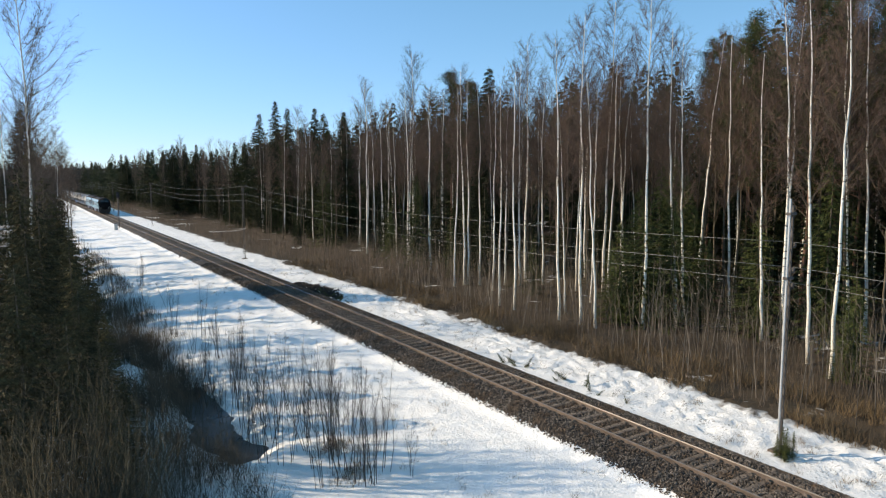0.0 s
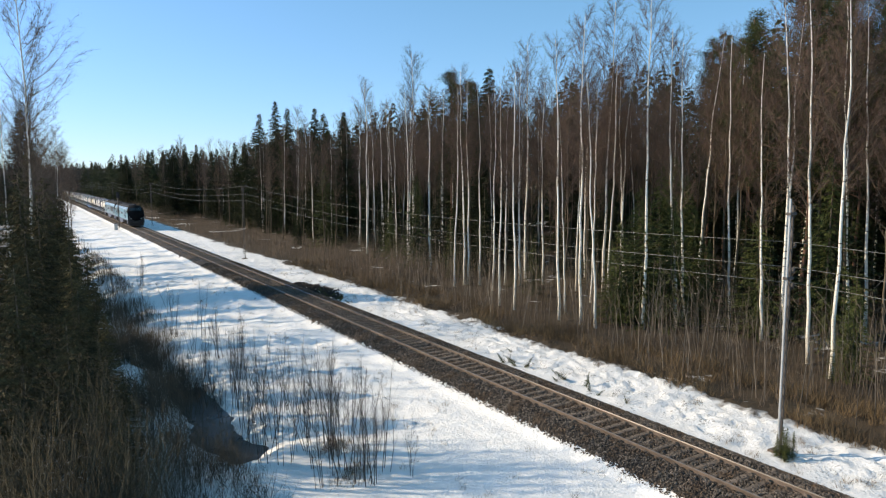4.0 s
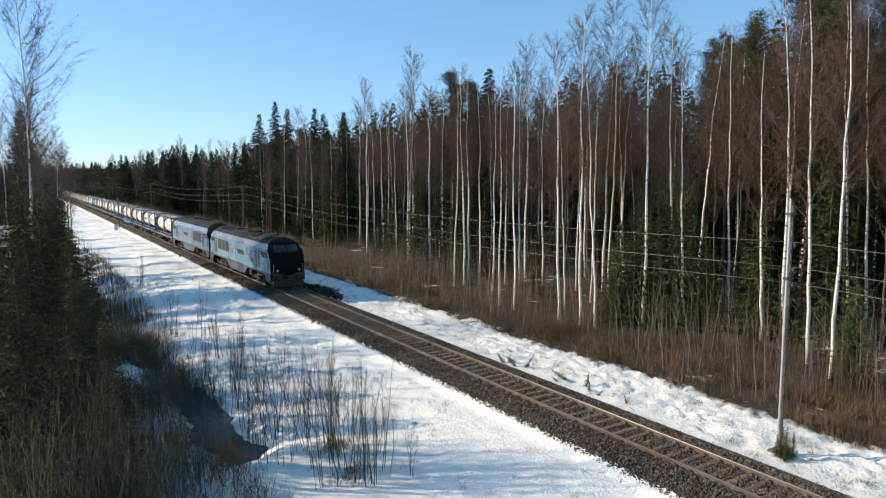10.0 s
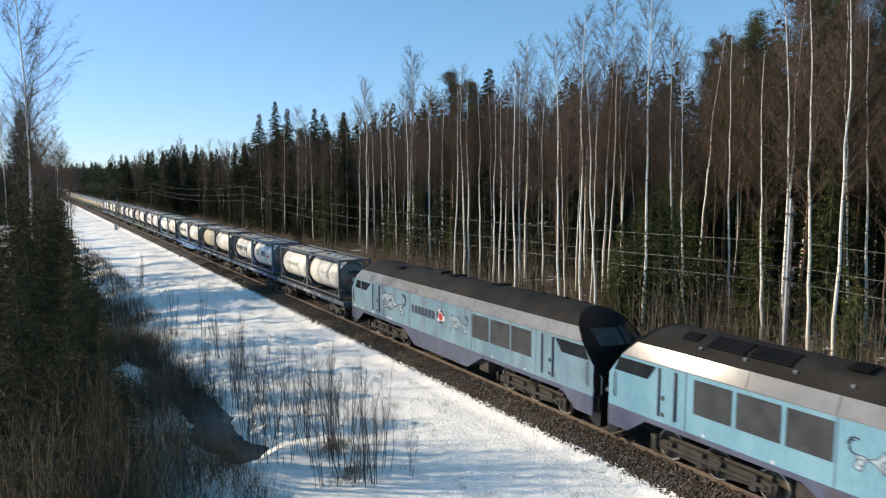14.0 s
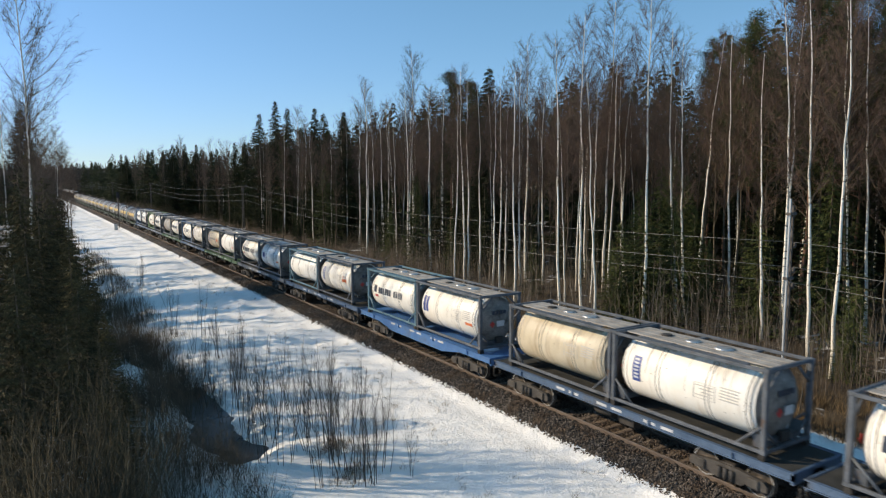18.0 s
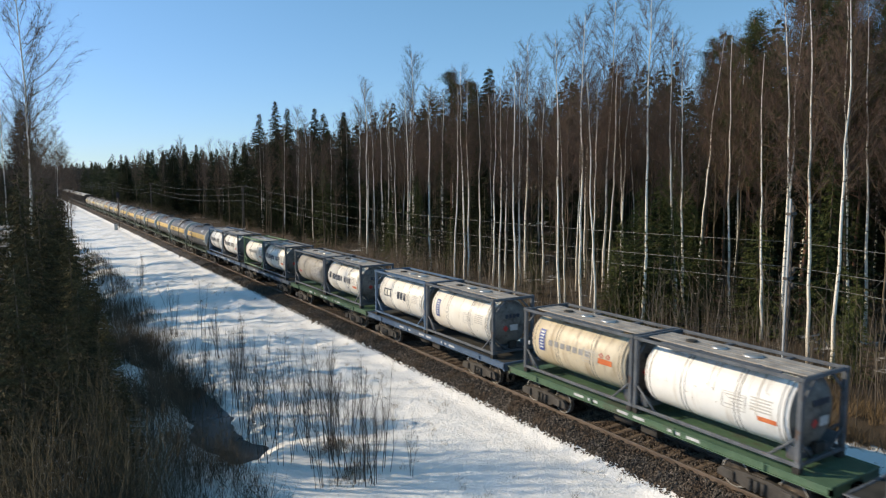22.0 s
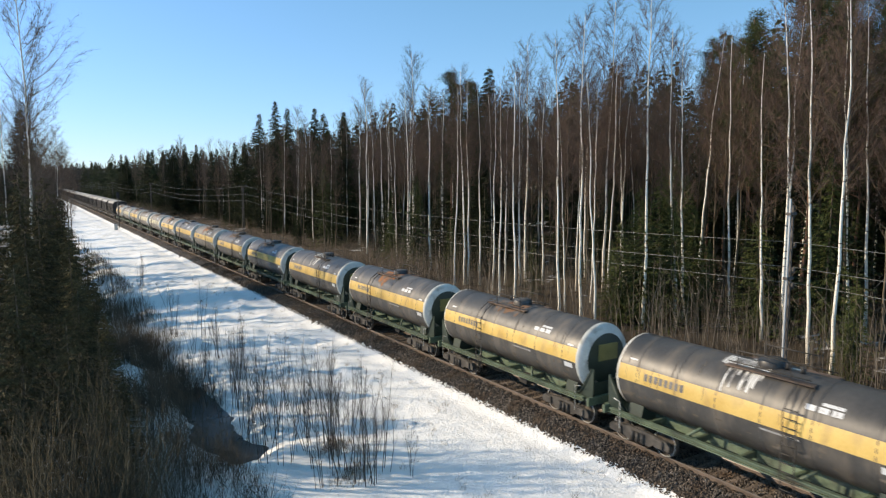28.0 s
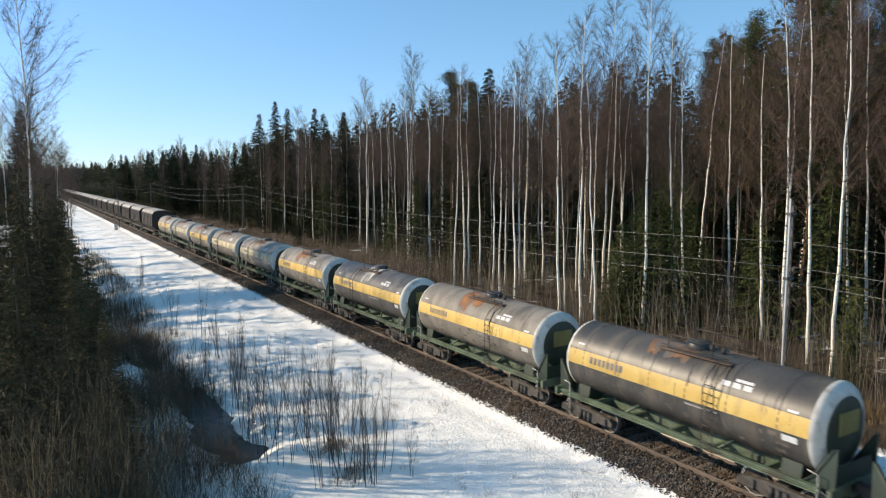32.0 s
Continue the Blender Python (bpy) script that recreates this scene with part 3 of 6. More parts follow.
def scatter(n, x0, x1, y0, y1, gap, taken):
    """Places at least gap apart."""
    out = []
    for _ in range(n * 12):
        if len(out) >= n:
            break
        x, y = rng.uniform(x0, x1), rng.uniform(y0, y1)
        if all((x - a) ** 2 + (y - b) ** 2 > gap * gap for a, b in taken[-400:]):
            out.append((x, y))
            taken.append((x, y))
    return out


taken = [(x, y) for x, y, h, e in FRONT_BIRCHES + FAR_BIRCHES]
# dark spruces that show singly against the sky or between the trunks
for x, y, h in [(24.0, 131.4, 26.2), (23.0, 138.7, 24.3), (25.0, 127.0, 24.5), (21.0, 215.0, 21.2), (21.0, 269.2, 21.2), (20.0, 228.8, 19.4), (23.0, 175.4, 18.5), (23.0, 157.8, 19.4), (22.0, 146.4, 18.8),
                (27.0, 105.0, 22.0), (27.0, 117.8, 23.8), (27.0, 113.7, 22.5), (30.0, 67.8, 24.3)]:
    spruces.plant(x, y, h)
    taken.append((x, y))
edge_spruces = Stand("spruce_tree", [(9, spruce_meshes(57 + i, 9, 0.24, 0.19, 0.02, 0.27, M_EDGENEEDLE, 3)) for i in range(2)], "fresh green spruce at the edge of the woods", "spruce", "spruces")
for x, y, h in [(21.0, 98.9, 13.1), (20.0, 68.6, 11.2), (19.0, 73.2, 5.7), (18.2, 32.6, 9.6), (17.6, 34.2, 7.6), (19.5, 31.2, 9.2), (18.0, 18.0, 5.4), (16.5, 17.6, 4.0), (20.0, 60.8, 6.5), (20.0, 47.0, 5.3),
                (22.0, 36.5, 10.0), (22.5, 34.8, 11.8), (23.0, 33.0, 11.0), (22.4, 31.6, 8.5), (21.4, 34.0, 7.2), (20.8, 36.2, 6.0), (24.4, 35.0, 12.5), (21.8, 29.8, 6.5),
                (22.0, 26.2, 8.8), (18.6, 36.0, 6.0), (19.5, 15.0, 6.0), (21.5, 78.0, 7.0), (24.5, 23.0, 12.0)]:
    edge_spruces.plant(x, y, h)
    taken.append((x, y))
for x, y, h in [(30.0, 76.2, 24.7), (31.0, 72.9, 23.0), (36, 24.5, 25), (39, 26, 27), (30, 19.5, 26), (33, 15, 26)]:
    pines.plant(x, y, h)
    taken.append((x, y))
for x, y in scatter(160, 19, 46, 12, 200, 1.3, taken):
    if x < 24 and 24 < y < 42 or x < 23 and y < 80:
        continue
    alders.plant(x, y, rng.uniform(13, 20))
for x, y in scatter(50, 20, 45, 14, 200, 1.5, taken):
    birches.plant(x, y, rng.uniform(16, 22), rng.uniform(-0.6, 0.6))
for x, y in scatter(95, 23, 46, 10, 210, 1.8, taken):
    far_spruces.plant(x, y, rng.uniform(6, 13))
DEEP = [(x, y, rng.uniform(18, 25.5)) for x, y in scatter(250, 40, 84, 0, 230, 2.0, taken)]
for x, y in scatter(24, 30, 60, 8, 200, 2.5, taken):
    pines.plant(x, y, rng.uniform(18, 23))
for x, y in scatter(60, 15, 40, 190, 330, 2.5, taken):
    (spruces if rng.random() < 0.5 else alders).plant(x, y, rng.uniform(16, 23))
DEEP += [(x, y, rng.uniform(17, 24)) for x, y in scatter(140, 15, 80, 240, 560, 2.5, taken)]
for x, y in scatter(40, 24, 52, 4, 50, 1.6, taken):
    alders.plant(x, y, rng.uniform(17, 23))
for x, y in scatter(28, 26, 48, 4, 50, 2.0, taken):
    if x < 40 and y > 28:
        continue
    pines.plant(x, y, rng.uniform(20, 26))
# a second rank of bare crowns and pines that closes the gaps against the sky
for x, y, h in [(30, 42, 20), (33, 44, 20), (36, 41, 21), (32, 38.5, 19), (38, 45, 21), (35, 48, 21), (40, 40, 22), (29, 46, 19), (31, 50, 20)]:
    alders.plant(x, y, h)
for x, y in scatter(55, 34, 62, 50, 125, 1.6, taken):
    alders.plant(x, y, rng.uniform(16, 20))
for x, y, h in [(31.5, 33.5, 22), (34.5, 35.5, 24), (33.5, 27.5, 24), (36.5, 29.5, 25), (40.0, 33.0, 25)]:
    pines.plant(x, y, h)
for x, y in scatter(30, 30, 60, -4, 45, 2.2, taken):
    far_spruces.plant(x, y, rng.uniform(15, 22))
for x, y in scatter(24, 18, 34, 15, 110, 2.2, taken):
    small_spruces.plant(x, y, rng.uniform(2.5, 7))

# the belt of trees beyond the ditch
for x, y, h in [(-17.4, 22.6, 4.5), (-16.6, 25.6, 4.2), (-16.4, 32.5, 5.0), (-16.2, 40.0, 5.5), (-15.8, 50.0, 6.5), (-18.2, 24.5, 6.0), (-19.6, 27.5, 7.5), (-17.6, 29.5, 6.5), (-19.2, 33.0, 8.5), (-17.4, 36.5, 7.0), (-18.6, 40.5, 9.5), (-17.0, 46.0, 8.0), (-19.4, 46.0, 11.0), (-18.0, 52.5, 11),
                (-16.8, 60.0, 9.5), (-18.6, 66.0, 13), (-16.9, 76.0, 11), (-17.6, 86.0, 13), (-15.8, 98.0, 11), (-20.6, 23.0, 8.0), (-21.0, 38.0, 11), (-15.6, 72.0, 4.0), (-15.4, 85.0, 4.5), (-15.0, 100.0, 5.0), (-15.8, 60.0, 3.5), (-14.6, 115.0, 5.0)]:
    dim_spruces.plant(x, y, h)
for x, y, h in [(-18.75, 60.0, 27.0), (-20.4, 71.0, 18), (-15.8, 92.0, 17), (-14.8, 112.0, 15), (-16.5, 128.0, 17), (-18.6, 81, 19)]:
    birches.plant(x, y, h, label="slender bare birch among dark spruces beside the ditch")
spruces.plant(-19.0, 71.8, 17.0, k=2)
spruces.plant(-18.2, 73.2, 14.5, k=1)
for x, y, h in [(-18.5, 75.0, 13.5), (-17.8, 85.0, 13.0), (-17.0, 95.0, 12.0), (-19.5, 85.0, 15.5), (-18.3, 100.0, 14.5), (-16.8, 108.0, 11.5), (-18.0, 120.0, 14.0), (-17.0, 135.0, 13.0), (-15.5, 150.0, 11.5), (-19.2, 95.0, 15.0), (-19.0, 68.0, 15.0), (-18.9, 50.0, 16.5), (-19.1, 57.0, 17.0), (-18.2, 54.0, 13.5), (-17.7, 64.0, 13.5), (-17.3, 71.0, 13.0), (-18.4, 61.0, 15.0), (-14.6, 95.0, 14.5), (-15.2, 88.0, 15.0), (-14.0, 104.0, 13.5), (-15.0, 99.0, 15.5), (-14.3, 112.0, 13.0)]:
    alders.plant(x, y, h, label="bare grey brown alder beside the ditch")
for x, y, h in [(-18.5, 110.0, 10.5), (-17.2, 125.0, 10.0), (-19.2, 90.0, 10.5), (-16.0, 142.0, 9.0)]:
    spruces.plant(x, y, h)
poles = Stand("birch_tree", [(14, birch_meshes(41 + i, 14, 16, True, 0.5, 0.4, 1)) for i in range(3)], "slender bare birch with few short branches in the thicket", "birch", "birches")
# birches added outside the view, placed so their shadows stripe the snow
for x, y in scatter(330, -31, -20.6, 24, 66, 0.6, taken):
    lane = y + 0.9 * (x + 4)              # where along the line the tree's shadow crosses the bank
    if x < -20.2 - 0.026 * y and (10 < lane < 19.5 and x > -27 or 26 < lane < 50 and rng.random() < 0.15):
        poles.plant(x, y, (1.0 - x) * 0.69 * rng.uniform(0.75, 1.0), rng.uniform(-0.4, 0.4))
# unseen pines left of the view, added to throw shadow across the track
for x, y, h in [(-26.0, 81.5, 23.0), (-25.0, 78.0, 22.0), (-27.5, 80.0, 22.0)]:
    pines.plant(x, y, h)
# unseen spruces behind them, added only to shade the bank and its trees
for x, y, h in [(-24.2, 48.0, 8.5), (-24.0, 58.0, 8.5), (-24.5, 76.0, 13.0), (-24.0, 86.0, 13.0), (-25.0, 96.0, 14.0), (-24.5, 106.0, 13.0), (-26.0, 72.0, 14.0), (-26.0, 90.0, 14.0)]:
    dim_spruces.plant(x, y, h)
for x, y in scatter(40, -46, -21.5, 62, 150, 2.0, taken):
    (birches if rng.random() < 0.6 else alders).plant(x, y, rng.uniform(8.5, 13.5))
for x, y in scatter(12, -46, -23, 40, 150, 3.0, taken):
    spruces.plant(x, y, rng.uniform(8, 12))
for x, y in scatter(40, -34, -12.5, 125, 330, 2.5, taken):
    (spruces if rng.random() < 0.4 else alders).plant(x, y, rng.uniform(9, 15))
DEEP += [(x, y, rng.uniform(9, 14)) for x, y in scatter(60, -60, -12.5, 260, 560, 2.5, taken)]


def joined(name, places, shapes, mat):
    """Many trees of a few shapes as one mesh."""
    vs, fs, base = [], [], 0
    g = random.Random(3)
    grids = []
    for h, (trunk, crown) in shapes:
        co = np.empty(len(crown.vertices) * 3, dtype=np.float32)
        crown.vertices.foreach_get("co", co)
        ix = np.empty(len(crown.loops), dtype=np.int32)
        crown.loops.foreach_get("vertex_index", ix)
        grids.append((h, co.reshape(-1, 3), ix.reshape(-1, 3)))
    for x, y, h in places:
        h0, co, ix = grids[g.randrange(len(grids))]
        m = np.array(planted(x, y, h / h0, 0, h, g.uniform(0, 360)))
        vs.append(co @ m[:3, :3].T + m[:3, 3])
        fs.append(ix + base)
        base += len(co)
    me = bpy.data.meshes.new(name)
    v, f = np.concatenate(vs), np.concatenate(fs)
    me.vertices.add(len(v))
    me.vertices.foreach_set("co", v.astype(np.float32).ravel())
    me.loops.add(f.size)
    me.loops.foreach_set("vertex_index", f.astype(np.int32).ravel())
    me.polygons.add(len(f))
    me.polygons.foreach_set("loop_start", np.arange(0, f.size, 3, dtype=np.int32))
    me.update(calc_edges=True)
    me.materials.append(mat)
    return new(name, me)


tagged(joined("deep_woods", DEEP, [(12, spruce_meshes(85 + i, 12, 0.24, 0.6, 0.02, 0.52)) for i in range(3)], M_NEEDLE), "dark crowded spruces deep behind the bare trees", "woods", kind="stuff")
# seedlings on the snow
for x, y, h in [(4.0, 13.3, 1.2), (4.25, 13.2, 1.0), (3.8, 13.55, 0.9), (4.1, 13.5, 1.05), (3.75, 13.2, 0.75), (3.4, 27.6, 0.75), (2.7, 51.2, 0.8), (2.9, 52.3, 0.7), (2.6, 53.1, 0.9), (3.1, 54.0, 0.6), (2.7, 55.2, 0.75), (3.2, 50.4, 0.5), (2.8, 56.6, 0.6), (3.1, 28.1, 0.6), (4.0, 23.6, 0.8), (3.5, 22.9, 0.45), (4.7, 30.5, 0.4), (3.0, 29.0, 0.75), (3.5, 28.65, 0.7), (3.3, 28.9, 0.5), (3.7, 24.8, 0.9), (3.15, 24.8, 0.4), (3.25, 22.1, 0.45), (3.5, 20.5, 0.4)]:
    edge_spruces.plant(x, y, h, 0.0 if y < 14 else h * rng.uniform(-1.6, 1.6), label="tiny green spruce seedling bent down by the snow" if y > 14 else "tiny green spruce seedling standing in the snow", k=1)

# woods in the distance
g = random.Random(5)
RIDGE = []
for i in range(2600):
    if i < 1000:
        x, y = g.choice((-1, 1)) * (13 + 160 * g.random() ** 1.6), g.uniform(540, 1480)
    else:
        x, y = g.uniform(-420, 420), g.uniform(1490, 1850)
    RIDGE.append((x, y, g.uniform(11, 18)))
tagged(joined("far_woods", RIDGE, [(12, spruce_meshes(95 + i, 12, 0.3, 1.9, 0.02, 1.5)) for i in range(4)], M_FARWOOD), "dark mixed woods closing the far end of the line", "woods", kind="stuff")


# ---------- undergrowth ----------
def stems(m, n, region, height, twigs, r, seed, power=1.0, spread=0.25):
    """Bare upright stems with side twigs, scattered over a region."""
    g = random.Random(seed)
    for _ in range(n):
        x = g.uniform(region[0], region[1])
        y = region[2] + (region[3] - region[2]) * g.random() ** power
        cl = noise.noise((x * 0.3, y * 0.3, 2))
        if cl + 0.4 * noise.noise((x * 0.9, y * 0.9, 5)) < g.uniform(-0.45, 0.22):
            continue
        h = g.uniform(*height) * (0.8 + 0.5 * cl)
        z = ground_z(x, y) - 0.05
        top = Vector((x + g.gauss(0, spread), y + g.gauss(0, spread), z + h))
        base = Vector((x, y, z))
        m.sliver(base, top, r * g.uniform(0.7, 1.3))
        for _ in range(twigs):
            p = base.lerp(top, g.uniform(0.25, 0.9))
            m.sliver(p, p + Vector((g.gauss(0, 0.22), g.gauss(0, 0.22), g.uniform(0.1, 0.6))) * (0.35 * h), r * 0.5)


edge = Mesh()
stems(edge, 2600, (8.4, 17, 4, 70), (0.5, 2.0), 4, 0.012, 1, 1.3)
stems(edge, 1800, (9.4, 20, 4, 75), (1.6, 4.6), 4, 0.0115, 21, 1.2, 0.42)
stems(edge, 6500, (8.6, 19, 60, 330), (1.2, 3.4), 4, 0.028, 2, 1.5)
tagged(new("brushwood", edge.data("brushwood", M_BRUSH)), "dense reddish brown brushwood along the edge of the woods", "brushwood", kind="stuff")
young = Mesh()
stems(young, 480, (9.6, 17.5, 8, 60), (3.5, 8.5), 6, 0.021, 33, 1.2, 0.5)
tagged(new("young_stems", young.data("young_stems", M_YOUNG)), "tall thin pale young stems in front of the woods", "saplings", kind="stuff")
inner = Mesh()
stems(inner, 5200, (14, 45, 6, 90), (1.5, 5.0), 4, 0.018, 3)
tagged(new("undergrowth", inner.data("undergrowth", M_GREYBRUSH)), "thin grey saplings crowding the floor of the woods", "undergrowth", kind="stuff")
bank = Mesh()
stems(bank, 3600, (-18.5, -16.3, 21, 70), (0.9, 2.6), 6, 0.011, 5, 1.05)
stems(bank, 3400, (-16.5, -12.4, 31, 70), (0.9, 2.6), 6, 0.011, 25, 1.2)
stems(bank, 3000, (-17.0, -12.6, 19, 30), (0.7, 2.0), 7, 0.0085, 26, 1.0, 0.4)
stems(bank, 3200, (-14.2, -11.0, 34, 68), (0.7, 2.0), 6, 0.012, 15, 1.2)
stems(bank, 1800, (-18, -11, 70, 200), (1.0, 3.0), 4, 0.024, 6)
stems(bank, 2600, (-12.6, -10.4, 48, 110), (0.4, 1.3), 6, 0.014, 28)
stems(bank, 2200, (-13.2, -11.6, 36, 55), (0.7, 1.8), 6, 0.011, 29)
stems(bank, 3000, (-17.0, -13.8, 32, 50), (0.8, 2.0), 6, 0.011, 27)
stems(bank, 1500, (-21, -14.5, 12, 34), (1.0, 3.0), 7, 0.01, 7)
thicket = Mesh()
stems(thicket, 3800, (-21.5, -16.4, 19, 62), (1.5, 6.0), 8, 0.014, 17, 1.4, 0.9)
tagged(new("thicket", thicket.data("thicket", M_BANKSTEM)), "dull olive brown thicket in the shade beside the ditch", "thicket", kind="stuff")
tagged(new("ditch_brush", bank.data("ditch_brush", M_GREYBRUSH)), "tangled grey brown brush along the ditch", "brushwood", kind="stuff")
tufts = Mesh()
g = random.Random(8)
for _ in range(1500):
    x, y = (g.uniform(3.0, 7.6) if g.random() < 0.55 else g.uniform(-11, -2.6)), 7 + 70 * g.random() ** 1.4
    if noise.noise((x * 0.8, y * 0.5, 4)) < 0.12:
        continue
    z = ground_z(x, y)
    for _ in range(g.randint(6, 16)):
        p = Vector((x + g.gauss(0, 0.09), y + g.gauss(0, 0.09), z - 0.02))
        tufts.sliver(p, p + Vector((g.gauss(0, 0.12), g.gauss(0, 0.12), g.uniform(0.08, 0.34))), 0.0055)
# a thawed hollow under the saplings and the withered grass round it
for cx, cy, n, w in ((-9.05, 24.6, 420, 0.34), (-9.6, 21.9, 260, 0.4), (-9.0, 22.3, 200, 0.3), (-8.4, 23.6, 120, 0.3)):
    for _ in range(n):
        p = Vector((cx + g.gauss(0, w), cy + g.gauss(0, w), 0))
        p.z = ground_z(p.x, p.y) - 0.02
        tufts.sliver(p, p + Vector((g.gauss(0, 0.14), g.gauss(0, 0.14), g.uniform(0.08, 0.36))), 0.0075)
# golden tussocks in front of the brushwood
for _ in range(2300):
    x, y = g.uniform(7.6, 13.5), 5 + 75 * g.random() ** 1.3
    if noise.noise((x * 0.35, y * 0.25, 14)) < g.uniform(-0.2, 0.25):
        continue
    z = ground_z(x, y) - 0.03
    for _ in range(g.randint(14, 30)):
        p = Vector((x + g.gauss(0, 0.2), y + g.gauss(0, 0.2), z))
        tufts.blade(p, p + Vector((g.gauss(0, 0.22), g.gauss(0, 0.22), g.uniform(0.25, 0.95))), 0.011)
tagged(new("dry_grass", tufts.data("dry_grass", M_LITTER)), "dry grass and twig tips poking through the snow", "grass", kind="stuff")


def sapling_meshes(seed, n, h):
    """A clump of upright bare stems with fine rising twigs."""
    r = random.Random(seed)
    out = []
    for _ in range(n):
        m = Mesh()
        b = Vector((r.gauss(0, 0.22), r.gauss(0, 0.22), -0.1))
        hh = h * r.uniform(0.55, 1.05)
        lean = Vector((r.gauss(0, 0.1), r.gauss(0, 0.1), 1)).normalized()
        pts = [b + lean * hh * f + Vector((r.gauss(0, 0.04), r.gauss(0, 0.04), 0)) * (f > 0) for f in (0, 0.35, 0.7, 1.0)]
        m.tube(pts, [0.0035 * hh + 0.002, 0.0026 * hh + 0.0015, 0.0015 * hh + 0.0015, 0.0025], 5, False)
        for k in range(20):
            f = r.uniform(0.25, 0.97)
            i = min(2, int(f * 3))
            p = pts[i].lerp(pts[i + 1], f * 3 - i)
            a = r.uniform(0, 6.283)
            ln = hh * 0.3 * (1.12 - f)
            q = p + Vector((math.cos(a) * ln * 0.55, math.sin(a) * ln * 0.55, ln * r.uniform(0.7, 1.2)))
            m.sliver(p, q, 0.0042)
            for _ in range(3):
                c = p.lerp(q, r.uniform(0.3, 0.9))
                m.blade(c, c + Vector((r.gauss(0, 0.12), r.gauss(0, 0.12), r.uniform(0.05, 0.3))), 0.0034)
        out.append(m.data("stem", M_STEM))
    return out


clumps = []
for i in range(5):
    t = thing("bare_sapling", "clump of thin bare grey saplings growing from the snow", "sapling", "saplings by the ditch")
    for me in sapling_meshes(90 + i, (4, 6, 5, 8, 3)[i], 4.2):
        part("stem", me, None, t)
    clumps.append(t)
g = random.Random(12)
for i, (x, y, h) in enumerate([(-11.8, 24.7, 5.0), (-9.65, 21.5, 5.2), (-9.5, 22.6, 5.6), (-9.1, 20.9, 4.6), (-8.7, 21.6, 4.0), (-10.2, 23.4, 4.8), (-9.7, 26.6, 4.6), (-10.5, 27.8, 4.8), (-9.0, 25.0, 4.4),
                               (-10.9, 30.0, 4.6), (-9.8, 31.5, 4.2), (-10.2, 34.5, 4.4), (-11.2, 36.5, 4.0), (-9.0, 38.5, 3.6), (-9.2, 46.9, 4.2), (-10.4, 50.0, 3.6), (-9.5, 58.0, 3.0), (-10.3, 66.0, 3.4),
                               (-9.4, 73.7, 3.6), (-11.0, 84.0, 3.4), (-8.3, 24.4, 3.2), (-7.9, 22.8, 3.0), (-10.7, 21.6, 3.6), (-11.4, 28.6, 4.4), (-8.6, 28.8, 3.2),
                               (-10.9, 24.2, 4.4), (-11.3, 26.0, 4.6), (-10.0, 24.9, 4.2), (-9.3, 23.7, 4.8), (-8.3, 21.2, 4.2), (-10.3, 29.2, 4.6), (-9.2, 29.9, 3.8), (-11.6, 31.8, 4.6), (-10.6, 32.9, 4.0),
                               (-9.3, 33.6, 3.4), (-11.9, 34.2, 4.2), (-9.9, 36.4, 3.6), (-11.0, 39.0, 3.8), (-9.6, 41.0, 3.4), (-7.6, 26.4, 2.6), (-7.8, 20.4, 2.8), (-8.9, 26.9, 3.4), (-10.6, 43.5, 3.4)]):
    m = planted(x, y, h / 4.2, g.uniform(-0.3, 0.3), h, g.uniform(0, 360))
    if i < 5:
        clumps[i].matrix_basis = m
    else:
        src = clumps[i % 5]
        sc = src.scale.copy()
        src.scale = (1, 1, 1)
        copy_thing(src, m)
        src.scale = sc

# the ditch's standing water
wm = Mesh()
n = 60
for i in range(n):
    y0, y1 = 24 + 14 * i / n, 24 + 14 * (i + 1) / n
    wm.add([(ditch(y0) - 1.6, y0, -2.02), (ditch(y0) + 1.6, y0, -2.02), (ditch(y1) + 1.6, y1, -2.02), (ditch(y1) - 1.6, y1, -2.02)], [(0, 1, 2, 3)])
tagged(new("water", wm.data("water", M_WATER)), "dark still meltwater in the ditch", "water", kind="structure")

# a heap of dark earth and branches shovelled off the bed
heap = Mesh()
g = random.Random(44)
for _ in range(900):
    f = g.random()
    y = 52.5 + 10.5 * f
    x = 3.35 + g.gauss(0, 0.42) * (0.4 + 1.2 * math.sin(math.pi * f))
    z = ground_z(x, y) + 0.28 * math.sin(math.pi * f) * math.exp(-((x - 3.35) / 0.7) ** 2) * g.random()
    r = g.uniform(0.05, 0.16)
    q = Euler((g.uniform(0, 6), g.uniform(0, 6), g.uniform(0, 6))).to_matrix()
    heap.add([Vector((x, y, z)) + q @ Vector((i * r * g.uniform(0.7, 1.3), j * r * g.uniform(0.6, 1.1), k * r * g.uniform(0.5, 0.9)))
              for i, j, k in ((1, 0, 0), (-1, 0, 0), (0, 1, 0), (0, -1, 0), (0, 0, 1), (0, 0, -1))],
             [(0, 2, 4), (2, 1, 4), (1, 3, 4), (3, 0, 4), (2, 0, 5), (1, 2, 5), (3, 1, 5), (0, 3, 5)])
    if g.random() < 0.5:
        p = Vector((x, y, z))
        heap.sliver(p, p + Vector((g.gauss(0, 0.4), g.gauss(0, 0.4), g.uniform(0.02, 0.3))), 0.014)
tagged(new("earth_heap", heap.data("earth_heap", M_BALLAST)), "low heap of dark earth clods and branches beside the track", "earth heap", kind="stuff")

# signal and cabinet far up the line
t = thing("railway_signal", "dark railway signal on a slim post beside the line", "signal", m=pose(-2.55, 153.3, -0.6))
m = Mesh()
m.tube([(0, 0, -0.3), (0, 0, 7.4)], 0.09, 8)
part("post", m, M_MASTDARK, t)
m = Mesh()
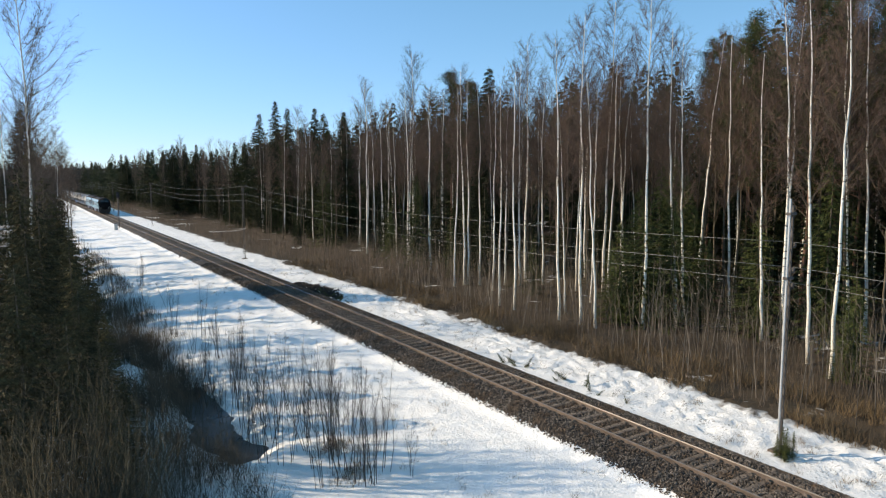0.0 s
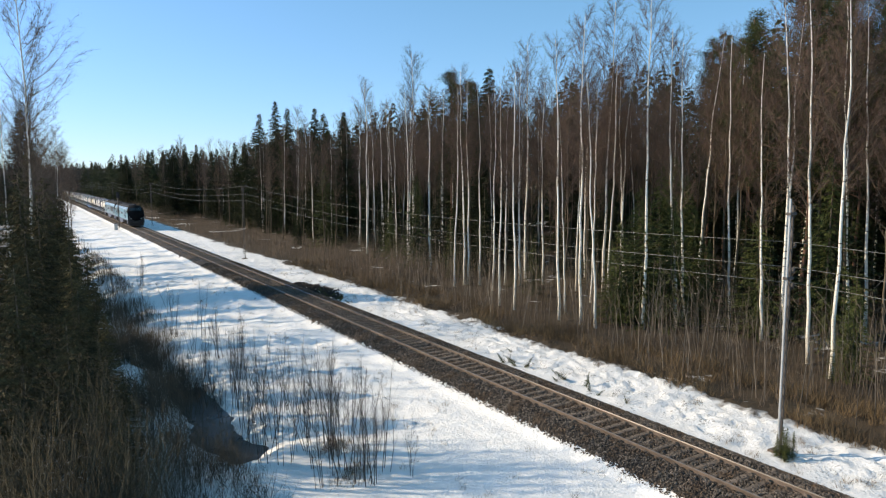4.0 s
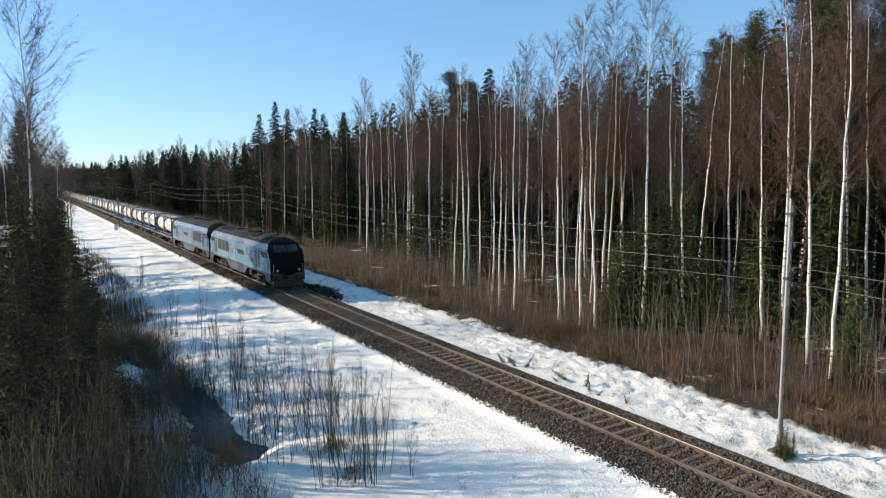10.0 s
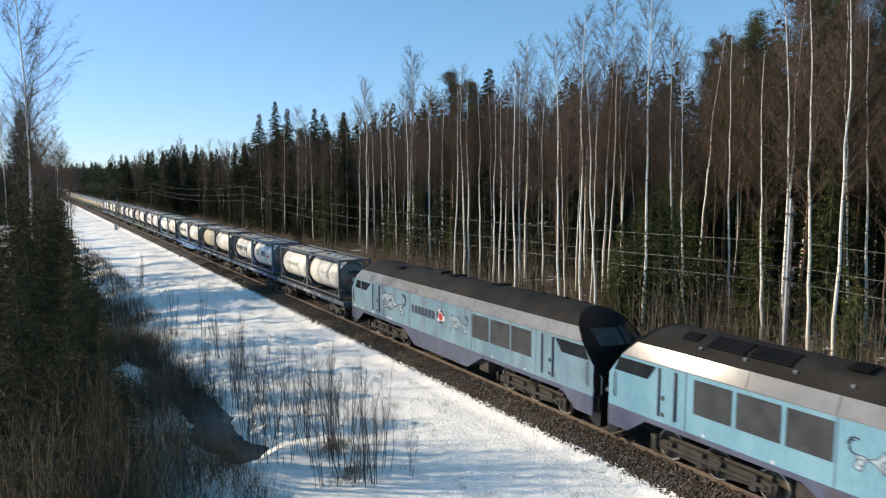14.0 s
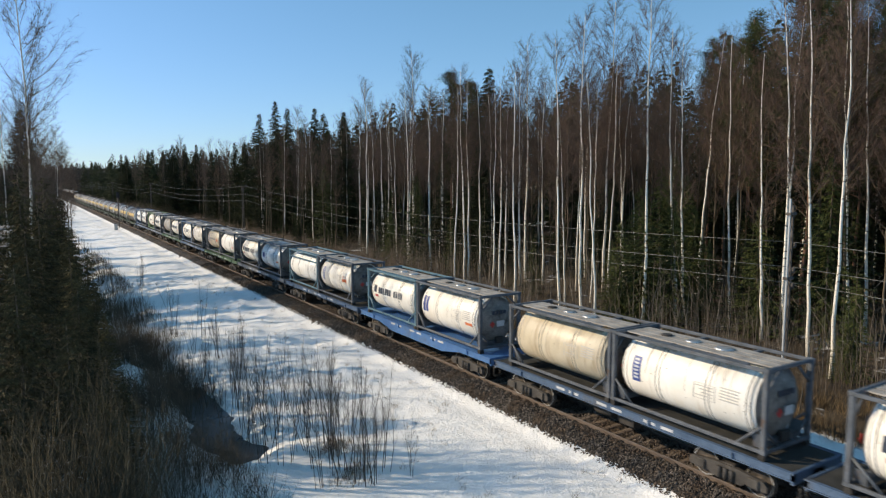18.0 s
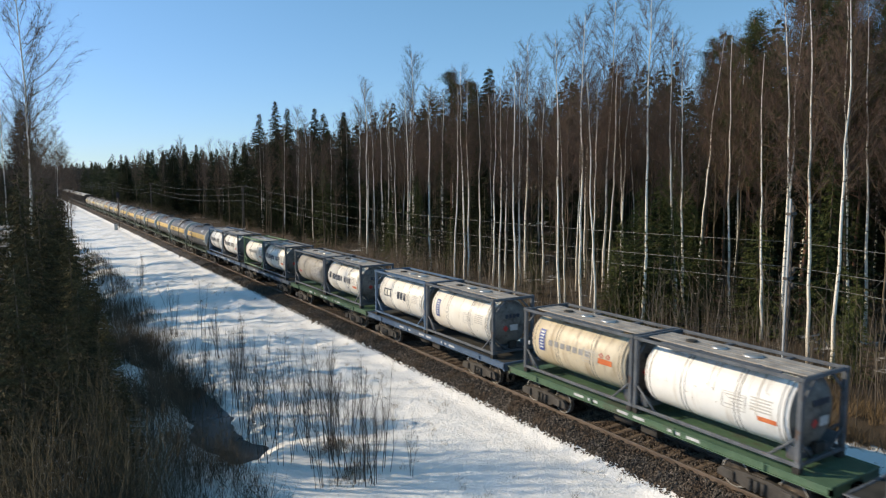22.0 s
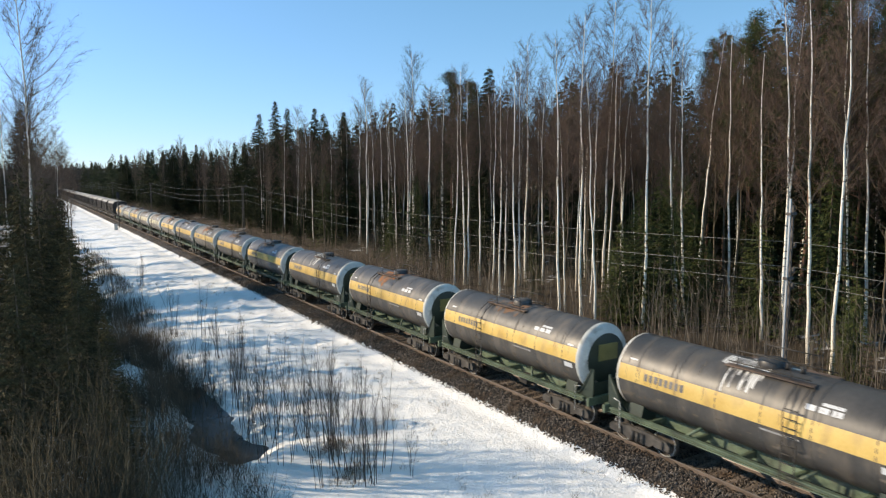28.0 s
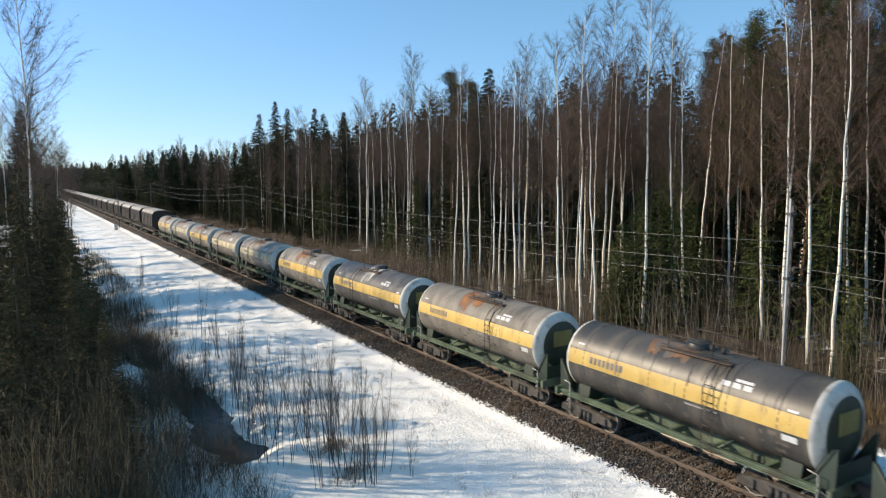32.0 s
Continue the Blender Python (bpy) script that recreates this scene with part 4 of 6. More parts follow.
m.box(-0.3, 0.3, -0.12, 0.0, 6.3, 7.6, c=0.05)
part("head", m, M_BLACK, t, "black signal head")
for z in (6.6, 6.95, 7.3):
    m = Mesh()
    m.lathe([(-0.12, 0.1), (-0.28, 0.1), (-0.28, 0.09), (-0.12, 0.09)], "y", 10, (0, 0, z))
    part("hood", m, M_BLACK, t)
m = Mesh()
for s in (-0.2, 0.2):
    m.tube([(s, 0.12, 0), (s, 0.12, 6.4)], 0.02, 5)
for i in range(18):
    m.tube([(-0.2, 0.12, 0.4 + 0.34 * i), (0.2, 0.12, 0.4 + 0.34 * i)], 0.015, 4)
part("ladder", m, M_MASTDARK, t)
t = thing("relay_cabinet", "small grey steel relay cabinet standing on the snow", "cabinet", m=pose(-3.5, 150.3, ground_z(-3.5, 150.3)))
m = Mesh()
m.box(-0.32, 0.32, -0.25, 0.25, 0.0, 1.3, c=0.03)
part("body", m, M_MAST, t)
m = Mesh()
m.box(-0.37, 0.37, -0.3, 0.3, 1.3, 1.37, c=0.02)
part("lid", m, M_MASTDARK, t)

# ---------- materials of the train ----------
M_SKYBLUE = material("light blue loco paint", (0.125, 0.285, 0.37), (0.2, 0.395, 0.49), 0.42, 0.7, 12, 0.06, third=(0.12, 0.22, 0.26), third_at=(0.62, 0.8), third_scale=1.6, stretch=(1, 1, 0.35))
M_DULLBLUE = material("dull greyed blue loco paint", (0.12, 0.225, 0.29), (0.21, 0.34, 0.41), 0.38, 0.6, 9, 0.06, third=(0.12, 0.15, 0.17), third_at=(0.5, 0.75), third_scale=1.4, stretch=(1, 1, 0.35))
M_SKIRT = material("navy loco skirt", (0.055, 0.066, 0.115), (0.105, 0.122, 0.185), 0.5, 0.8, 14, 0.08, third=(0.07, 0.06, 0.055), third_at=(0.55, 0.75))
M_SILVER = material("silver grey shoulder paint", (0.17, 0.175, 0.18), (0.26, 0.265, 0.27), 0.11, 0.35, 3, 0.0, spec=0.3, vary=0.02, third=(0.11, 0.11, 0.11), third_at=(0.55, 0.75), third_scale=0.9)
M_ROOF = material("sooty roof", (0.011, 0.0105, 0.01), (0.036, 0.033, 0.03), 0.7, 0.7, 14, 0.1, spec=0.12)
M_NOSE = material("matt black cab front", (0.004, 0.004, 0.0045), (0.011, 0.011, 0.012), 0.65, 1, 20, 0.03, spec=0.08)
M_GLASS = material("dark tinted glass", (0.012, 0.015, 0.018), (0.025, 0.03, 0.035), 0.15, 1, 5, 0.0, spec=0.6)
M_GRILLE = material("dark grille", (0.02, 0.024, 0.027), (0.055, 0.062, 0.068), 0.5, 2, 90, 0.4)
M_UNDER = material("grimy running gear", (0.014, 0.013, 0.012), (0.06, 0.053, 0.046), 0.75, 3, 30, 0.3)
M_BOGIE = material("dusty bogie steel", (0.026, 0.023, 0.021), (0.1, 0.09, 0.08), 0.75, 3, 30, 0.3)
M_WHEEL = material("worn wheel steel", (0.05, 0.04, 0.034), (0.16, 0.135, 0.115), 0.55, 3, 25, 0.2, metal=0.4)
M_CHROME = material("bright steel", (0.45, 0.45, 0.45), (0.65, 0.65, 0.64), 0.35, 3, 30, 0.05, metal=0.7)
M_NAVY = material("dark blue lettering", (0.02, 0.03, 0.05), (0.04, 0.055, 0.085), 0.5, 3, 30, 0.0)
M_RED = material("red marking", (0.4, 0.03, 0.03), (0.55, 0.06, 0.05), 0.5, 3, 30, 0.0)
M_ORANGE = material("orange red marking", (0.55, 0.12, 0.04), (0.7, 0.2, 0.07), 0.5, 3, 30, 0.0)
M_BLUEMARK = material("blue marking", (0.03, 0.06, 0.22), (0.06, 0.1, 0.32), 0.5, 3, 30, 0.0)
M_PALE = material("pale grey marking", (0.45, 0.47, 0.49), (0.62, 0.63, 0.64), 0.5, 3, 30, 0.0)
M_SIGNGREY = material("blue grey sign paint", (0.27, 0.36, 0.42), (0.4, 0.48, 0.53), 0.5, 2, 20, 0.0)
M_GREYMARK = material("faded grey marking", (0.2, 0.2, 0.2), (0.36, 0.35, 0.34), 0.6, 6, 30, 0.0)
M_FAINT = material("faint grey marking", (0.42, 0.4, 0.37), (0.6, 0.57, 0.53), 0.6, 6, 30, 0.0)
M_CREAM = material("cream tank paint", (0.82, 0.76, 0.66), (0.92, 0.89, 0.82), 0.42, 0.8, 14, 0.04, per_object=0.05, third=(0.5, 0.4, 0.29), third_at=(0.6, 0.9), third_scale=1.3, stretch=(0.5, 2.2, 0.5))
M_WHITE = material("white tank paint", (0.82, 0.81, 0.77), (0.92, 0.91, 0.88), 0.4, 0.8, 14, 0.04, third=(0.55, 0.48, 0.39), third_at=(0.58, 0.82), third_scale=1.3, stretch=(0.5, 2.2, 0.5))
M_TAN = material("yellowed tank paint", (0.56, 0.47, 0.33), (0.7, 0.61, 0.46), 0.45, 0.8, 14, 0.04, third=(0.36, 0.26, 0.16), third_at=(0.52, 0.76), third_scale=1.3, stretch=(0.5, 2.2, 0.5))
M_GREYTANK = material("dirty grey tank paint", (0.22, 0.21, 0.19), (0.36, 0.34, 0.3), 0.5, 0.8, 14, 0.06, third=(0.12, 0.1, 0.09), third_at=(0.5, 0.75), third_scale=0.9)
# grime on the container ends, its grey deepened to hold their shade
M_DISH = material("grimy dished end with painted shade", (0.1, 0.095, 0.088), (0.27, 0.255, 0.235), 0.6, 1.4, 16, 0.08, per_object=0.2, third=(0.04, 0.036, 0.033), third_at=(0.48, 0.66), third_scale=2.2)
M_GRIME = material("grimy drips", (0.34, 0.29, 0.23), (0.56, 0.5, 0.42), 0.7, 3, 30, 0.0)
M_FRAME_GREY = material("grey container frame", (0.06, 0.07, 0.082), (0.13, 0.145, 0.165), 0.55, 2, 20, 0.1, third=(0.1, 0.06, 0.04), third_at=(0.6, 0.75), third_scale=3)
M_FRAME_BLUE = material("blue container frame", (0.05, 0.095, 0.165), (0.095, 0.165, 0.255), 0.5, 2, 20, 0.1, third=(0.1, 0.08, 0.07), third_at=(0.6, 0.75), third_scale=3)
M_FRAME_GREEN = material("green container frame", (0.1, 0.17, 0.09), (0.19, 0.28, 0.15), 0.5, 2, 20, 0.1, third=(0.1, 0.08, 0.05), third_at=(0.6, 0.75), third_scale=3)
M_FRAME_TEAL = material("teal container frame", (0.06, 0.13, 0.17), (0.11, 0.21, 0.26), 0.5, 2, 20, 0.1)
M_FLAT_BLUE = material("bright blue wagon paint", (0.035, 0.125, 0.31), (0.075, 0.2, 0.43), 0.45, 1.2, 16, 0.08, third=(0.07, 0.09, 0.12), third_at=(0.55, 0.8))
M_FLAT_DARK = material("dark slate wagon paint", (0.07, 0.09, 0.12), (0.17, 0.2, 0.24), 0.55, 1.2, 16, 0.1, third=(0.07, 0.06, 0.05), third_at=(0.55, 0.75))
M_FLAT_GREEN = material("green wagon paint", (0.045, 0.1, 0.06), (0.1, 0.18, 0.11), 0.55, 1.2, 16, 0.1, third=(0.07, 0.06, 0.05), third_at=(0.55, 0.75))
M_FLAT_STEEL = material("steel blue wagon paint", (0.045, 0.085, 0.15), (0.1, 0.165, 0.26), 0.5, 1.2, 16, 0.1, third=(0.08, 0.08, 0.08), third_at=(0.55, 0.75))
M_DECK = material("dark wagon deck", (0.014, 0.015, 0.014), (0.05, 0.05, 0.046), 0.8, 1.5, 20, 0.3)
M_GRATE = material("weathered walkway grating", (0.24, 0.22, 0.2), (0.44, 0.41, 0.37), 0.7, 2, 60, 0.3)
M_OIL = material("dark grey tank shell", (0.036, 0.035, 0.034), (0.082, 0.077, 0.073), 0.45, 0.8, 14, 0.06, per_object=0.3, third=(0.15, 0.125, 0.1), third_at=(0.5, 0.78), third_scale=1.4, stretch=(0.5, 1.5, 0.5))
# brown dusty shell, lightened to carry the grazing sun glare on far wagons
M_DUSTGLARE = material("dusty glare-lightened brown tank shell", (0.14, 0.125, 0.105), (0.28, 0.25, 0.215), 0.6, 0.8, 14, 0.06, per_object=0.25, third=(0.06, 0.05, 0.045), third_at=(0.52, 0.8), third_scale=0.9, stretch=(0.6, 1.3, 0.6))
M_FADED = material("faded cream band", (0.48, 0.42, 0.27), (0.66, 0.6, 0.42), 0.6, 0.9, 16, 0.04, per_object=0.15, third=(0.2, 0.15, 0.09), third_at=(0.48, 0.72), third_scale=1.2, stretch=(0.7, 1.4, 0.7))
M_ENDPANEL = material("dull olive panel", (0.16, 0.145, 0.05), (0.27, 0.24, 0.09), 0.6, 1.5, 18, 0.05)
M_WALK = material("rusty walkway plate", (0.05, 0.035, 0.028), (0.17, 0.115, 0.085), 0.8, 2, 20, 0.2)
M_DIRT = material("dried brown dirt", (0.085, 0.07, 0.056), (0.17, 0.145, 0.12), 0.85, 3, 30, 0.0)
M_YELLOW = material("yellow band", (0.5, 0.32, 0.085), (0.66, 0.46, 0.15), 0.5, 0.9, 16, 0.04, per_object=0.12, third=(0.3, 0.2, 0.1), third_at=(0.54, 0.85), third_scale=1.2, stretch=(0.7, 1.4, 0.7))
M_RIM = material("pale grey tank rim", (0.44, 0.445, 0.42), (0.64, 0.64, 0.6), 0.5, 1.5, 18, 0.05, per_object=0.12, third=(0.22, 0.19, 0.15), third_at=(0.52, 0.75), third_scale=2.0)
M_ENDGREEN = material("dark green tank end", (0.016, 0.027, 0.021), (0.038, 0.058, 0.044), 0.5, 1.2, 18, 0.05)
M_WGREEN = material("green wagon frame", (0.045, 0.068, 0.046), (0.15, 0.205, 0.135), 0.55, 1.5, 18, 0.1, per_object=0.2, third=(0.07, 0.065, 0.05), third_at=(0.52, 0.72))
M_RUST = material("orange rust stain", (0.2, 0.07, 0.025), (0.4, 0.17, 0.07), 0.8, 1.6, 20, 0.1, third=(0.14, 0.11, 0.09), third_at=(0.5, 0.62), third_scale=2.2)
M_OLDRUST = material("brown rust stain", (0.11, 0.06, 0.035), (0.25, 0.13, 0.07), 0.8, 1.6, 20, 0.1, third=(0.11, 0.1, 0.095), third_at=(0.44, 0.58), third_scale=2.0)
M_SPILL = material("white dried residue", (0.5, 0.49, 0.46), (0.75, 0.74, 0.72), 0.8, 4, 30, 0.1, third=(0.2, 0.19, 0.18), third_at=(0.52, 0.66), third_scale=3)
M_HOPPER = material("dark brown hopper paint", (0.02, 0.016, 0.015), (0.05, 0.04, 0.035), 0.65, 0.8, 14, 0.1, per_object=0.2)
# the hoppers' sunlit tops, painted as a pale roof colour
M_HOPROOF = material("hopper roof painted sunlit", (0.25, 0.23, 0.2), (0.45, 0.42, 0.38), 0.8, 0.8, 14, 0.1, per_object=0.2)


M_BAND = material("grimy strap", (0.09, 0.085, 0.08), (0.2, 0.19, 0.18), 0.6, 3, 30, 0.0)
M_TREAD = material("bright worn wheel rim", (0.4, 0.39, 0.37), (0.62, 0.61, 0.58), 0.45, 4, 40, 0.05, metal=0.5)
M_CAP = material("worn pale axle cap", (0.25, 0.235, 0.22), (0.52, 0.5, 0.47), 0.6, 5, 30, 0.1)


# ---------- running gear ----------
def wheelset_mesh(r=0.475, span=GAUGE):
    m = Mesh()
    for s in (-1, 1):
        m.slot = 0
        prof = [(-0.065, 0.0), (-0.065, 0.12), (-0.02, 0.16), (-0.02, r - 0.07), (-0.065, r - 0.05), (-0.065, r), (0.05, r + 0.005), (0.055, r + 0.028), (0.075, r + 0.028), (0.08, r - 0.05), (0.03, r - 0.07), (0.03, 0.14), (0.07, 0.11), (0.07, 0.0)]
        m.lathe([(s * span - s * e, q) for e, q in prof][::s], "x", 14, (0, 0, 0), False)
        m.slot = 3
        m.lathe([(s * span + s * 0.067, r - 0.045), (s * span + s * 0.067, r - 0.004)][::s], "x", 14, (0, 0, 0), False)
        m.slot = 1
        m.tube([(s * (span + 0.06), 0, 0), (s * (span + 0.3), 0, 0)], 0.085, 8)
        for q in (0, 1, 2, 3):
            m.box(s * span - 0.034, s * span + 0.044, -0.05, 0.05, 0.2, 0.32, pose(0, 0, 0, 90 * q, 0, 0))
        m.slot = 2
        m.lathe([(s * (span + 0.3), 0.0), (s * (span + 0.3), 0.15), (s * (span + 0.38), 0.15), (s * (span + 0.4), 0.0)][::s], "x", 10, (0, 0, 0))
    m.slot = 0
    m.tube([(-span, 0, 0), (span, 0, 0)], 0.075, 8, False)
    return m.data("wheelset", M_WHEEL, M_UNDER, M_CAP, M_TREAD)


WHEELSET = wheelset_mesh()
LOCO_WHEELSET = wheelset_mesh(0.525)


def bogie_mesh(axles, half, r=0.475, heavy=False):
    """Side frames with springs and a bolster."""
    m = Mesh()
    end = axles[-1] + 0.42
    for s in (-1, 1):
        x0, x1 = (1.02, 1.16) if s > 0 else (-1.16, -1.02)
        top = r + 0.26
        out = [(-end, r + 0.05), (-end + 0.12, r + 0.17), (-axles[-1] + 0.55, top)]
        out += [(axles[-1] - 0.55, top), (end - 0.12, r + 0.17), (end, r + 0.05), (end, r - 0.12), (axles[-1] + 0.24, r - 0.14), (axles[-1] - 0.24, r - 0.1)]
        out += [(0.5, r - 0.22), (-0.5, r - 0.22), (-axles[-1] + 0.24, r - 0.1), (-axles[-1] - 0.24, r - 0.14), (-end, r - 0.12)]
        m.prism(out[::-1], "x", x0, x1)
        for y in (-0.22, 0, 0.22):
            m.tube([(s * 1.19, y, r - 0.2), (s * 1.19, y, r + 0.16)], 0.075, 8)
        for a in axles:
            m.box(s * 1.12 - 0.11, s * 1.12 + 0.11, a - 0.17, a + 0.17, r - 0.13, r + 0.17, c=0.03)
        if heavy:
            for a in axles:
                m.tube([(s * 1.25, a - 0.35, r + 0.3), (s * 1.25, a - 0.3, r - 0.1)], 0.06, 6)
                m.box(s * 1.22 - 0.06, s * 1.22 + 0.06, a + 0.28, a + 0.52, r - 0.2, r + 0.3, c=0.02)
            m.box(s * 1.24 - 0.05, s * 1.24 + 0.05, -axles[-1], axles[-1], r - 0.02, r + 0.1, c=0.02)
    m.box(-1.1, 1.1, -0.25, 0.25, r - 0.02, r + 0.3, c=0.05)
    if heavy:
        m.box(-0.95, 0.95, -axles[-1], axles[-1], r + 0.08, r + 0.3, c=0.05)
    return m.data("bogie", M_UNDER if heavy else M_BOGIE)


BOGIE = bogie_mesh((-0.925, 0.925), 1)
LOCO_BOGIE = bogie_mesh((-1.85, 0, 1.85), 1, 0.525, True)


def bogies(t, places, mesh=BOGIE, axles=(-0.925, 0.925), wheels=WHEELSET, r=0.475):
    for y in places:
        b = part("bogie", mesh, None, t, "grimy dark bogie")
        b.location = (0, y, 0)
        for a in axles:
            w = part("wheelset", wheels, None, b)
            w.location = (0, a, r)


def coupler(t, y, way, z=1.06):
    m = Mesh()
    m.box(-0.12, 0.12, min(y, y + way * 0.5), max(y, y + way * 0.5), z - 0.12, z + 0.12, c=0.03)
    m.box(-0.24, 0.2, min(y + way * 0.4, y + way * 0.62), max(y + way * 0.4, y + way * 0.62), z - 0.17, z + 0.17, c=0.05)
    part("coupler", m, M_UNDER, t, "heavy automatic coupler")


# ---------- the locomotives ----------
LOCO = 21.55


def ribbon(m, pts, w, x):
    """A painted line through (v, z) points on a flat side at x."""
    for (a, b), (c, d) in zip(pts, pts[1:]):
        n = Vector((-(d - b), c - a)).normalized() * w / 2
        q = [(x, a + n.x, b + n.y), (x, a - n.x, b - n.y), (x, c - n.x, d - n.y), (x, c + n.x, d + n.y)]
        m.add(q if x > 0 else q[::-1], [(0, 1, 2, 3)])


def plate(outline, x0, x1):
    m = Mesh()
    m.prism(outline, "x", min(x0, x1), max(x0, x1))
    return m


def beast(t, x, v0, v1, z0, z1):
    """The leaping animal sign: pale plates edged by dark lines, head towards v0."""
    s = 1 if x > 0 else -1

    def at(a, b):
        return (v1 + (v0 - v1) * a, z0 + (z1 - z0) * b)
    rump = [(0.1, 0.2), (0.2, 0.17), (0.29, 0.52), (0.26, 0.58), (0.14, 0.58)]
    trunk = [(0.29, 0.52), (0.44, 0.62), (0.54, 0.85), (0.62, 0.88), (0.86, 0.86), (0.82, 0.62), (0.76, 0.5), (0.8, 0.36), (0.66, 0.22), (0.5, 0.3), (0.44, 0.44)]
    head = [(0.86, 0.86), (0.94, 0.82), (1.0, 0.56), (0.96, 0.48), (0.9, 0.56), (0.86, 0.66), (0.82, 0.62)]
    leg = [(0.66, 0.22), (0.8, 0.3), (0.92, 0.24), (0.97, 0.0), (1.0, 0.05), (0.98, 0.27), (0.86, 0.38), (0.8, 0.36)]
    pale = Mesh()
    for blob in (rump, trunk, head, leg):
        pale.prism([at(*p) for p in blob], "x", x - 0.003, x + 0.003)
    part("animal_sign", pale, M_SIGNGREY, t, "pale grey sign shape")
    dark = Mesh()
    xx = x + s * 0.006
    w = 0.024 * abs(v1 - v0) / 1.6
    for line in (rump + rump[:1], trunk + trunk[:1], head + head[:1], leg + leg[:1], [(0.86, 0.86), (0.84, 0.95), (0.88, 0.9)], [(0.88, 0.8), (0.95, 0.58)], [(0.54, 0.85), (0.6, 0.66)], [(0.62, 0.88), (0.72, 0.72)]):
        ribbon(dark, [at(*p) for p in line], w, xx)
    for line in ([(0.13, 0.57), (0.04, 0.6), (0.01, 0.76), (0.03, 0.96)], [(0.03, 0.96), (0.08, 1.02), (0.17, 0.98)], [(0.03, 0.92), (0.1, 0.93)], [(-0.02, 0.8), (0.03, 0.98)], [(0.0, 0.68), (0.05, 0.64)]):
        ribbon(dark, [at(*p) for p in line], w * 2.0, xx)
    for (ca, cb), radii in (((0.62, 0.46), (0.2, 0.15, 0.07)), ((0.2, 0.4), (0.09,))):
        for r in radii:
            ribbon(dark, [at(ca + r * 0.62 * math.cos(a * 0.5236), cb + r * math.sin(a * 0.5236)) for a in range(13)], w, xx)
    part("sign_outline", dark, M_NAVY, t, "dark sign outline")


def loco_side(t, s, flank):
    """Everything on one flank; v runs from the front cab. flank: its paint."""
    x = 1.55 * s
    out = [(0, 1.47), (0, 2.63), (0.6, 3.42), (LOCO - 0.6, 3.42), (LOCO, 2.63), (LOCO, 1.47)]
    part("side_panel", plate(out, x, x - 0.06 * s), flank, t, "light blue flank")
    for v in (4.5, 7.55, 10.9, 13.55, 18.25):
        seam = Mesh()
        seam.box(x - 0.01, x + 0.006, v - 0.012, v + 0.012, 1.5, 3.4)
        part("panel_seam", seam, M_SKIRT, t)
    sk = [(0.0, 0.72), (0.0, 1.468), (LOCO, 1.468), (LOCO, 0.72), (LOCO - 0.9, 0.72), (LOCO - 1.7, 1.3), (14.4, 1.3), (13.2, 0.6), (8.1, 0.6), (6.9, 1.3), (1.7, 1.3), (0.9, 0.72)]
    part("skirt", plate(sk, x + 0.01 * s, x - 0.05 * s), M_SKIRT, t, "navy blue skirt")
    w = [(2.75, 3.25), (2.1, 2.74), (0.5, 2.76), (0.82, 3.25)]
    part("cab_window", plate(w, x + 0.012 * s, x - 0.02 * s), M_GLASS, t, "dark slanted cab window")
    p = Mesh()
    p.box(min(x, x + 0.02 * s), max(x, x + 0.02 * s), 1.36, 1.46, 2.7, 3.28)
    part("window_pillar", p, flank, t)
    w = [(LOCO - 0.25, 2.8), (LOCO - 0.5, 3.3), (LOCO - 2.1, 3.3), (LOCO - 1.75, 2.8)]
    part("cab_window", plate(w, x + 0.012 * s, x - 0.02 * s), M_GLASS, t, "dark slanted cab window")
    for a, b in ((3.1, 3.85), (LOCO - 2.85, LOCO - 2.3)):
        d = Mesh()
        d.box(min(x + 0.012 * s, x - 0.01 * s), max(x + 0.012 * s, x - 0.01 * s), a, b, 1.52, 3.36, c=0.008)
        door = part("door", d, flank, t, "light blue cab door")
        for v in (a - 0.05, b + 0.05):
            g = Mesh()
            g.box(min(x, x + 0.014 * s), max(x, x + 0.014 * s), v - 0.07, v + 0.07, 1.66, 3.3)
            part("rail_recess", g, M_NAVY, door)
            g = Mesh()
            g.tube([(x + 0.02 * s, v, 1.7), (x + 0.05 * s, v, 1.76), (x + 0.05 * s, v, 3.2), (x + 0.02 * s, v, 3.26)], 0.02, 6)
            part("handrail", g, M_SKIRT, door)
        g = Mesh()
        g.box(min(x, x + 0.04 * s), max(x, x + 0.04 * s), (a + b) / 2 + 0.1, (a + b) / 2 + 0.2, 2.25, 2.4)
        g.box(min(x, x + 0.04 * s), max(x, x + 0.04 * s), (a + b) / 2 + 0.1, (a + b) / 2 + 0.2, 1.7, 1.82)
        part("handle", g, M_UNDER, door)
    for v in (0.32, LOCO - 0.3):
        g = Mesh()
        g.tube([(x + 0.02 * s, v, 1.83), (x + 0.06 * s, v, 1.9), (x + 0.06 * s, v, 2.66), (x + 0.02 * s, v, 2.72)], 0.022, 6)
        part("handrail", g, M_NAVY, t)
    for a, b in ((13.62, 14.92), (15.06, 16.46), (16.6, 17.95)):
        g = Mesh()
        g.box(min(x + 0.01 * s, x - 0.02 * s), max(x + 0.01 * s, x - 0.02 * s), a, b, 2.15, 3.26)
        gr = part("grille", g, M_GRILLE, t, "dark radiator grille")
        for i in range(9):
            z = 2.22 + i * 0.12
            bar = Mesh()
            bar.box(min(x, x + 0.018 * s), max(x, x + 0.018 * s), a + 0.03, b - 0.03, z, z + 0.025)
            part("grille_bar", bar, M_GRILLE, gr)
    # signs: letters stand as plain bars
    bars = Mesh()
    xx = x + 0.004 * s
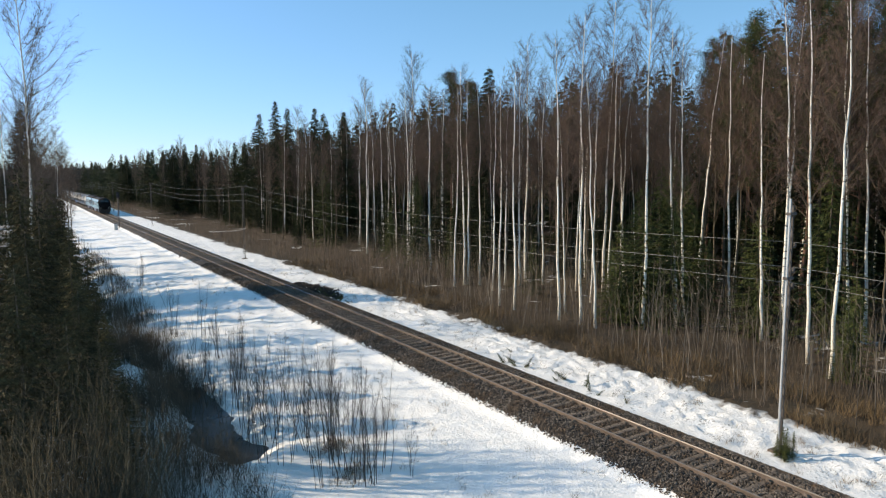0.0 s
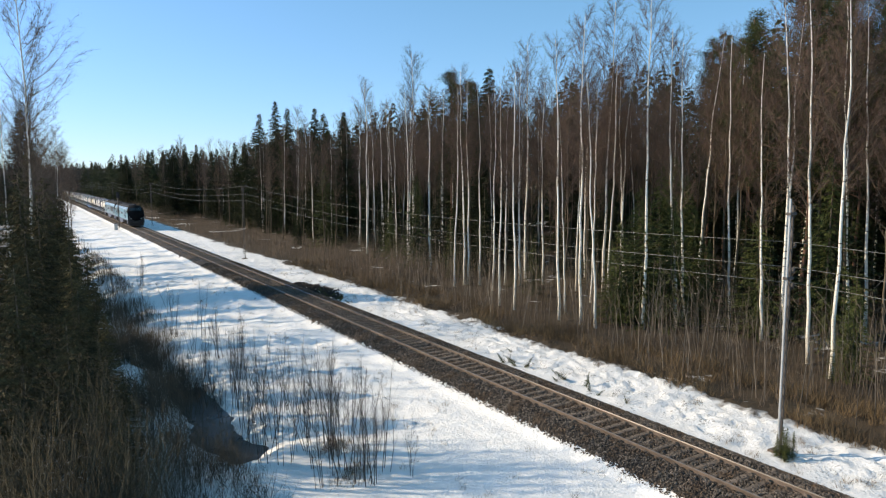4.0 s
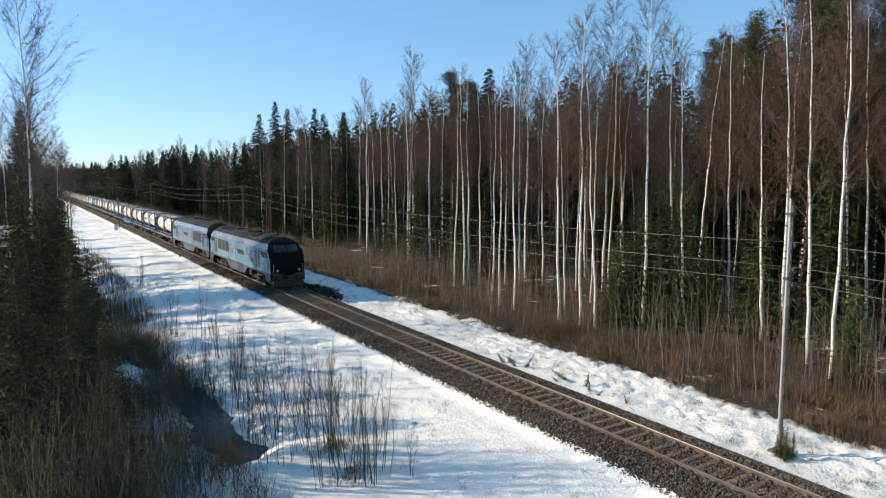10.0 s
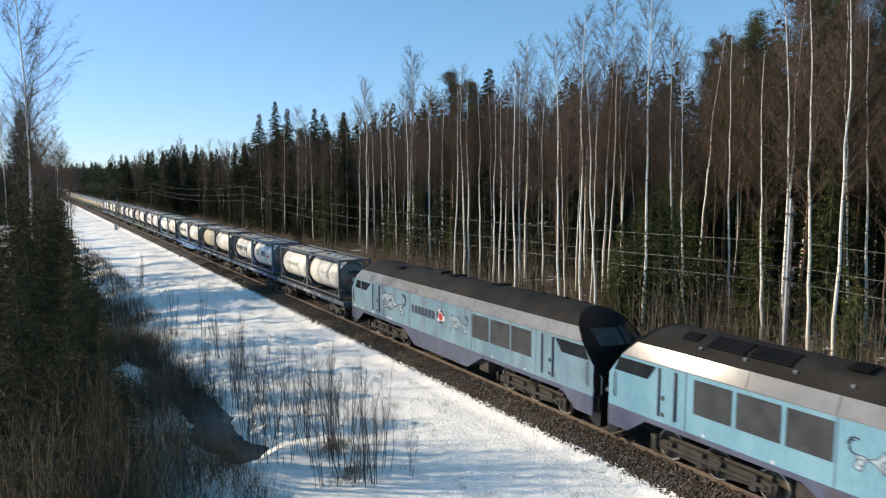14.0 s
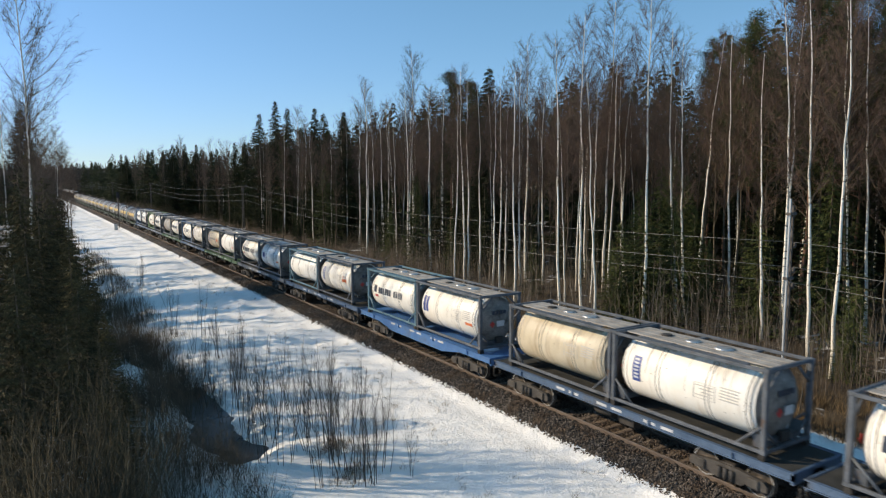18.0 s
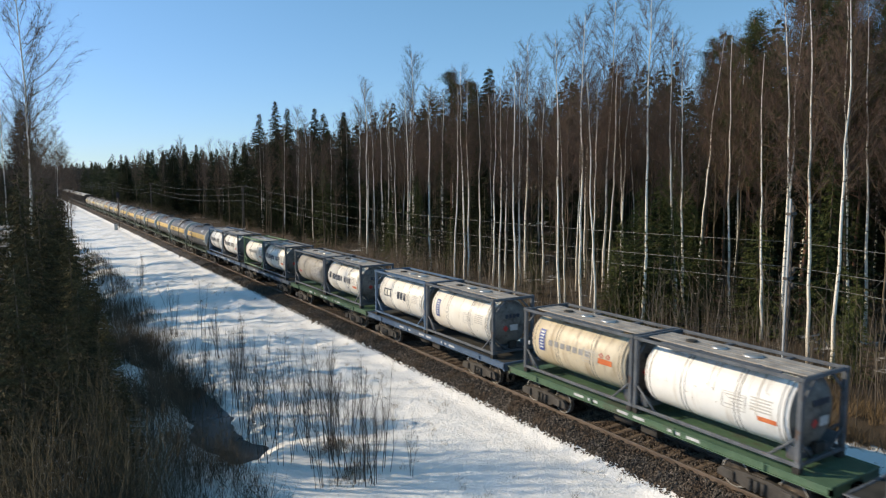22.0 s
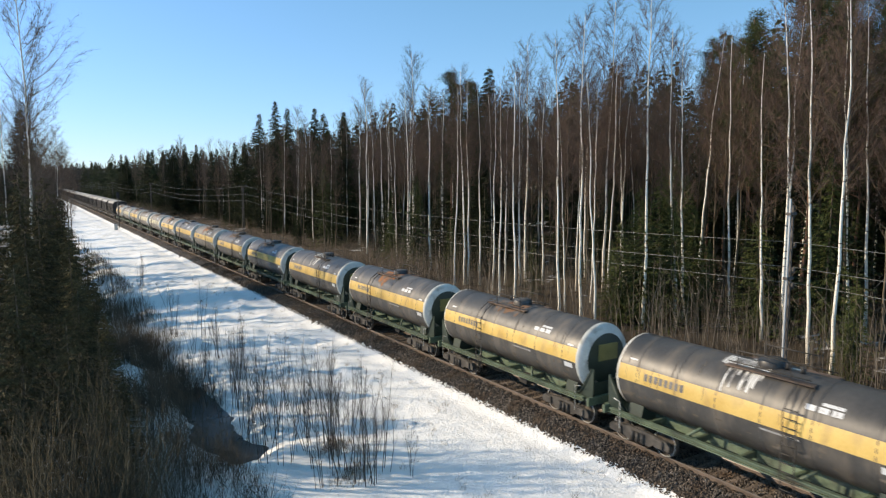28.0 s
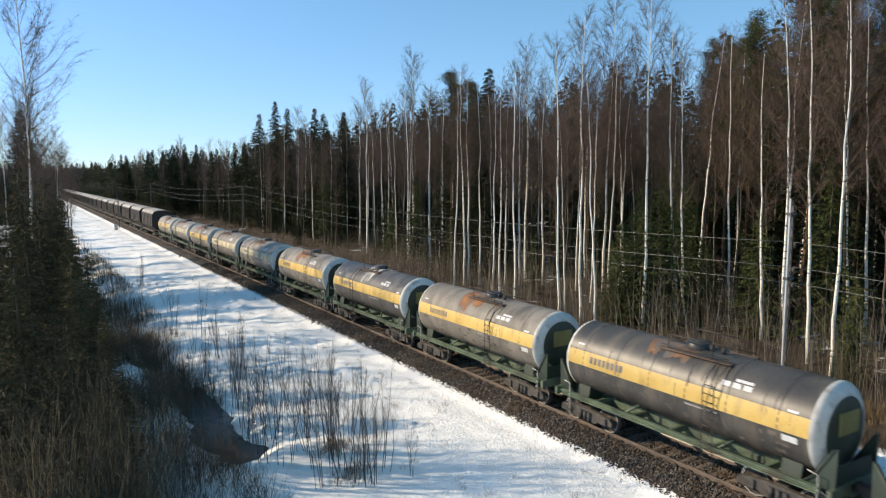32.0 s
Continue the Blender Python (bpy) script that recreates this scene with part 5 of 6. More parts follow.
    n0, n1 = (10.25, 7.75)
    for i in range(7):
        c = n0 + (n1 - n0) * (i + 0.5) / 7
        hw = 0.15 if i < 6 else 0.1
        bars.box(xx - 0.003, xx + 0.003, c - hw, c + hw, 2.36, 2.8)
        part("letter_bar", bars, M_NAVY, t)
        bars = Mesh()
    ring = Mesh()
    ring.lathe([(xx - 0.003, 0.0), (xx - 0.003, 0.38), (xx + 0.003, 0.38), (xx + 0.003, 0.0)], "x", 20, (0, 10.8, 2.62), False)
    part("round_sign", ring, M_PALE, t)
    for a0, a1 in ((15, 100), (130, 210), (235, 330)):
        arc = Mesh()
        ribbon(arc, [(10.8 + 0.31 * math.cos(radians(a)), 2.62 + 0.31 * math.sin(radians(a))) for a in range(a0, a1, 14)], 0.13, xx + 0.006 * s)
        part("sign_arc", arc, M_NAVY, t)
    red = Mesh()
    red.lathe([(xx, 0.0), (xx, 0.2), (xx + 0.008 * s, 0.2), (xx + 0.008 * s, 0.0)], "x", 14, (0, 10.8, 2.62), False)
    part("sign_centre", red, M_RED, t)
    beast(t, x + 0.004 * s, 4.2, 7.15, 1.75, 3.15)
    beast(t, x + 0.004 * s, 11.65, 13.25, 2.0, 3.0)
    marks = Mesh()
    for v, w, h in ((2.9, 0.25, 0.18), (4.9, 0.6, 0.1), (0.35, 0.2, 0.16), (1.4, 0.15, 0.1), (17.5, 0.1, 0.1), (15.2, 0.1, 0.1)):
        marks.box(x - 0.004, x + 0.013 * s if s > 0 else x + 0.004, v, v + w, 1.5, 1.5 + h)
    for z in (0.76, 1.0, 1.24):
        m = Mesh()
        m.box(min(x, x + 0.016 * s), max(x, x + 0.016 * s), 0.1, 0.38, z, z + 0.14, c=0.01)
        part("step_recess", m, M_BLACK, t, "black foot step recess")
    part("plates", marks, M_PALE, t, "small white plates")


NOSE = [(1.3, 0.12, 1.4, -0.2), (1.8, 0.0, 1.52, -0.38), (2.3, 0.0, 1.55, -0.38), (2.63, 0.02, 1.55, -0.33), (2.9, 0.2, 1.55, -0.24), (3.2, 0.43, 1.55, -0.2), (3.42, 0.6, 1.55, -0.06),
        (3.68, 0.84, 1.43, 0.15), (3.92, 1.06, 1.32, 0.4), (4.15, 1.28, 1.08, 0.75), (4.3, 1.45, 0.85, 1.05), (4.44, 1.6, 0.45, 1.4), (4.5, 1.68, 0.02, 1.67)]


def nose_at(z, x):
    """How far forward the cab front lies at height z and offset x."""
    for (z0, e0, w0, c0), (z1, e1, w1, c1) in zip(NOSE, NOSE[1:]):
        if z <= z1:
            f = (z - z0) / (z1 - z0)
            e, w, c = e0 + (e1 - e0) * f, w0 + (w1 - w0) * f, c0 + (c1 - c0) * f
            return c + (e - c) * min(1.0, abs(x) / w) ** 1.9
    return NOSE[-1][1]


def nose_mesh(mat):
    """Sloping rounded front, drawn for the end at v = 0."""
    m = Mesh()
    n = 14
    vs = []
    for z, e, w, c in NOSE:
        for i in range(n + 1):
            x = w * (-1 + 2 * i / n)
            vs.append((x, nose_at(z, x), z))
    m.add(vs, [(j * (n + 1) + i, j * (n + 1) + i + 1, (j + 1) * (n + 1) + i + 1, (j + 1) * (n + 1) + i) for j in range(len(NOSE) - 1) for i in range(n)], True)
    return m


def screen_mesh(s):
    m = Mesh()
    vs = []
    for z in (3.3, 3.45, 3.6, 3.75, 3.88):
        for i in range(6):
            x = s * (0.06 + 1.0 * i / 5)
            vs.append((x, nose_at(z, x) - 0.012, z + 0.006))
    m.add(vs, [(j * 6 + i, j * 6 + i + 1, j * 6 + i + 7, j * 6 + i + 6) for j in range(4) for i in range(5)], True)
    return m


def locomotive(label, flank):
    t = thing("diesel_locomotive", label, "locomotive", "locomotives of the train")
    for s in (-1, 1):
        loco_side(t, s, flank)
        cuts = [1.06, 2.9, 7.5, 10.9, 13.6, 16.2, 18.8, LOCO - 1.06]
        for a, b in zip(cuts, cuts[1:]):
            m = Mesh()
            la = 0.6 if a == cuts[0] else a + 0.012
            lb = LOCO - 0.6 if b == cuts[-1] else b - 0.012
            m.add([(1.55 * s, la, 3.425), (1.55 * s, lb, 3.425), (1.32 * s, b - 0.012, 3.92), (1.32 * s, a + 0.012, 3.92)], [(0, 1, 2, 3)])
            m.add([(1.49 * s, la, 3.425), (1.49 * s, lb, 3.425), (1.27 * s, b - 0.012, 3.9), (1.27 * s, a + 0.012, 3.9)], [(3, 2, 1, 0)])
            part("shoulder_panel", m, M_SILVER, t, "silver grey shoulder panel")
        gut = Mesh()
        gut.box(1.54 * s - 0.02, 1.54 * s + 0.02, 0.7, LOCO - 0.7, 3.4, 3.43)
        part("rain_strip", gut, M_SILVER, t)
    r = Mesh()
    sec = [(-1.32, 3.918, 1.06), (-0.85, 4.3, 1.45), (-0.45, 4.44, 1.6), (0, 4.5, 1.68), (0.45, 4.44, 1.6), (0.85, 4.3, 1.45), (1.32, 3.918, 1.06)]
    r.add([(x, v, z) for x, z, v in sec] + [(x, LOCO - v, z) for x, z, v in sec], [(i, i + 1, 8 + i, 7 + i) for i in range(6)], True)
    part("roof", r, M_ROOF, t, "sooty dark grey roof")
    for a, b, x0, x1 in ((5.9, 7.5, -0.95, -0.2), (2.05, 3.05, -0.95, -0.3), (15.2, 16.5, -1.0, -0.3), (16.65, 17.95, -1.0, -0.3), (18.4, 19.0, -0.9, -0.4), (9.6, 10.2, -0.5, 0.3), (13.3, 13.9, -0.6, 0.2), (4.6, 5.3, 0.2, 0.8)):
        v = Mesh()
        zc = 4.5 - 0.24 * ((x0 + x1) / 2 / 0.85) ** 2
        tilt = 20.0 if x0 < -0.6 else 0.0
        v.box(x0, x1, a, b, -0.02, 0.05, pose(0, 0, zc - (x0 + x1) / 2 * math.tan(radians(tilt)) * 0, 0, 0, 0) @ pose((x0 + x1) / 2, 0, 0, 0, -tilt, 0) @ pose(-(x0 + x1) / 2, 0, 0), c=0.01)
        part("roof_vent", v, M_NOSE, t, "black roof grille")
    for v in [2.6 + 1.55 * i for i in range(11)]:
        lug = Mesh()
        lug.tube([(-1.06, v, 4.1), (-1.09, v, 4.2)], 0.05, 7)
        part("lifting_lug", lug, M_SILVER, t)
    ex = Mesh()
    ex.box(-0.35, 0.35, 8.0, 8.9, 4.42, 4.62, c=0.04)
    part("exhaust", ex, M_ROOF, t, "sooty exhaust housing")
    body = Mesh()
    body.prism([(0.15, 1.25), (0.15, 2.5), (0.95, 3.4), (LOCO - 0.95, 3.4), (LOCO - 0.15, 2.5), (LOCO - 0.15, 1.25)], "x", -1.48, 1.48)
    part("body_core", body, M_UNDER, t)
    f = Mesh()
    f.prism([(-1.3, 0.62), (1.3, 0.62), (1.45, 0.9), (1.45, 1.27), (-1.45, 1.27), (-1.45, 0.9)], "y", 8.2, 13.1)
    part("fuel_tank", f, M_SKIRT, t, "navy fuel tank between the bogies")
    for end in (0, 1):
        turn = pose(0, LOCO * end, 0, 0, 0, 180 * end)
        for name, m, mat, lab in (("nose", nose_mesh(None), M_NOSE, "black sloping cab front"), ("windscreen", screen_mesh(-1), M_GLASS, "dark windscreen"), ("windscreen", screen_mesh(1), M_GLASS, "dark windscreen")):
            part(name, m, mat, t, lab).matrix_basis = turn
        b = Mesh()
        b.box(-1.4, 1.4, -0.18, 0.3, 0.95, 1.5, c=0.06)
        part("buffer_beam", b, M_BLACK, t, "black buffer beam").matrix_basis = turn
        b = Mesh()
        b.prism([(-0.1, 0.25), (-0.22, 0.3), (-0.22, 0.95), (0.3, 0.95), (0.3, 0.5)], "x", -1.35, 1.35)
        part("pilot", b, M_BLACK, t, "black snow plough").matrix_basis = turn
        for s in (-1, 1):
            h = Mesh()
            h.lathe([(-0.5, 0.0), (-0.5, 0.1), (-0.36, 0.12), (-0.3, 0.12)], "y", 12, (s * 0.95, 0.22, 1.72))
            part("headlight", h, M_CHROME, t, "round clear headlight").matrix_basis = turn
            h = Mesh()
            h.tube([(s * 0.88, -0.15, 1.05), (s * 0.88, -0.4, 1.05)], 0.09, 10)
            h.lathe([(-0.64, 0.0), (-0.7, 0.16), (-0.64, 0.23), (-0.6, 0.23), (-0.6, 0.0)], "y", 14, (s * 0.88, 0.22, 1.05))
            part("buffer", h, M_BLACK, t, "round black buffer").matrix_basis = turn
            w = Mesh()
            w.tube([(s * 0.35, nose_at(3.38, 0.35) - 0.02, 3.38), (s * 0.6, nose_at(3.72, 0.6) - 0.02, 3.72)], 0.012, 4)
            part("wiper", w, M_BLACK, t).matrix_basis = turn
            h = Mesh()
            h.tube([(s * 1.3, -0.1, 1.5), (s * 1.3, -0.2, 1.6), (s * 1.3, -0.2, 2.2), (s * 1.3, -0.04, 2.3)], 0.018, 5)
            part("grab_iron", h, M_CHROME, t).matrix_basis = turn
            h = Mesh()
            h.tube([(s * 0.4, -0.22, 0.95), (s * 0.42, -0.4, 0.6), (s * 0.45, -0.28, 0.5)], 0.03, 5)
            part("brake_hose", h, M_UNDER, t, "rubber brake hose").matrix_basis = turn
    coupler(t, -0.2, -1)
    coupler(t, LOCO + 0.2, 1)
    bogies(t, (4.1, LOCO - 4.1), LOCO_BOGIE, (-1.85, 0, 1.85), LOCO_WHEELSET, 0.525)
    for v in (6.6, 14.3):
        for s in (-1, 1):
            b = Mesh()
            b.box(s * 1.02 - 0.33, s * 1.02 + 0.33, v - 0.35, v + 0.35, 0.6, 1.25, c=0.03)
            part("battery_box", b, M_UNDER, t, "grimy equipment box")
    return t


# ---------- container wagons ----------
def flat_wagon(paint, belly):
    """40-foot flat wagon, local y from its front container post."""
    t = thing("flat_wagon", "%s four-axle flat wagon carrying two tank containers" % paint[0], "flat wagon", "flat wagons of the train")
    a, b = -0.95, 13.15
    mat = paint[1]
    for s in (-1, 1):
        m = Mesh()
        x0, x1 = (1.15, 1.27) if s > 0 else (-1.27, -1.15)
        if belly:
            out = [(a, 1.3), (b, 1.3), (b, 1.02), (b - 2.6, 1.02), (b - 4.3, 0.72), (a + 4.3, 0.72), (a + 2.6, 1.02), (a, 1.02)]
        else:
            out = [(a, 1.3), (b, 1.3), (b, 1.06), (a, 1.06)]
        m.prism(out[::-1], "x", x0, x1)
        sill = part("side_sill", m, mat, t, "%s side sill" % paint[0])
        fl = Mesh()
        fl.box(min(s * 1.26, s * 1.32), max(s * 1.26, s * 1.32), a, b, 1.27, 1.31)
        if not belly:
            fl.box(min(s * 1.26, s * 1.32), max(s * 1.26, s * 1.32), a, b, 1.05, 1.08)
        part("flange", fl, mat, sill)
        pm = Mesh()
        for i in range(9):
            v = 3.2 + 0.75 * i
            if i % 3 != 2:
                pm.box(min(s * 1.27, s * 1.276), max(s * 1.27, s * 1.276), v, v + 0.5, 1.13, 1.23)
        part("stencil_marks", pm, M_PALE, sill, "pale bars of stencilled lettering")
        for v in (1.0, 4.2, 8.0, 11.2):
            k = Mesh()
            k.box(min(s * 1.26, s * 1.34), max(s * 1.26, s * 1.34), v - 0.05, v + 0.05, 1.08, 1.34, c=0.01)
            part("stake_pocket", k, mat, sill)
    m = Mesh()
    m.box(-1.16, 1.16, a + 0.02, b - 0.02, 1.2, 1.29)
    part("deck", m, mat if belly or paint is W_GREEN else M_DECK, t, "%s steel deck" % (paint[0] if belly or paint is W_GREEN else "dark"))
    m = Mesh()
    m.box(-0.32, 0.32, a, b, 0.78, 1.2, c=0.03)
    part("centre_sill", m, M_UNDER, t)
    for v in (a, b - 0.1):
        m = Mesh()
        m.box(-1.27, 1.27, v, v + 0.1, 0.95, 1.32, c=0.02)
        part("headstock", m, mat, t)
    for v in (0.1, 5.95, 6.25, 12.05):
        for s in (-1, 1):
            m = Mesh()
            m.box(s * 1.1 - 0.12, s * 1.1 + 0.12, v - 0.1, v + 0.1, 1.29, 1.47, c=0.02)
            part("container_block", m, M_UNDER, t)
    m = Mesh()
    m.tube([(-0.7, 6.3, 0.75), (-0.7, 7.2, 0.75)], 0.19, 12)
    part("air_reservoir", m, M_UNDER, t, "grimy brake air reservoir")
    m = Mesh()
    m.box(-0.9, -0.5, 5.2, 5.9, 0.55, 0.95, c=0.04)
    part("brake_cylinder", m, M_UNDER, t)
    for v, s in ((a, -1), (b, 1)):
        m = Mesh()
        m.tube([(-1.2, v + s * 0.1, 0.5), (-1.2, v + s * 0.14, 0.95)], 0.018, 5)
        m.tube([(-0.85, v + s * 0.1, 0.5), (-0.85, v + s * 0.14, 0.95)], 0.018, 5)
        m.tube([(-1.2, v + s * 0.1, 0.52), (-0.85, v + s * 0.1, 0.52)], 0.018, 5)
        part("step", m, M_UNDER, t, "shunter's foot step")
    coupler(t, a, -1)
    coupler(t, b, 1)
    bogies(t, (1.25, 10.95))
    return t


def patch(m, y0, y1, a0, a1, r, centre, sides=8):
    """A curved piece of a lying cylinder's skin; angles from 180 (near flank) to 90 (top)."""
    m.lathe([(y1, r), (y0, r)], "y", sides, centre, True, (a0, a1))
    return m


CL, CW, CH = 6.058, 2.438, 2.591


def tank_container(frame_paint, skin, marks, cladding=False, braces=True):
    """20-foot tank container, local origin at the middle of its near lower end."""
    t = thing("tank_container", "%s tank container in a %s frame" % (skin[0], frame_paint[0]), "tank container", "tank containers of the train")
    fm = frame_paint[1]
    hw = CW / 2
    for x in (-hw, hw):
        s = 1 if x > 0 else -1
        for y in (0.08, CL - 0.08):
            m = Mesh()
            m.box(min(x, x - 0.15 * s), max(x, x - 0.15 * s), y - 0.08, y + 0.08, 0.12, CH - 0.12, c=0.02)
            post = part("corner_post", m, fm, t)
            for z in (0.0, CH - 0.118):
                c = Mesh()
                c.box(min(x + 0.004 * s, x - 0.162 * s), max(x + 0.004 * s, x - 0.162 * s), y - 0.09, y + 0.09, z, z + 0.118, c=0.015)
                part("corner_casting", c, fm, post)
        for z in (0.06, CH - 0.08):
            m = Mesh()
            m.box(min(x, x - 0.1 * s), max(x, x - 0.1 * s), 0.16, CL - 0.16, z - 0.05, z + 0.06, c=0.015)
            part("side_rail", m, fm, t)
        if braces:
            for y, d in ((0.12, 1), (CL - 0.12, -1)):
                m = Mesh()
                m.tube([(x - 0.07 * s, y, 0.85), (x - 0.07 * s, y + d * 0.85, 0.08)], 0.045, 5)
                part("corner_brace", m, fm, t)
    for y in (0.08, CL - 0.08):
        for z in (0.06, CH - 0.07):
            m = Mesh()
            m.box(-hw + 0.15, hw - 0.15, y - 0.06, y + 0.06, z - 0.06, z + 0.06, c=0.015)
            part("end_rail", m, fm, t)
        for s in (-1, 1):
            for z0, z1 in ((0.15, 0.75), (CH - 0.15, CH - 0.75)):
                m = Mesh()
                m.tube([(s * (hw - 0.75), y, z0), (s * (hw - 0.1), y, z1)], 0.045, 5)
                part("end_brace", m, fm, t)
    c = (0, 0, 1.31)
    R = 1.17
    m = Mesh()
    e0, e1 = 0.13, CL - 0.13
    if cladding:
        prof = [(e0 + 0.03, 0.0), (e0 + 0.03, R - 0.05), (e0 + 0.07, R), (e1 - 0.07, R), (e1 - 0.03, R - 0.05), (e1 - 0.03, 0.0)]
    else:
        prof = [(e0, 0.0), (e0 + 0.02, 0.35), (e0 + 0.08, 0.7), (e0 + 0.19, 0.96), (e0 + 0.3, 1.1), (e0 + 0.45, R), (e1 - 0.45, R), (e1 - 0.3, 1.1), (e1 - 0.19, 0.96), (e1 - 0.08, 0.7), (e1 - 0.02, 0.35), (e1, 0.0)]
    ends = ([0, 1], [4, 5]) if cladding else ([0, 1, 2, 3, 4], [7, 8, 9, 10, 11])
    k0, k1 = ends[0][-1], ends[1][0]
    m.lathe(prof[k0:k1 + 1][::-1], "y", 32, c)
    tank = part("tank", m, skin[1], t, "%s cylindrical tank" % skin[0])
    for half in ends:
        m = Mesh()
        m.lathe([prof[i] for i in half][::-1], "y", 32, c)
        dish = part("end_dish", m, M_DISH, t, "grimy dished end painted dark grey for shade")
        y = prof[half[2] if len(half) > 2 else half[0]][0]
        d = -1 if y < 3 else 1
        m = Mesh()
        for i in range(4):
            m.box(-0.42 + 0.22 * i, -0.26 + 0.22 * i, min(y + d * 0.08, y + d * 0.1), max(y + d * 0.08, y + d * 0.1), 1.6, 1.78)
        part("end_marks", m, M_NAVY, dish, "dark bars of lettering", kind="stuff")
    for v in (0.62, 2.05, CL - 2.05, CL - 0.62):
        m = Mesh()
        for w in (v - 0.075, v + 0.075):
            m.lathe([(w + 0.014, R + 0.001), (w + 0.011, R + 0.007), (w - 0.011, R + 0.007), (w - 0.014, R + 0.001)], "y", 32, c)
        part("band", m, M_BAND, tank, "dark strap edges round the tank")
    for y0, y1 in ((0.2, 0.5), (CL - 0.5, CL - 0.2)):
        m = Mesh()
        m.prism([(-1.0, 0.1), (1.0, 0.1), (1.1, 0.55), (0.75, 0.3), (-0.75, 0.3), (-1.1, 0.55)], "y", y0, y1)
        part("saddle", m, fm, t)
    m = Mesh()
    for x in (-0.62, -0.2, 0.22):
        m.box(x, x + 0.36, 0.1, CL - 0.1, CH - 0.1, CH - 0.055)
    part("walkway", m, M_GRATE, t, "weathered walkway grating")
    m = Mesh()
    m.box(-hw + 0.2, -0.66, 0.9, CL - 0.9, CH - 0.14, CH - 0.09)
    for v in (1.6, 3.7):
        m.box(-hw + 0.1, hw - 0.1, v, v + 0.14, CH - 0.14, CH - 0.08)
    part("top_bars", m, fm, t)
    for v, r in ((2.3, 0.3), (3.5, 0.24), (4.6, 0.2)):
        m = Mesh()
        m.lathe([(CH - 0.05, r), (CH - 0.01, r), (CH + 0.0, r - 0.05), (CH + 0.0, 0.0)], "z", 14, (0.0, v, 0))
        part("hatch", m, M_CHROME if r > 0.22 else M_UNDER, t, "round hatch cover")
    m = Mesh()
    for x in (0.62, 0.95):
        m.tube([(x, CL - 0.02, 0.2), (x, CL - 0.02, CH - 0.1)], 0.02, 5)
    for i in range(7):
        m.tube([(0.62, CL - 0.02, 0.35 + 0.32 * i), (0.95, CL - 0.02, 0.35 + 0.32 * i)], 0.015, 5)
    part("ladder", m, fm, t, "narrow steel ladder")
    m = Mesh()
    m.tube([(0, 0.12, 0.35), (0, 0.3, 0.35)], 0.12, 10)
    m.box(-0.2, 0.2, 0.06, 0.2, 0.18, 0.5, c=0.03)
    part("outlet_valve", m, M_UNDER, t, "bottom outlet valve")
    for y, d in ((0.05, -1), (CL - 0.05, 1)):
        m = Mesh()
        yy = y + d * 0.012
        m.prism([(-0.62, 1.15), (-0.46, 0.99), (-0.3, 1.15), (-0.46, 1.31)], "y", yy - 0.004, yy + 0.004)
        part("hazard_plate", m, M_RED, t, "red diamond hazard plate on the frame's end")
        m = Mesh()
        m.box(-0.2, 0.25, yy - 0.004, yy + 0.004, 1.02, 1.3)
        part("number_plate", m, M_PALE, t, "pale plate on the frame's end")
    drip = random.Random(len(marks) * 7 + len(skin[0]) + len(frame_paint[0]) * 3 + sum(map(len, marks)))
    mm = Mesh()
    for _ in range(16):
        v, a = drip.uniform(0.55, CL - 0.6), drip.uniform(106, 130)
        patch(mm, v, v + drip.uniform(0.006, 0.022), a, a + drip.uniform(12, 70), R + 0.0095, c, 5)
    for _ in range(26):
        v, a = drip.uniform(0.55, CL - 0.65), drip.uniform(150, 202)
        patch(mm, v, v + drip.uniform(0.02, 0.08), a, a + drip.uniform(0.6, 1.6), R + 0.0095, c, 2)
    part("grime", mm, M_GRIME, tank, "brown drips and specks of dirt", kind="stuff")
    mm = Mesh()
    v0, v1 = 1.75, 2.55
    for a in (166, 190):
        patch(mm, v0, v1, a, a + 0.8, R + 0.012, c, 2)
    for v in (v0, v1 - 0.025):
        patch(mm, v, v + 0.025, 166, 190.8, R + 0.012, c, 5)
    for i in range(4):
        patch(mm, v0 + 0.08, v1 - 0.1 - 0.12 * (i % 3), 169 + 5 * i, 170.6 + 5 * i, R + 0.012, c, 2)
    part("data_panel", mm, M_FAINT, tank, "grey outlined panel of small print")
    for kind in marks:
        mm = Mesh()
        if kind == "letters":
            for i in range(11):
                v = 4.62 - 0.275 * i
                if i != 6:
                    patch(mm, v - (0.225, 0.2, 0.17)[i % 3], v, 167, 185, R + 0.011, c, 4)
                    part("letter_bar", mm, M_NAVY, tank)
                    mm = Mesh()
            patch(mm, 4.85, 5.2, 163, 184, R + 0.011, c, 3)
            part("sign", mm, M_NAVY, tank)
        elif kind == "faded":
            for i in range(7):
                v = 4.5 - 0.35 * i
                patch(mm, v - 0.24, v, 170, 181, R + 0.011, c, 3)
                part("letter_bar", mm, M_GREYMARK, tank)
                mm = Mesh()
        elif kind == "sign":
            for v, w in ((4.9, 0.08), (4.55, 0.08), (4.15, 0.08), (3.3, 0.3), (2.92, 0.26), (2.55, 0.26)):
                patch(mm, v - w, v, 164, 184, R + 0.011, c, 4)
            patch(mm, 4.1, 4.9, 182, 185, R + 0.012, c, 2)
            patch(mm, 4.1, 4.9, 163, 166, R + 0.012, c, 2)
            part("lettering", mm, M_NAVY, tank, "dark blue bars of lettering")
        elif kind == "bluepanel":
            patch(mm, 4.85, 5.05, 152, 192, R + 0.011, c, 6)
            patch(mm, 5.13, 5.33, 152, 192, R + 0.011, c, 6)
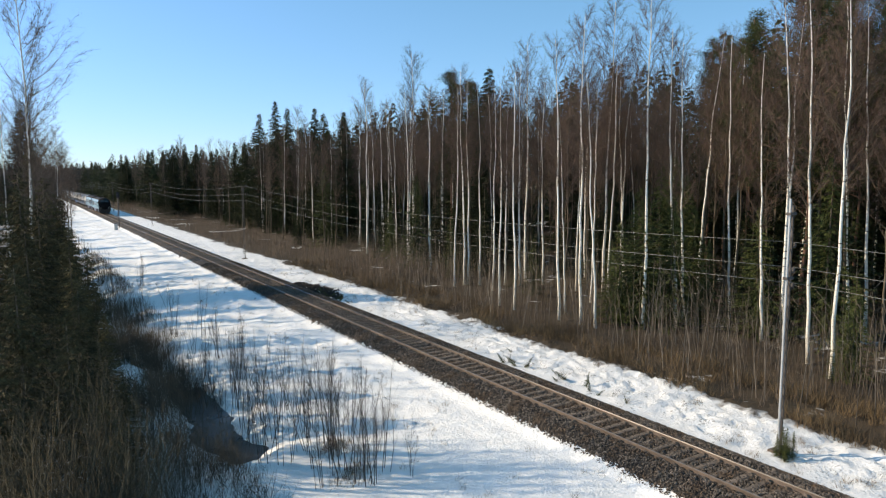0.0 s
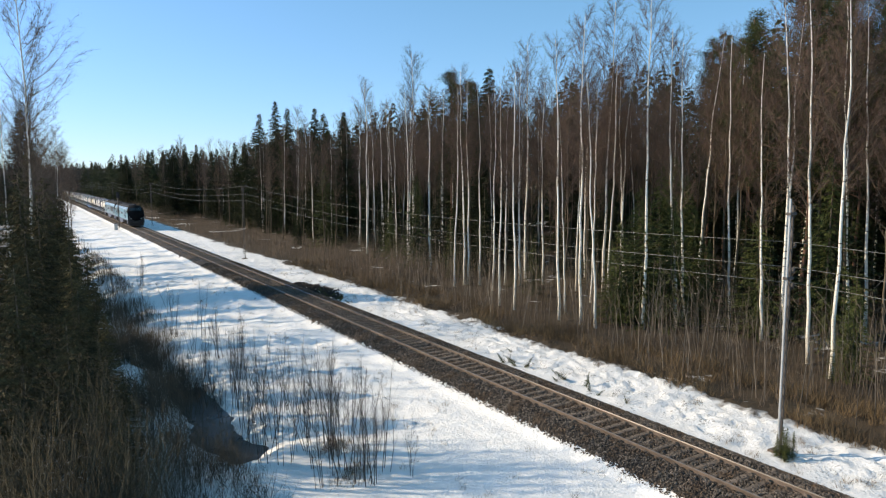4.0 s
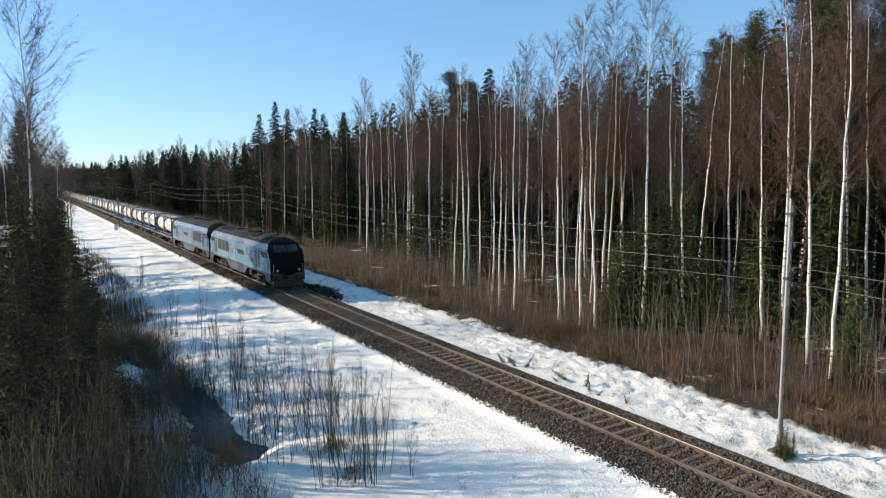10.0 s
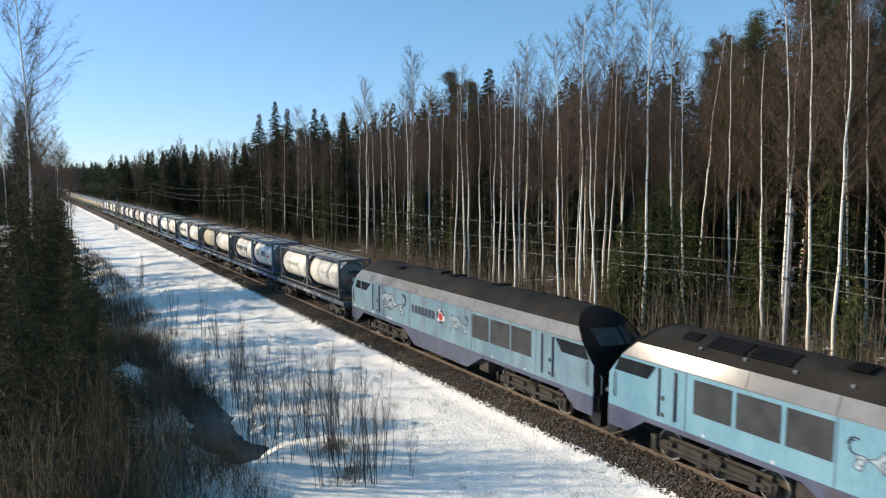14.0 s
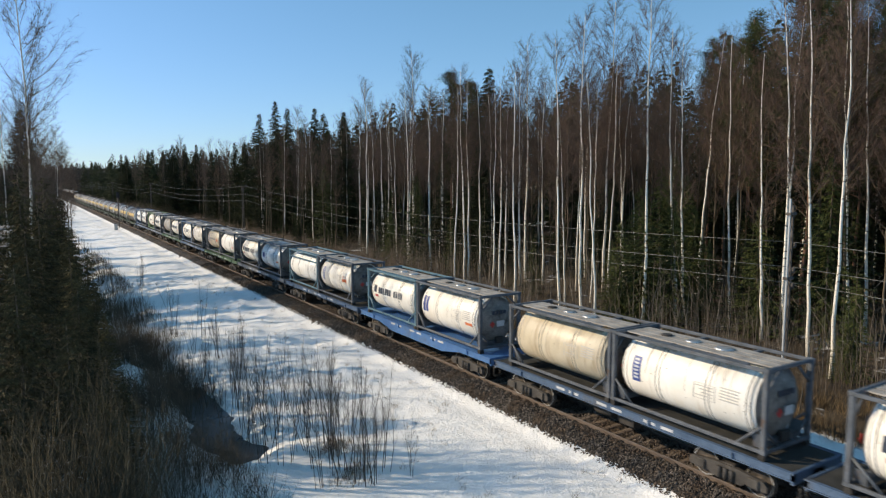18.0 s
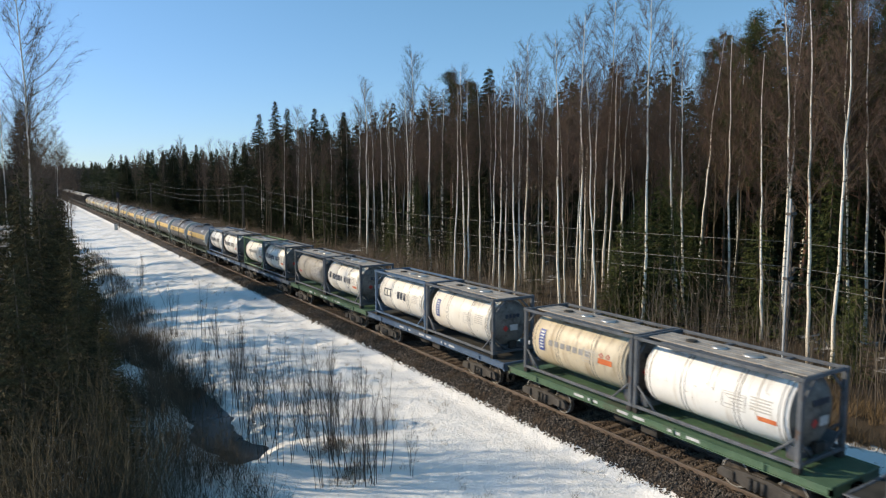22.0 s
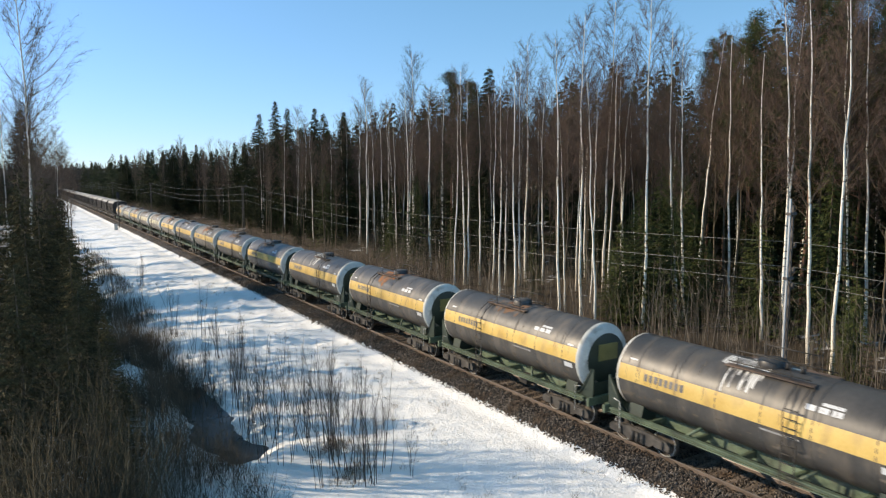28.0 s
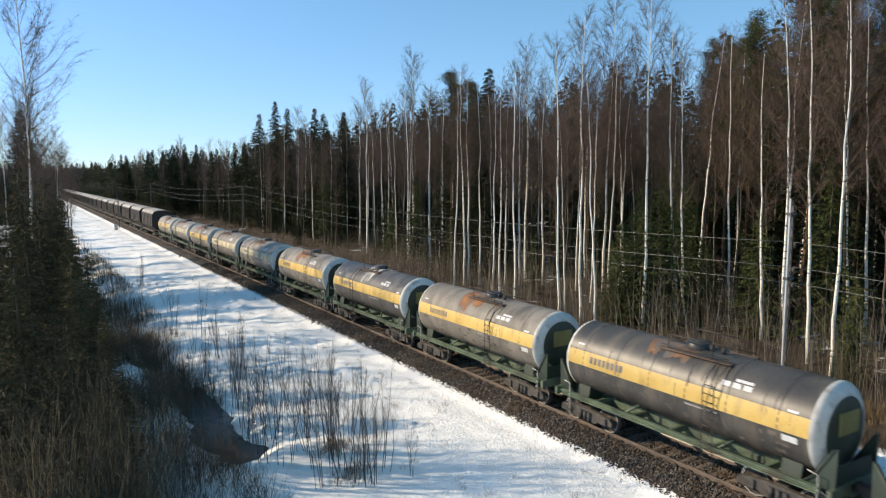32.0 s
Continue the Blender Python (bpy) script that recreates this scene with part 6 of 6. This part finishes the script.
            part("sign_panel", mm, M_BLUEMARK, tank, "blue upright sign panels")
        elif kind == "bluestripe":
            patch(mm, 4.75, 5.1, 152, 196, R + 0.011, c, 6)
            part("sign_panel", mm, M_BLUEMARK, tank, "blue upright sign panel")
            mm = Mesh()
            for i in range(6):
                patch(mm, 4.82, 5.03, 156 + 6.2 * i, 159.5 + 6.2 * i, R + 0.015, c, 2)
            part("lettering", mm, M_PALE, tank, "white bars of lettering")
        elif kind == "bluesquare":
            patch(mm, 4.45, 4.95, 166, 188, R + 0.011, c, 4)
            part("sign_panel", mm, M_BLUEMARK, tank, "blue square sign panel")
        elif kind == "redlow":
            patch(mm, 0.75, 1.35, 189, 196, R + 0.011, c, 3)
            part("warning_sign", mm, M_ORANGE, tank, "orange red warning bars")
        elif kind == "orange":
            patch(mm, 1.0, 1.7, 176, 186, R + 0.011, c, 3)
            part("warning_sign", mm, M_ORANGE, tank, "orange red sign panel")
            for v in (1.2, 1.55):
                mm = Mesh()
                pts = []
                for a, b in ((0, 5), (0.12, 0), (0, -5), (-0.12, 0)):
                    for q in (1.0, 0.6):
                        w = radians(170.5 + b * q)
                        pts.append((c[0] + (R + 0.012) * math.cos(w), v + a * q, c[2] + (R + 0.012) * math.sin(w)))
                mm.add(pts, [(0, 1, 3, 2), (2, 3, 5, 4), (4, 5, 7, 6), (6, 7, 1, 0)])
                part("hazard_diamond", mm, M_RED, tank, "red diamond outline")
        elif kind == "redback":
            patch(mm, 4.7, 5.1, 190, 197, R + 0.011, c, 3)
            part("warning_sign", mm, M_RED, tank, "red warning bars")
        elif kind == "small":
            for i in range(5):
                patch(mm, 0.9 + 0.05 * (i % 2), 1.6, 163 + 4.5 * i, 165 + 4.5 * i, R + 0.011, c, 2)
            part("small_print", mm, M_FAINT, tank, "grey bars of small print")
        elif kind == "lowpatch":
            patch(mm, 1.0, 2.6, 172, 200, R + 0.011, c, 5)
            part("repaint", mm, M_GREYMARK, tank, "dark repainted patch")
    if cladding:
        m = Mesh()
        for x in (-1.17, 1.17):
            m.box(x - 0.02, x + 0.02, 0.16, CL - 0.16, 1.95, 2.03)
        part("rubbing_rail", m, fm, t)
    return t


# ---------- tank wagons ----------
TANK_R, TANK_Z = 1.36, 2.53


def rail_tank(rust, spill, label, skin=M_OIL, band=M_YELLOW):
    """Bogie tank wagon; local y from the front rim of its shell."""
    t = thing("tank_wagon", label, "tank wagon", "tank wagons of the train")
    c = (0, 0, TANK_Z)
    L0, L1 = 0.1, 9.7

    def both(m, y0, y1, a0, a1, r, k=3):
        """The same mark on both flanks, as seen after turning the wagon round."""
        patch(m, y0, y1, a0, a1, r, c, k)
        m.lathe([(L1 - y0, r), (L1 - y1, r)], "y", k, c, True, (180 - a1, 180 - a0))

    m = Mesh()
    m.lathe([(L1, TANK_R), (L0, TANK_R)], "y", 40, c)
    shell = part("shell", m, skin, t, "%s welded tank shell" % ("dark grey" if skin is M_OIL else "dusty glare-lightened brown"))
    m = Mesh()
    patch(m, L0 + 0.05, L1 - 0.05, 159.5, 183, TANK_R + 0.006, c, 6)
    part("colour_band", m, band, shell, "%s band along the tank" % ("yellow" if band is M_YELLOW else "faded cream"))
    m = Mesh()
    patch(m, L0 + 0.05, L1 - 0.05, -3, 20.5, TANK_R + 0.006, c, 6)
    part("colour_band", m, band, shell, "%s band along the tank" % ("yellow" if band is M_YELLOW else "faded cream"))
    for v in (0.95, 2.6, 4.1, 5.6, 7.1, 8.75):
        m = Mesh()
        m.lathe([(v + 0.02, TANK_R + 0.001), (v + 0.015, TANK_R + 0.009), (v - 0.015, TANK_R + 0.009), (v - 0.02, TANK_R + 0.001)], "y", 40, c)
        part("weld_ring", m, skin, shell)
    for e, d in ((L0, 1), (L1, -1)):
        m = Mesh()
        prof = [(e + d * 0.05, TANK_R + 0.007), (e - d * 0.02, TANK_R + 0.003), (e - d * 0.09, TANK_R - 0.04), (e - d * 0.16, TANK_R - 0.14), (e - d * 0.21, TANK_R - 0.27), (e - d * 0.24, TANK_R - 0.37)]
        m.lathe(prof if d < 0 else prof[::-1], "y", 40, c)
        part("rim", m, M_RIM, t, "pale painted rim of the tank's end")
        m = Mesh()
        prof = [(e - d * 0.24, TANK_R - 0.37), (e - d * 0.3, 0.65), (e - d * 0.33, 0.3), (e - d * 0.34, 0.0)]
        m.lathe(prof if d < 0 else prof[::-1], "y", 32, c)
        dish = part("end_dish", m, M_ENDGREEN, t, "dark green dished end")
        m = Mesh()
        y0 = e - d * 0.31
        m.box(-0.5, 0.5, min(y0, y0 - d * 0.05), max(y0, y0 - d * 0.05), TANK_Z - 0.05, TANK_Z + 0.6)
        part("end_panel", m, M_ENDPANEL, dish, "dull yellow panel on the tank's end")
    g = random.Random(rust * 5 + spill * 3 + len(label))
    m = Mesh()
    for _ in range(34):
        v, a = g.uniform(0.2, L1 - 0.3), g.uniform(183, 212)
        both(m, v, v + g.uniform(0.03, 0.3), a, a + g.uniform(1, 7), TANK_R + 0.005, 2)
    for _ in range(16):
        v, a = g.uniform(0.3, L1 - 0.4), g.uniform(120, 166)
        both(m, v, v + g.uniform(0.008, 0.03), a, a + g.uniform(8, 30), TANK_R + 0.0085, 4)
    part("dirt", m, M_DIRT, shell, "dried brown dirt splashes", kind="stuff")
    # markings as plain bars
    def mark(name, mat, y0, y1, a0, a1, r):
        for k in (0, 1):
            m = Mesh()
            if k:
                m.lathe([(L1 - y0, r), (L1 - y1, r)], "y", 2, c, True, (180 - a1, 180 - a0))
            else:
                patch(m, y0, y1, a0, a1, r, c, 2)
            part(name, m, mat, shell)

    for i in range(8):
        mark("number_bar", M_BAND, 8.25 - 0.21 * i, 8.39 - 0.21 * i, 165.5, 176, TANK_R + 0.011)
    for i in range(3):
        mark("letter_bar", M_PALE, 1.9 + 0.36 * i, 2.18 + 0.36 * i, 142, 149, TANK_R + 0.008)
    mark("letter_bar", M_PALE, 1.9, 2.5, 136, 140, TANK_R + 0.008)
    for y0, y1, a0, a1 in ((0.4, 0.72, 155, 158), (0.35, 0.8, 186, 194), (8.85, 9.2, 148, 150.5), (2.9, 4.1, 187, 189.5)):
        mark("placard", M_PALE if y0 != 2.9 else M_GREYMARK, y0, y1, a0, a1, TANK_R + 0.008)
    if rust:
        m = Mesh()
        g = random.Random(rust)
        low = [128 + g.uniform(-8, 12) + (18 if rust > 3 and 6 < i < 13 else 0) for i in range(15)]
        low[0], low[-1] = 100, 102
        for turned in (False, True):
            vs = []
            for i in range(57):
                f = i / 4
                k = min(13, int(f))
                s = (f - k) ** 2 * (3 - 2 * (f - k))
                a1 = low[k] + (low[k + 1] - low[k]) * s + g.uniform(-1.5, 1.5)
                for j in range(7):
                    w = radians(96 + (a1 - 96) * j / 6)
                    v = 4.3 + 2.0 * i / 56
                    p = ((TANK_R + 0.004) * math.cos(w), v, TANK_Z + (TANK_R + 0.004) * math.sin(w))
                    vs.append((-p[0], L1 - p[1], p[2]) if turned else p)
            m.add(vs, [(i * 7 + j, i * 7 + j + 1, i * 7 + j + 8, i * 7 + j + 7) for i in range(56) for j in range(6)], True)
        part("rust_stain", m, M_RUST if rust > 3 else M_OLDRUST, shell, "orange rust below the hatch")
    if spill:
        m = Mesh()
        g = random.Random(spill)
        for i in range(13):
            v = 4.4 + 0.12 * i
            both(m, v, v + g.uniform(0.04, 0.11), 92, 112 + g.uniform(0, 75) * (1 - abs(i - 6) / 9), TANK_R + 0.009, 7)
        part("spill_streaks", m, M_SPILL, shell, "white dried streaks below the hatch")
    # hatch, walkway and rails on top
    zt = TANK_Z + TANK_R
    m = Mesh()
    m.lathe([(zt - 0.06, 0.42), (zt + 0.16, 0.42), (zt + 0.2, 0.38), (zt + 0.22, 0.0)], "z", 18, (0, 5.1, 0))
    part("hatch", m, M_OIL, t, "round filling hatch")
    for x in (-0.78, 0.48):
        m = Mesh()
        m.box(x, x + 0.3, 4.0, 6.8, zt - 0.15, zt - 0.1)
        part("walkway", m, M_WALK, t, "rusty brown walkway")
    for v in (4.1, 4.9, 5.9, 6.7):
        m = Mesh()
        m.box(-0.72, 0.72, v - 0.03, v + 0.03, zt - 0.18, zt - 0.104)
        part("walkway_bearer", m, M_WALK, t)
    for x in (-0.72, 0.72):
        m = Mesh()
        for v in (4.4, 6.1):
            m.tube([(x, v, zt - 0.12), (x, v, zt + 0.42)], 0.02, 5)
        m.tube([(x, 4.4, zt + 0.4), (x, 6.1, zt + 0.4)], 0.02, 5)
        m.tube([(x, 4.1, zt + 0.02), (x, 6.7, zt + 0.02)], 0.022, 5)
        part("guard_rail", m, M_UNDER, t)
    for v in (5.65, 6.1):
        m = Mesh()
        m.tube([(0.1, v, zt - 0.02), (0.1, v, zt + 0.2)], 0.06, 8)
        part("valve", m, M_UNDER, t, "top valve")
    for s in (-1, 1):
        m = Mesh()
        x = s * (TANK_R + 0.1)
        for v in (6.35, 6.75):
            m.tube([(x * 0.9, v, 0.5), (x, v, 1.2), (x, v, 3.05), (x * 0.82, v, TANK_Z + 0.95), (x * 0.5, v, zt - 0.1)], 0.02, 5)
        for i in range(11):
            z = 0.56 + 0.26 * i
            f = 1 if z < 3.05 else 0.97
            m.tube([(x * f, 6.35, z), (x * f, 6.75, z)], 0.016, 5)
        part("ladder", m, M_UNDER, t, "dark side ladder")
        # frame
        m = Mesh()
        m.prism([(s * 1.2, 1.03), (s * 1.36, 1.03), (s * 1.36, 1.07), (s * 1.28, 1.07), (s * 1.28, 1.17), (s * 1.36, 1.17), (s * 1.36, 1.21), (s * 1.2, 1.21)][::s], "y", -0.25, 10.0)
        part("side_beam", m, M_WGREEN, t, "green side beam")
        for e in (-0.3, 9.45):
            m = Mesh()
            m.tube([(s * 1.3, e + 0.5, 0.55), (s * 1.3, e + 0.5, 1.55), (s * 1.3, e + 0.2, 1.6)], 0.02, 5)
            part("hand_rail", m, M_RIM, t)
    m = Mesh()
    m.box(-0.3, 0.3, -0.6, 10.35, 0.8, 1.2, c=0.03)
    part("centre_sill", m, M_WGREEN, t)
    for v in (1.4, 3.2, 4.85, 6.5, 8.3):
        m = Mesh()
        m.box(-1.2, 1.2, v - 0.06, v + 0.06, 0.95, 1.15)
        part("cross_member", m, M_WGREEN, t)
    for v in (2.9, 6.7):
        for s in (-1, 1):
            m = Mesh()
            m.tube([(s * 1.25, v, 1.1), (s * 0.8, v + 0.5, 1.55)], 0.05, 6)
            part("strut", m, M_WGREEN, t)
    for e, d in ((-0.1, 1), (9.85, -1)):
        # curved end saddle that cups the tank
        m = Mesh()
        out = []
        for i in range(9):
            a = radians(225 + 90 * i / 8)
            out.append((1.38 * math.cos(a), TANK_Z + 1.38 * math.sin(a)))
        out += [(1.1, 1.0), (-1.1, 1.0)]
        m.prism(out, "y", min(e + d * 0.5, e + d * 1.1), max(e + d * 0.5, e + d * 1.1))
        part("saddle", m, M_ENDGREEN, t, "dark green tank saddle")
        m = Mesh()
        for s in (-1, 1):
            pr = [(e - d * 0.45, 1.1), (e + d * 0.45, 1.1), (e + d * 0.2, 1.32), (e - d * 0.38, 2.3), (e - d * 0.48, 2.34), (e - d * 0.46, 1.5)]
            m.prism(pr[::-d], "x", s * 1.05 - 0.05, s * 1.05 + 0.05)
            m.tube([(s * 1.12, e + d * 0.42, 1.15), (s * 1.12, e + d * 0.16, 1.36), (s * 1.12, e - d * 0.4, 2.32)], 0.035, 5)
        pr = [(e - d * 0.4, 1.2), (e - d * 0.36, 1.2), (e - d * 0.36, 1.75), (e - d * 0.4, 1.75)]
        m.prism(pr[::-d], "x", -0.95, 0.95)
        part("end_stop", m, M_ENDGREEN, t, "dark green end bracket")
        m = Mesh()
        m.box(-1.36, 1.36, min(e - d * 0.5, e - d * 0.38), max(e - d * 0.5, e - d * 0.38), 0.92, 1.24, c=0.02)
        part("headstock", m, M_WGREEN, t)
        coupler(t, e - d * 0.45, -d)
    m = Mesh()
    m.tube([(-0.75, 5.4, 0.8), (-0.75, 6.3, 0.8)], 0.18, 10)
    part("air_reservoir", m, M_UNDER, t, "grimy brake air reservoir")
    m = Mesh()
    m.box(-0.95, -0.55, 3.6, 4.1, 0.6, 1.0, c=0.03)
    part("brake_cylinder", m, M_UNDER, t)
    bogies(t, (0.95, 8.8))
    return t


def hopper():
    """Covered hopper wagon seen only from afar."""
    t = thing("hopper_wagon", "dark brown covered hopper wagon with a roof painted sunlit", "hopper wagon", "hopper wagons of the train")
    m = Mesh()
    m.prism([(-1.5, 1.9), (-1.5, 3.9), (-1.2, 4.35), (1.2, 4.35), (1.5, 3.9), (1.5, 1.9), (0.6, 1.1), (-0.6, 1.1)][::-1], "y", 0.3, 11.7)
    part("body", m, M_HOPPER, t)
    m = Mesh()
    m.prism([(-1.42, 4.02), (-1.2, 4.37), (-0.6, 4.55), (0.6, 4.55), (1.2, 4.37), (1.42, 4.02), (1.2, 4.32), (0.6, 4.5), (-0.6, 4.5), (-1.2, 4.32)], "y", 0.2, 11.8)
    part("roof", m, M_HOPROOF, t, "roof painted pale as if sunlit")
    rib = Mesh()
    for s in (-1, 1):
        rib.box(min(s * 1.5, s * 1.58), max(s * 1.5, s * 1.58), -0.05, 0.05, 1.85, 3.9)
    rm = rib.data("rib", M_HOPPER)
    for i in range(8):
        part("rib", rm, None, t).location = (0, 0.5 + i * 1.57, 0)
    m = Mesh()
    m.box(-1.4, 1.4, -0.2, 12.2, 1.0, 1.25)
    part("frame", m, M_UNDER, t)
    coupler(t, -0.2, -1)
    coupler(t, 12.2, 1)
    bogies(t, (1.6, 10.4))
    return t


# ---------- making up the train ----------
def nose_y(t):
    """Where the train's front stands on the line."""
    s = 15.25 * (t - 12.0)
    if t > 12.0:
        s -= 0.035 * (t - 12.0) ** 2
    return 26.0 - s


MOVERS = []


def couple(ob, u, z=0.0, turned=False):
    MOVERS.append((ob, u, z, turned))


couple(locomotive("light blue diesel locomotive with black sloping cab ends leading the train", M_SKYBLUE), -0.4)
second = locomotive("light blue diesel locomotive coupled cab to cab behind the first", M_DULLBLUE)
couple(second, 21.95 + LOCO, 0.0, True)

CREAM, WHITE, TAN, GREYT = ("cream", M_CREAM), ("white", M_WHITE), ("yellowed", M_TAN), ("dirty grey", M_GREYTANK)
F_GREY, F_BLUE, F_GREEN, F_TEAL = ("grey steel", M_FRAME_GREY), ("blue", M_FRAME_BLUE), ("green", M_FRAME_GREEN), ("teal", M_FRAME_TEAL)
W_BLUE, W_DARK, W_GREEN, W_STEEL = ("bright blue", M_FLAT_BLUE), ("dark slate", M_FLAT_DARK), ("dull green", M_FLAT_GREEN), ("steel blue", M_FLAT_STEEL)
CONSIST = [
    # wagon paint, fish belly, front container, rear container
    (W_DARK, False, (F_GREY, CREAM, ("small",)), (F_GREY, CREAM, ("faded",))),
    (W_STEEL, False, (F_BLUE, WHITE, ("sign", "orange")), (F_GREY, CREAM, ("letters", "redback"))),
    (W_STEEL, False, (F_GREY, CREAM, ("bluestripe", "small")), (F_GREY, TAN, ("small",))),
    (W_BLUE, True, (F_GREY, CREAM, ("bluepanel", "small", "redlow")), (F_TEAL, CREAM, ("letters", "redback"))),
    (W_STEEL, False, (F_GREY, CREAM, ("bluestripe", "orange")), (F_TEAL, WHITE, ("small",), True)),
    (W_DARK, False, (F_GREY, WHITE, ("bluesquare", "small", "redlow")), (F_GREY, CREAM, ("letters", "redback"))),
    (W_GREEN, False, (F_GREY, WHITE, ("small", "redlow")), (F_GREY, TAN, ("bluestripe", "faded", "orange"))),
    (W_STEEL, False, (F_GREY, CREAM, ("bluestripe", "small")), (F_BLUE, CREAM, ("sign", "small"))),
    (W_GREEN, False, (F_GREY, CREAM, ("letters", "small", "redlow")), (F_GREY, GREYT, ("redback", "lowpatch", "small"))),
    (W_DARK, False, (F_GREY, CREAM, ("letters", "small", "redlow")), (F_GREEN, CREAM, ("faded", "redlow", "small"))),
    (W_STEEL, False, (F_GREY, WHITE, ("letters", "small", "redlow")), (F_BLUE, WHITE, ("letters",)))]
for k, (paint, belly, front, rear) in enumerate(CONSIST):
    u = 46.4 + 14.4 * k + (0.12 if 4 <= k <= 7 else 0.0)
    couple(flat_wagon(paint, belly), u)
    couple(tank_container(*front), u, 1.475)
    couple(tank_container(*rear), u + 6.12, 1.475)

plain = "dark grey tank wagon with a yellow band"
KINDS = {0: rail_tank(0, 0, plain), 1: rail_tank(1, 0, plain + ", rust stained"), 2: rail_tank(4, 0, plain + ", bright orange rust"), 3: rail_tank(0, 5, plain + ", streaked with white residue"),
         4: rail_tank(5, 0, "dusty brown tank wagon with a yellow band, rust stained", M_DUSTGLARE), 5: rail_tank(1, 0, "dusty brown tank wagon with a faded cream band", M_DUSTGLARE, M_FADED)}
# (kind, turned round)
ORDER = [(0, False), (3, True), (1, False), (2, False), (3, True), (1, False), (1, True), (4, True), (3, False), (4, True), (5, False), (5, False), (4, True), (5, False), (4, True)]
used = set()
for k, (kind, turned) in enumerate(ORDER):
    ob = KINDS[kind] if kind not in used else copy_thing(KINDS[kind], Matrix())
    used.add(kind)
    couple(ob, 204.2 + 11.715 * k + (9.8 if turned else 0.0), 0.0, turned)
first_hopper = hopper()
for k in range(22):
    couple(first_hopper if k == 0 else copy_thing(first_hopper, Matrix()), 382.2 + 14.0 * k)


def time_at(y):
    """When the train's front passes y; y falls as time goes on."""
    lo, hi = 0.0, 32.0
    for _ in range(40):
        mid = (lo + hi) / 2
        lo, hi = (mid, hi) if nose_y(mid) > y else (lo, mid)
    return lo


def roll(wheel, u, way):
    """Wheels turn as far as they roll along the near stretch of the line."""
    r, a = wheel.location.z, wheel.location.y
    t0, t1 = time_at(46 - u), time_at(2 - u)
    if t1 - t0 < 0.1:
        return
    rows = [(0.0, pose(0, a, r))] if t0 > 0.05 else []
    n = int((t1 - t0) / 0.0333) + 1
    for i in range(n + 1):
        t = t0 + (t1 - t0) * i / n
        rows.append((t, pose(0, a, r, way * math.degrees((nose_y(t0) - nose_y(t)) / r))))
    if t1 < 31.95:
        rows.append((32.0, rows[-1][1]))
    walk(wheel, rows)


def motions():
    """The train rolls along the line, slowing a little after its front has passed."""
    for ob, u, z, turned in MOVERS:
        walk(ob, [(t, pose(0, u + nose_y(t), z, 0, 0, 180 if turned else 0)) for t in (0, 4, 8, 12, 14, 16, 18, 20, 22, 24, 26, 28, 30, 32)])
        way = -1 if turned else 1
        for bogie in [c for c in ob.children if c.name.startswith("bogie")]:
            for wheel in bogie.children:
                roll(wheel, u + way * (bogie.location.y + wheel.location.y), way)


motions()
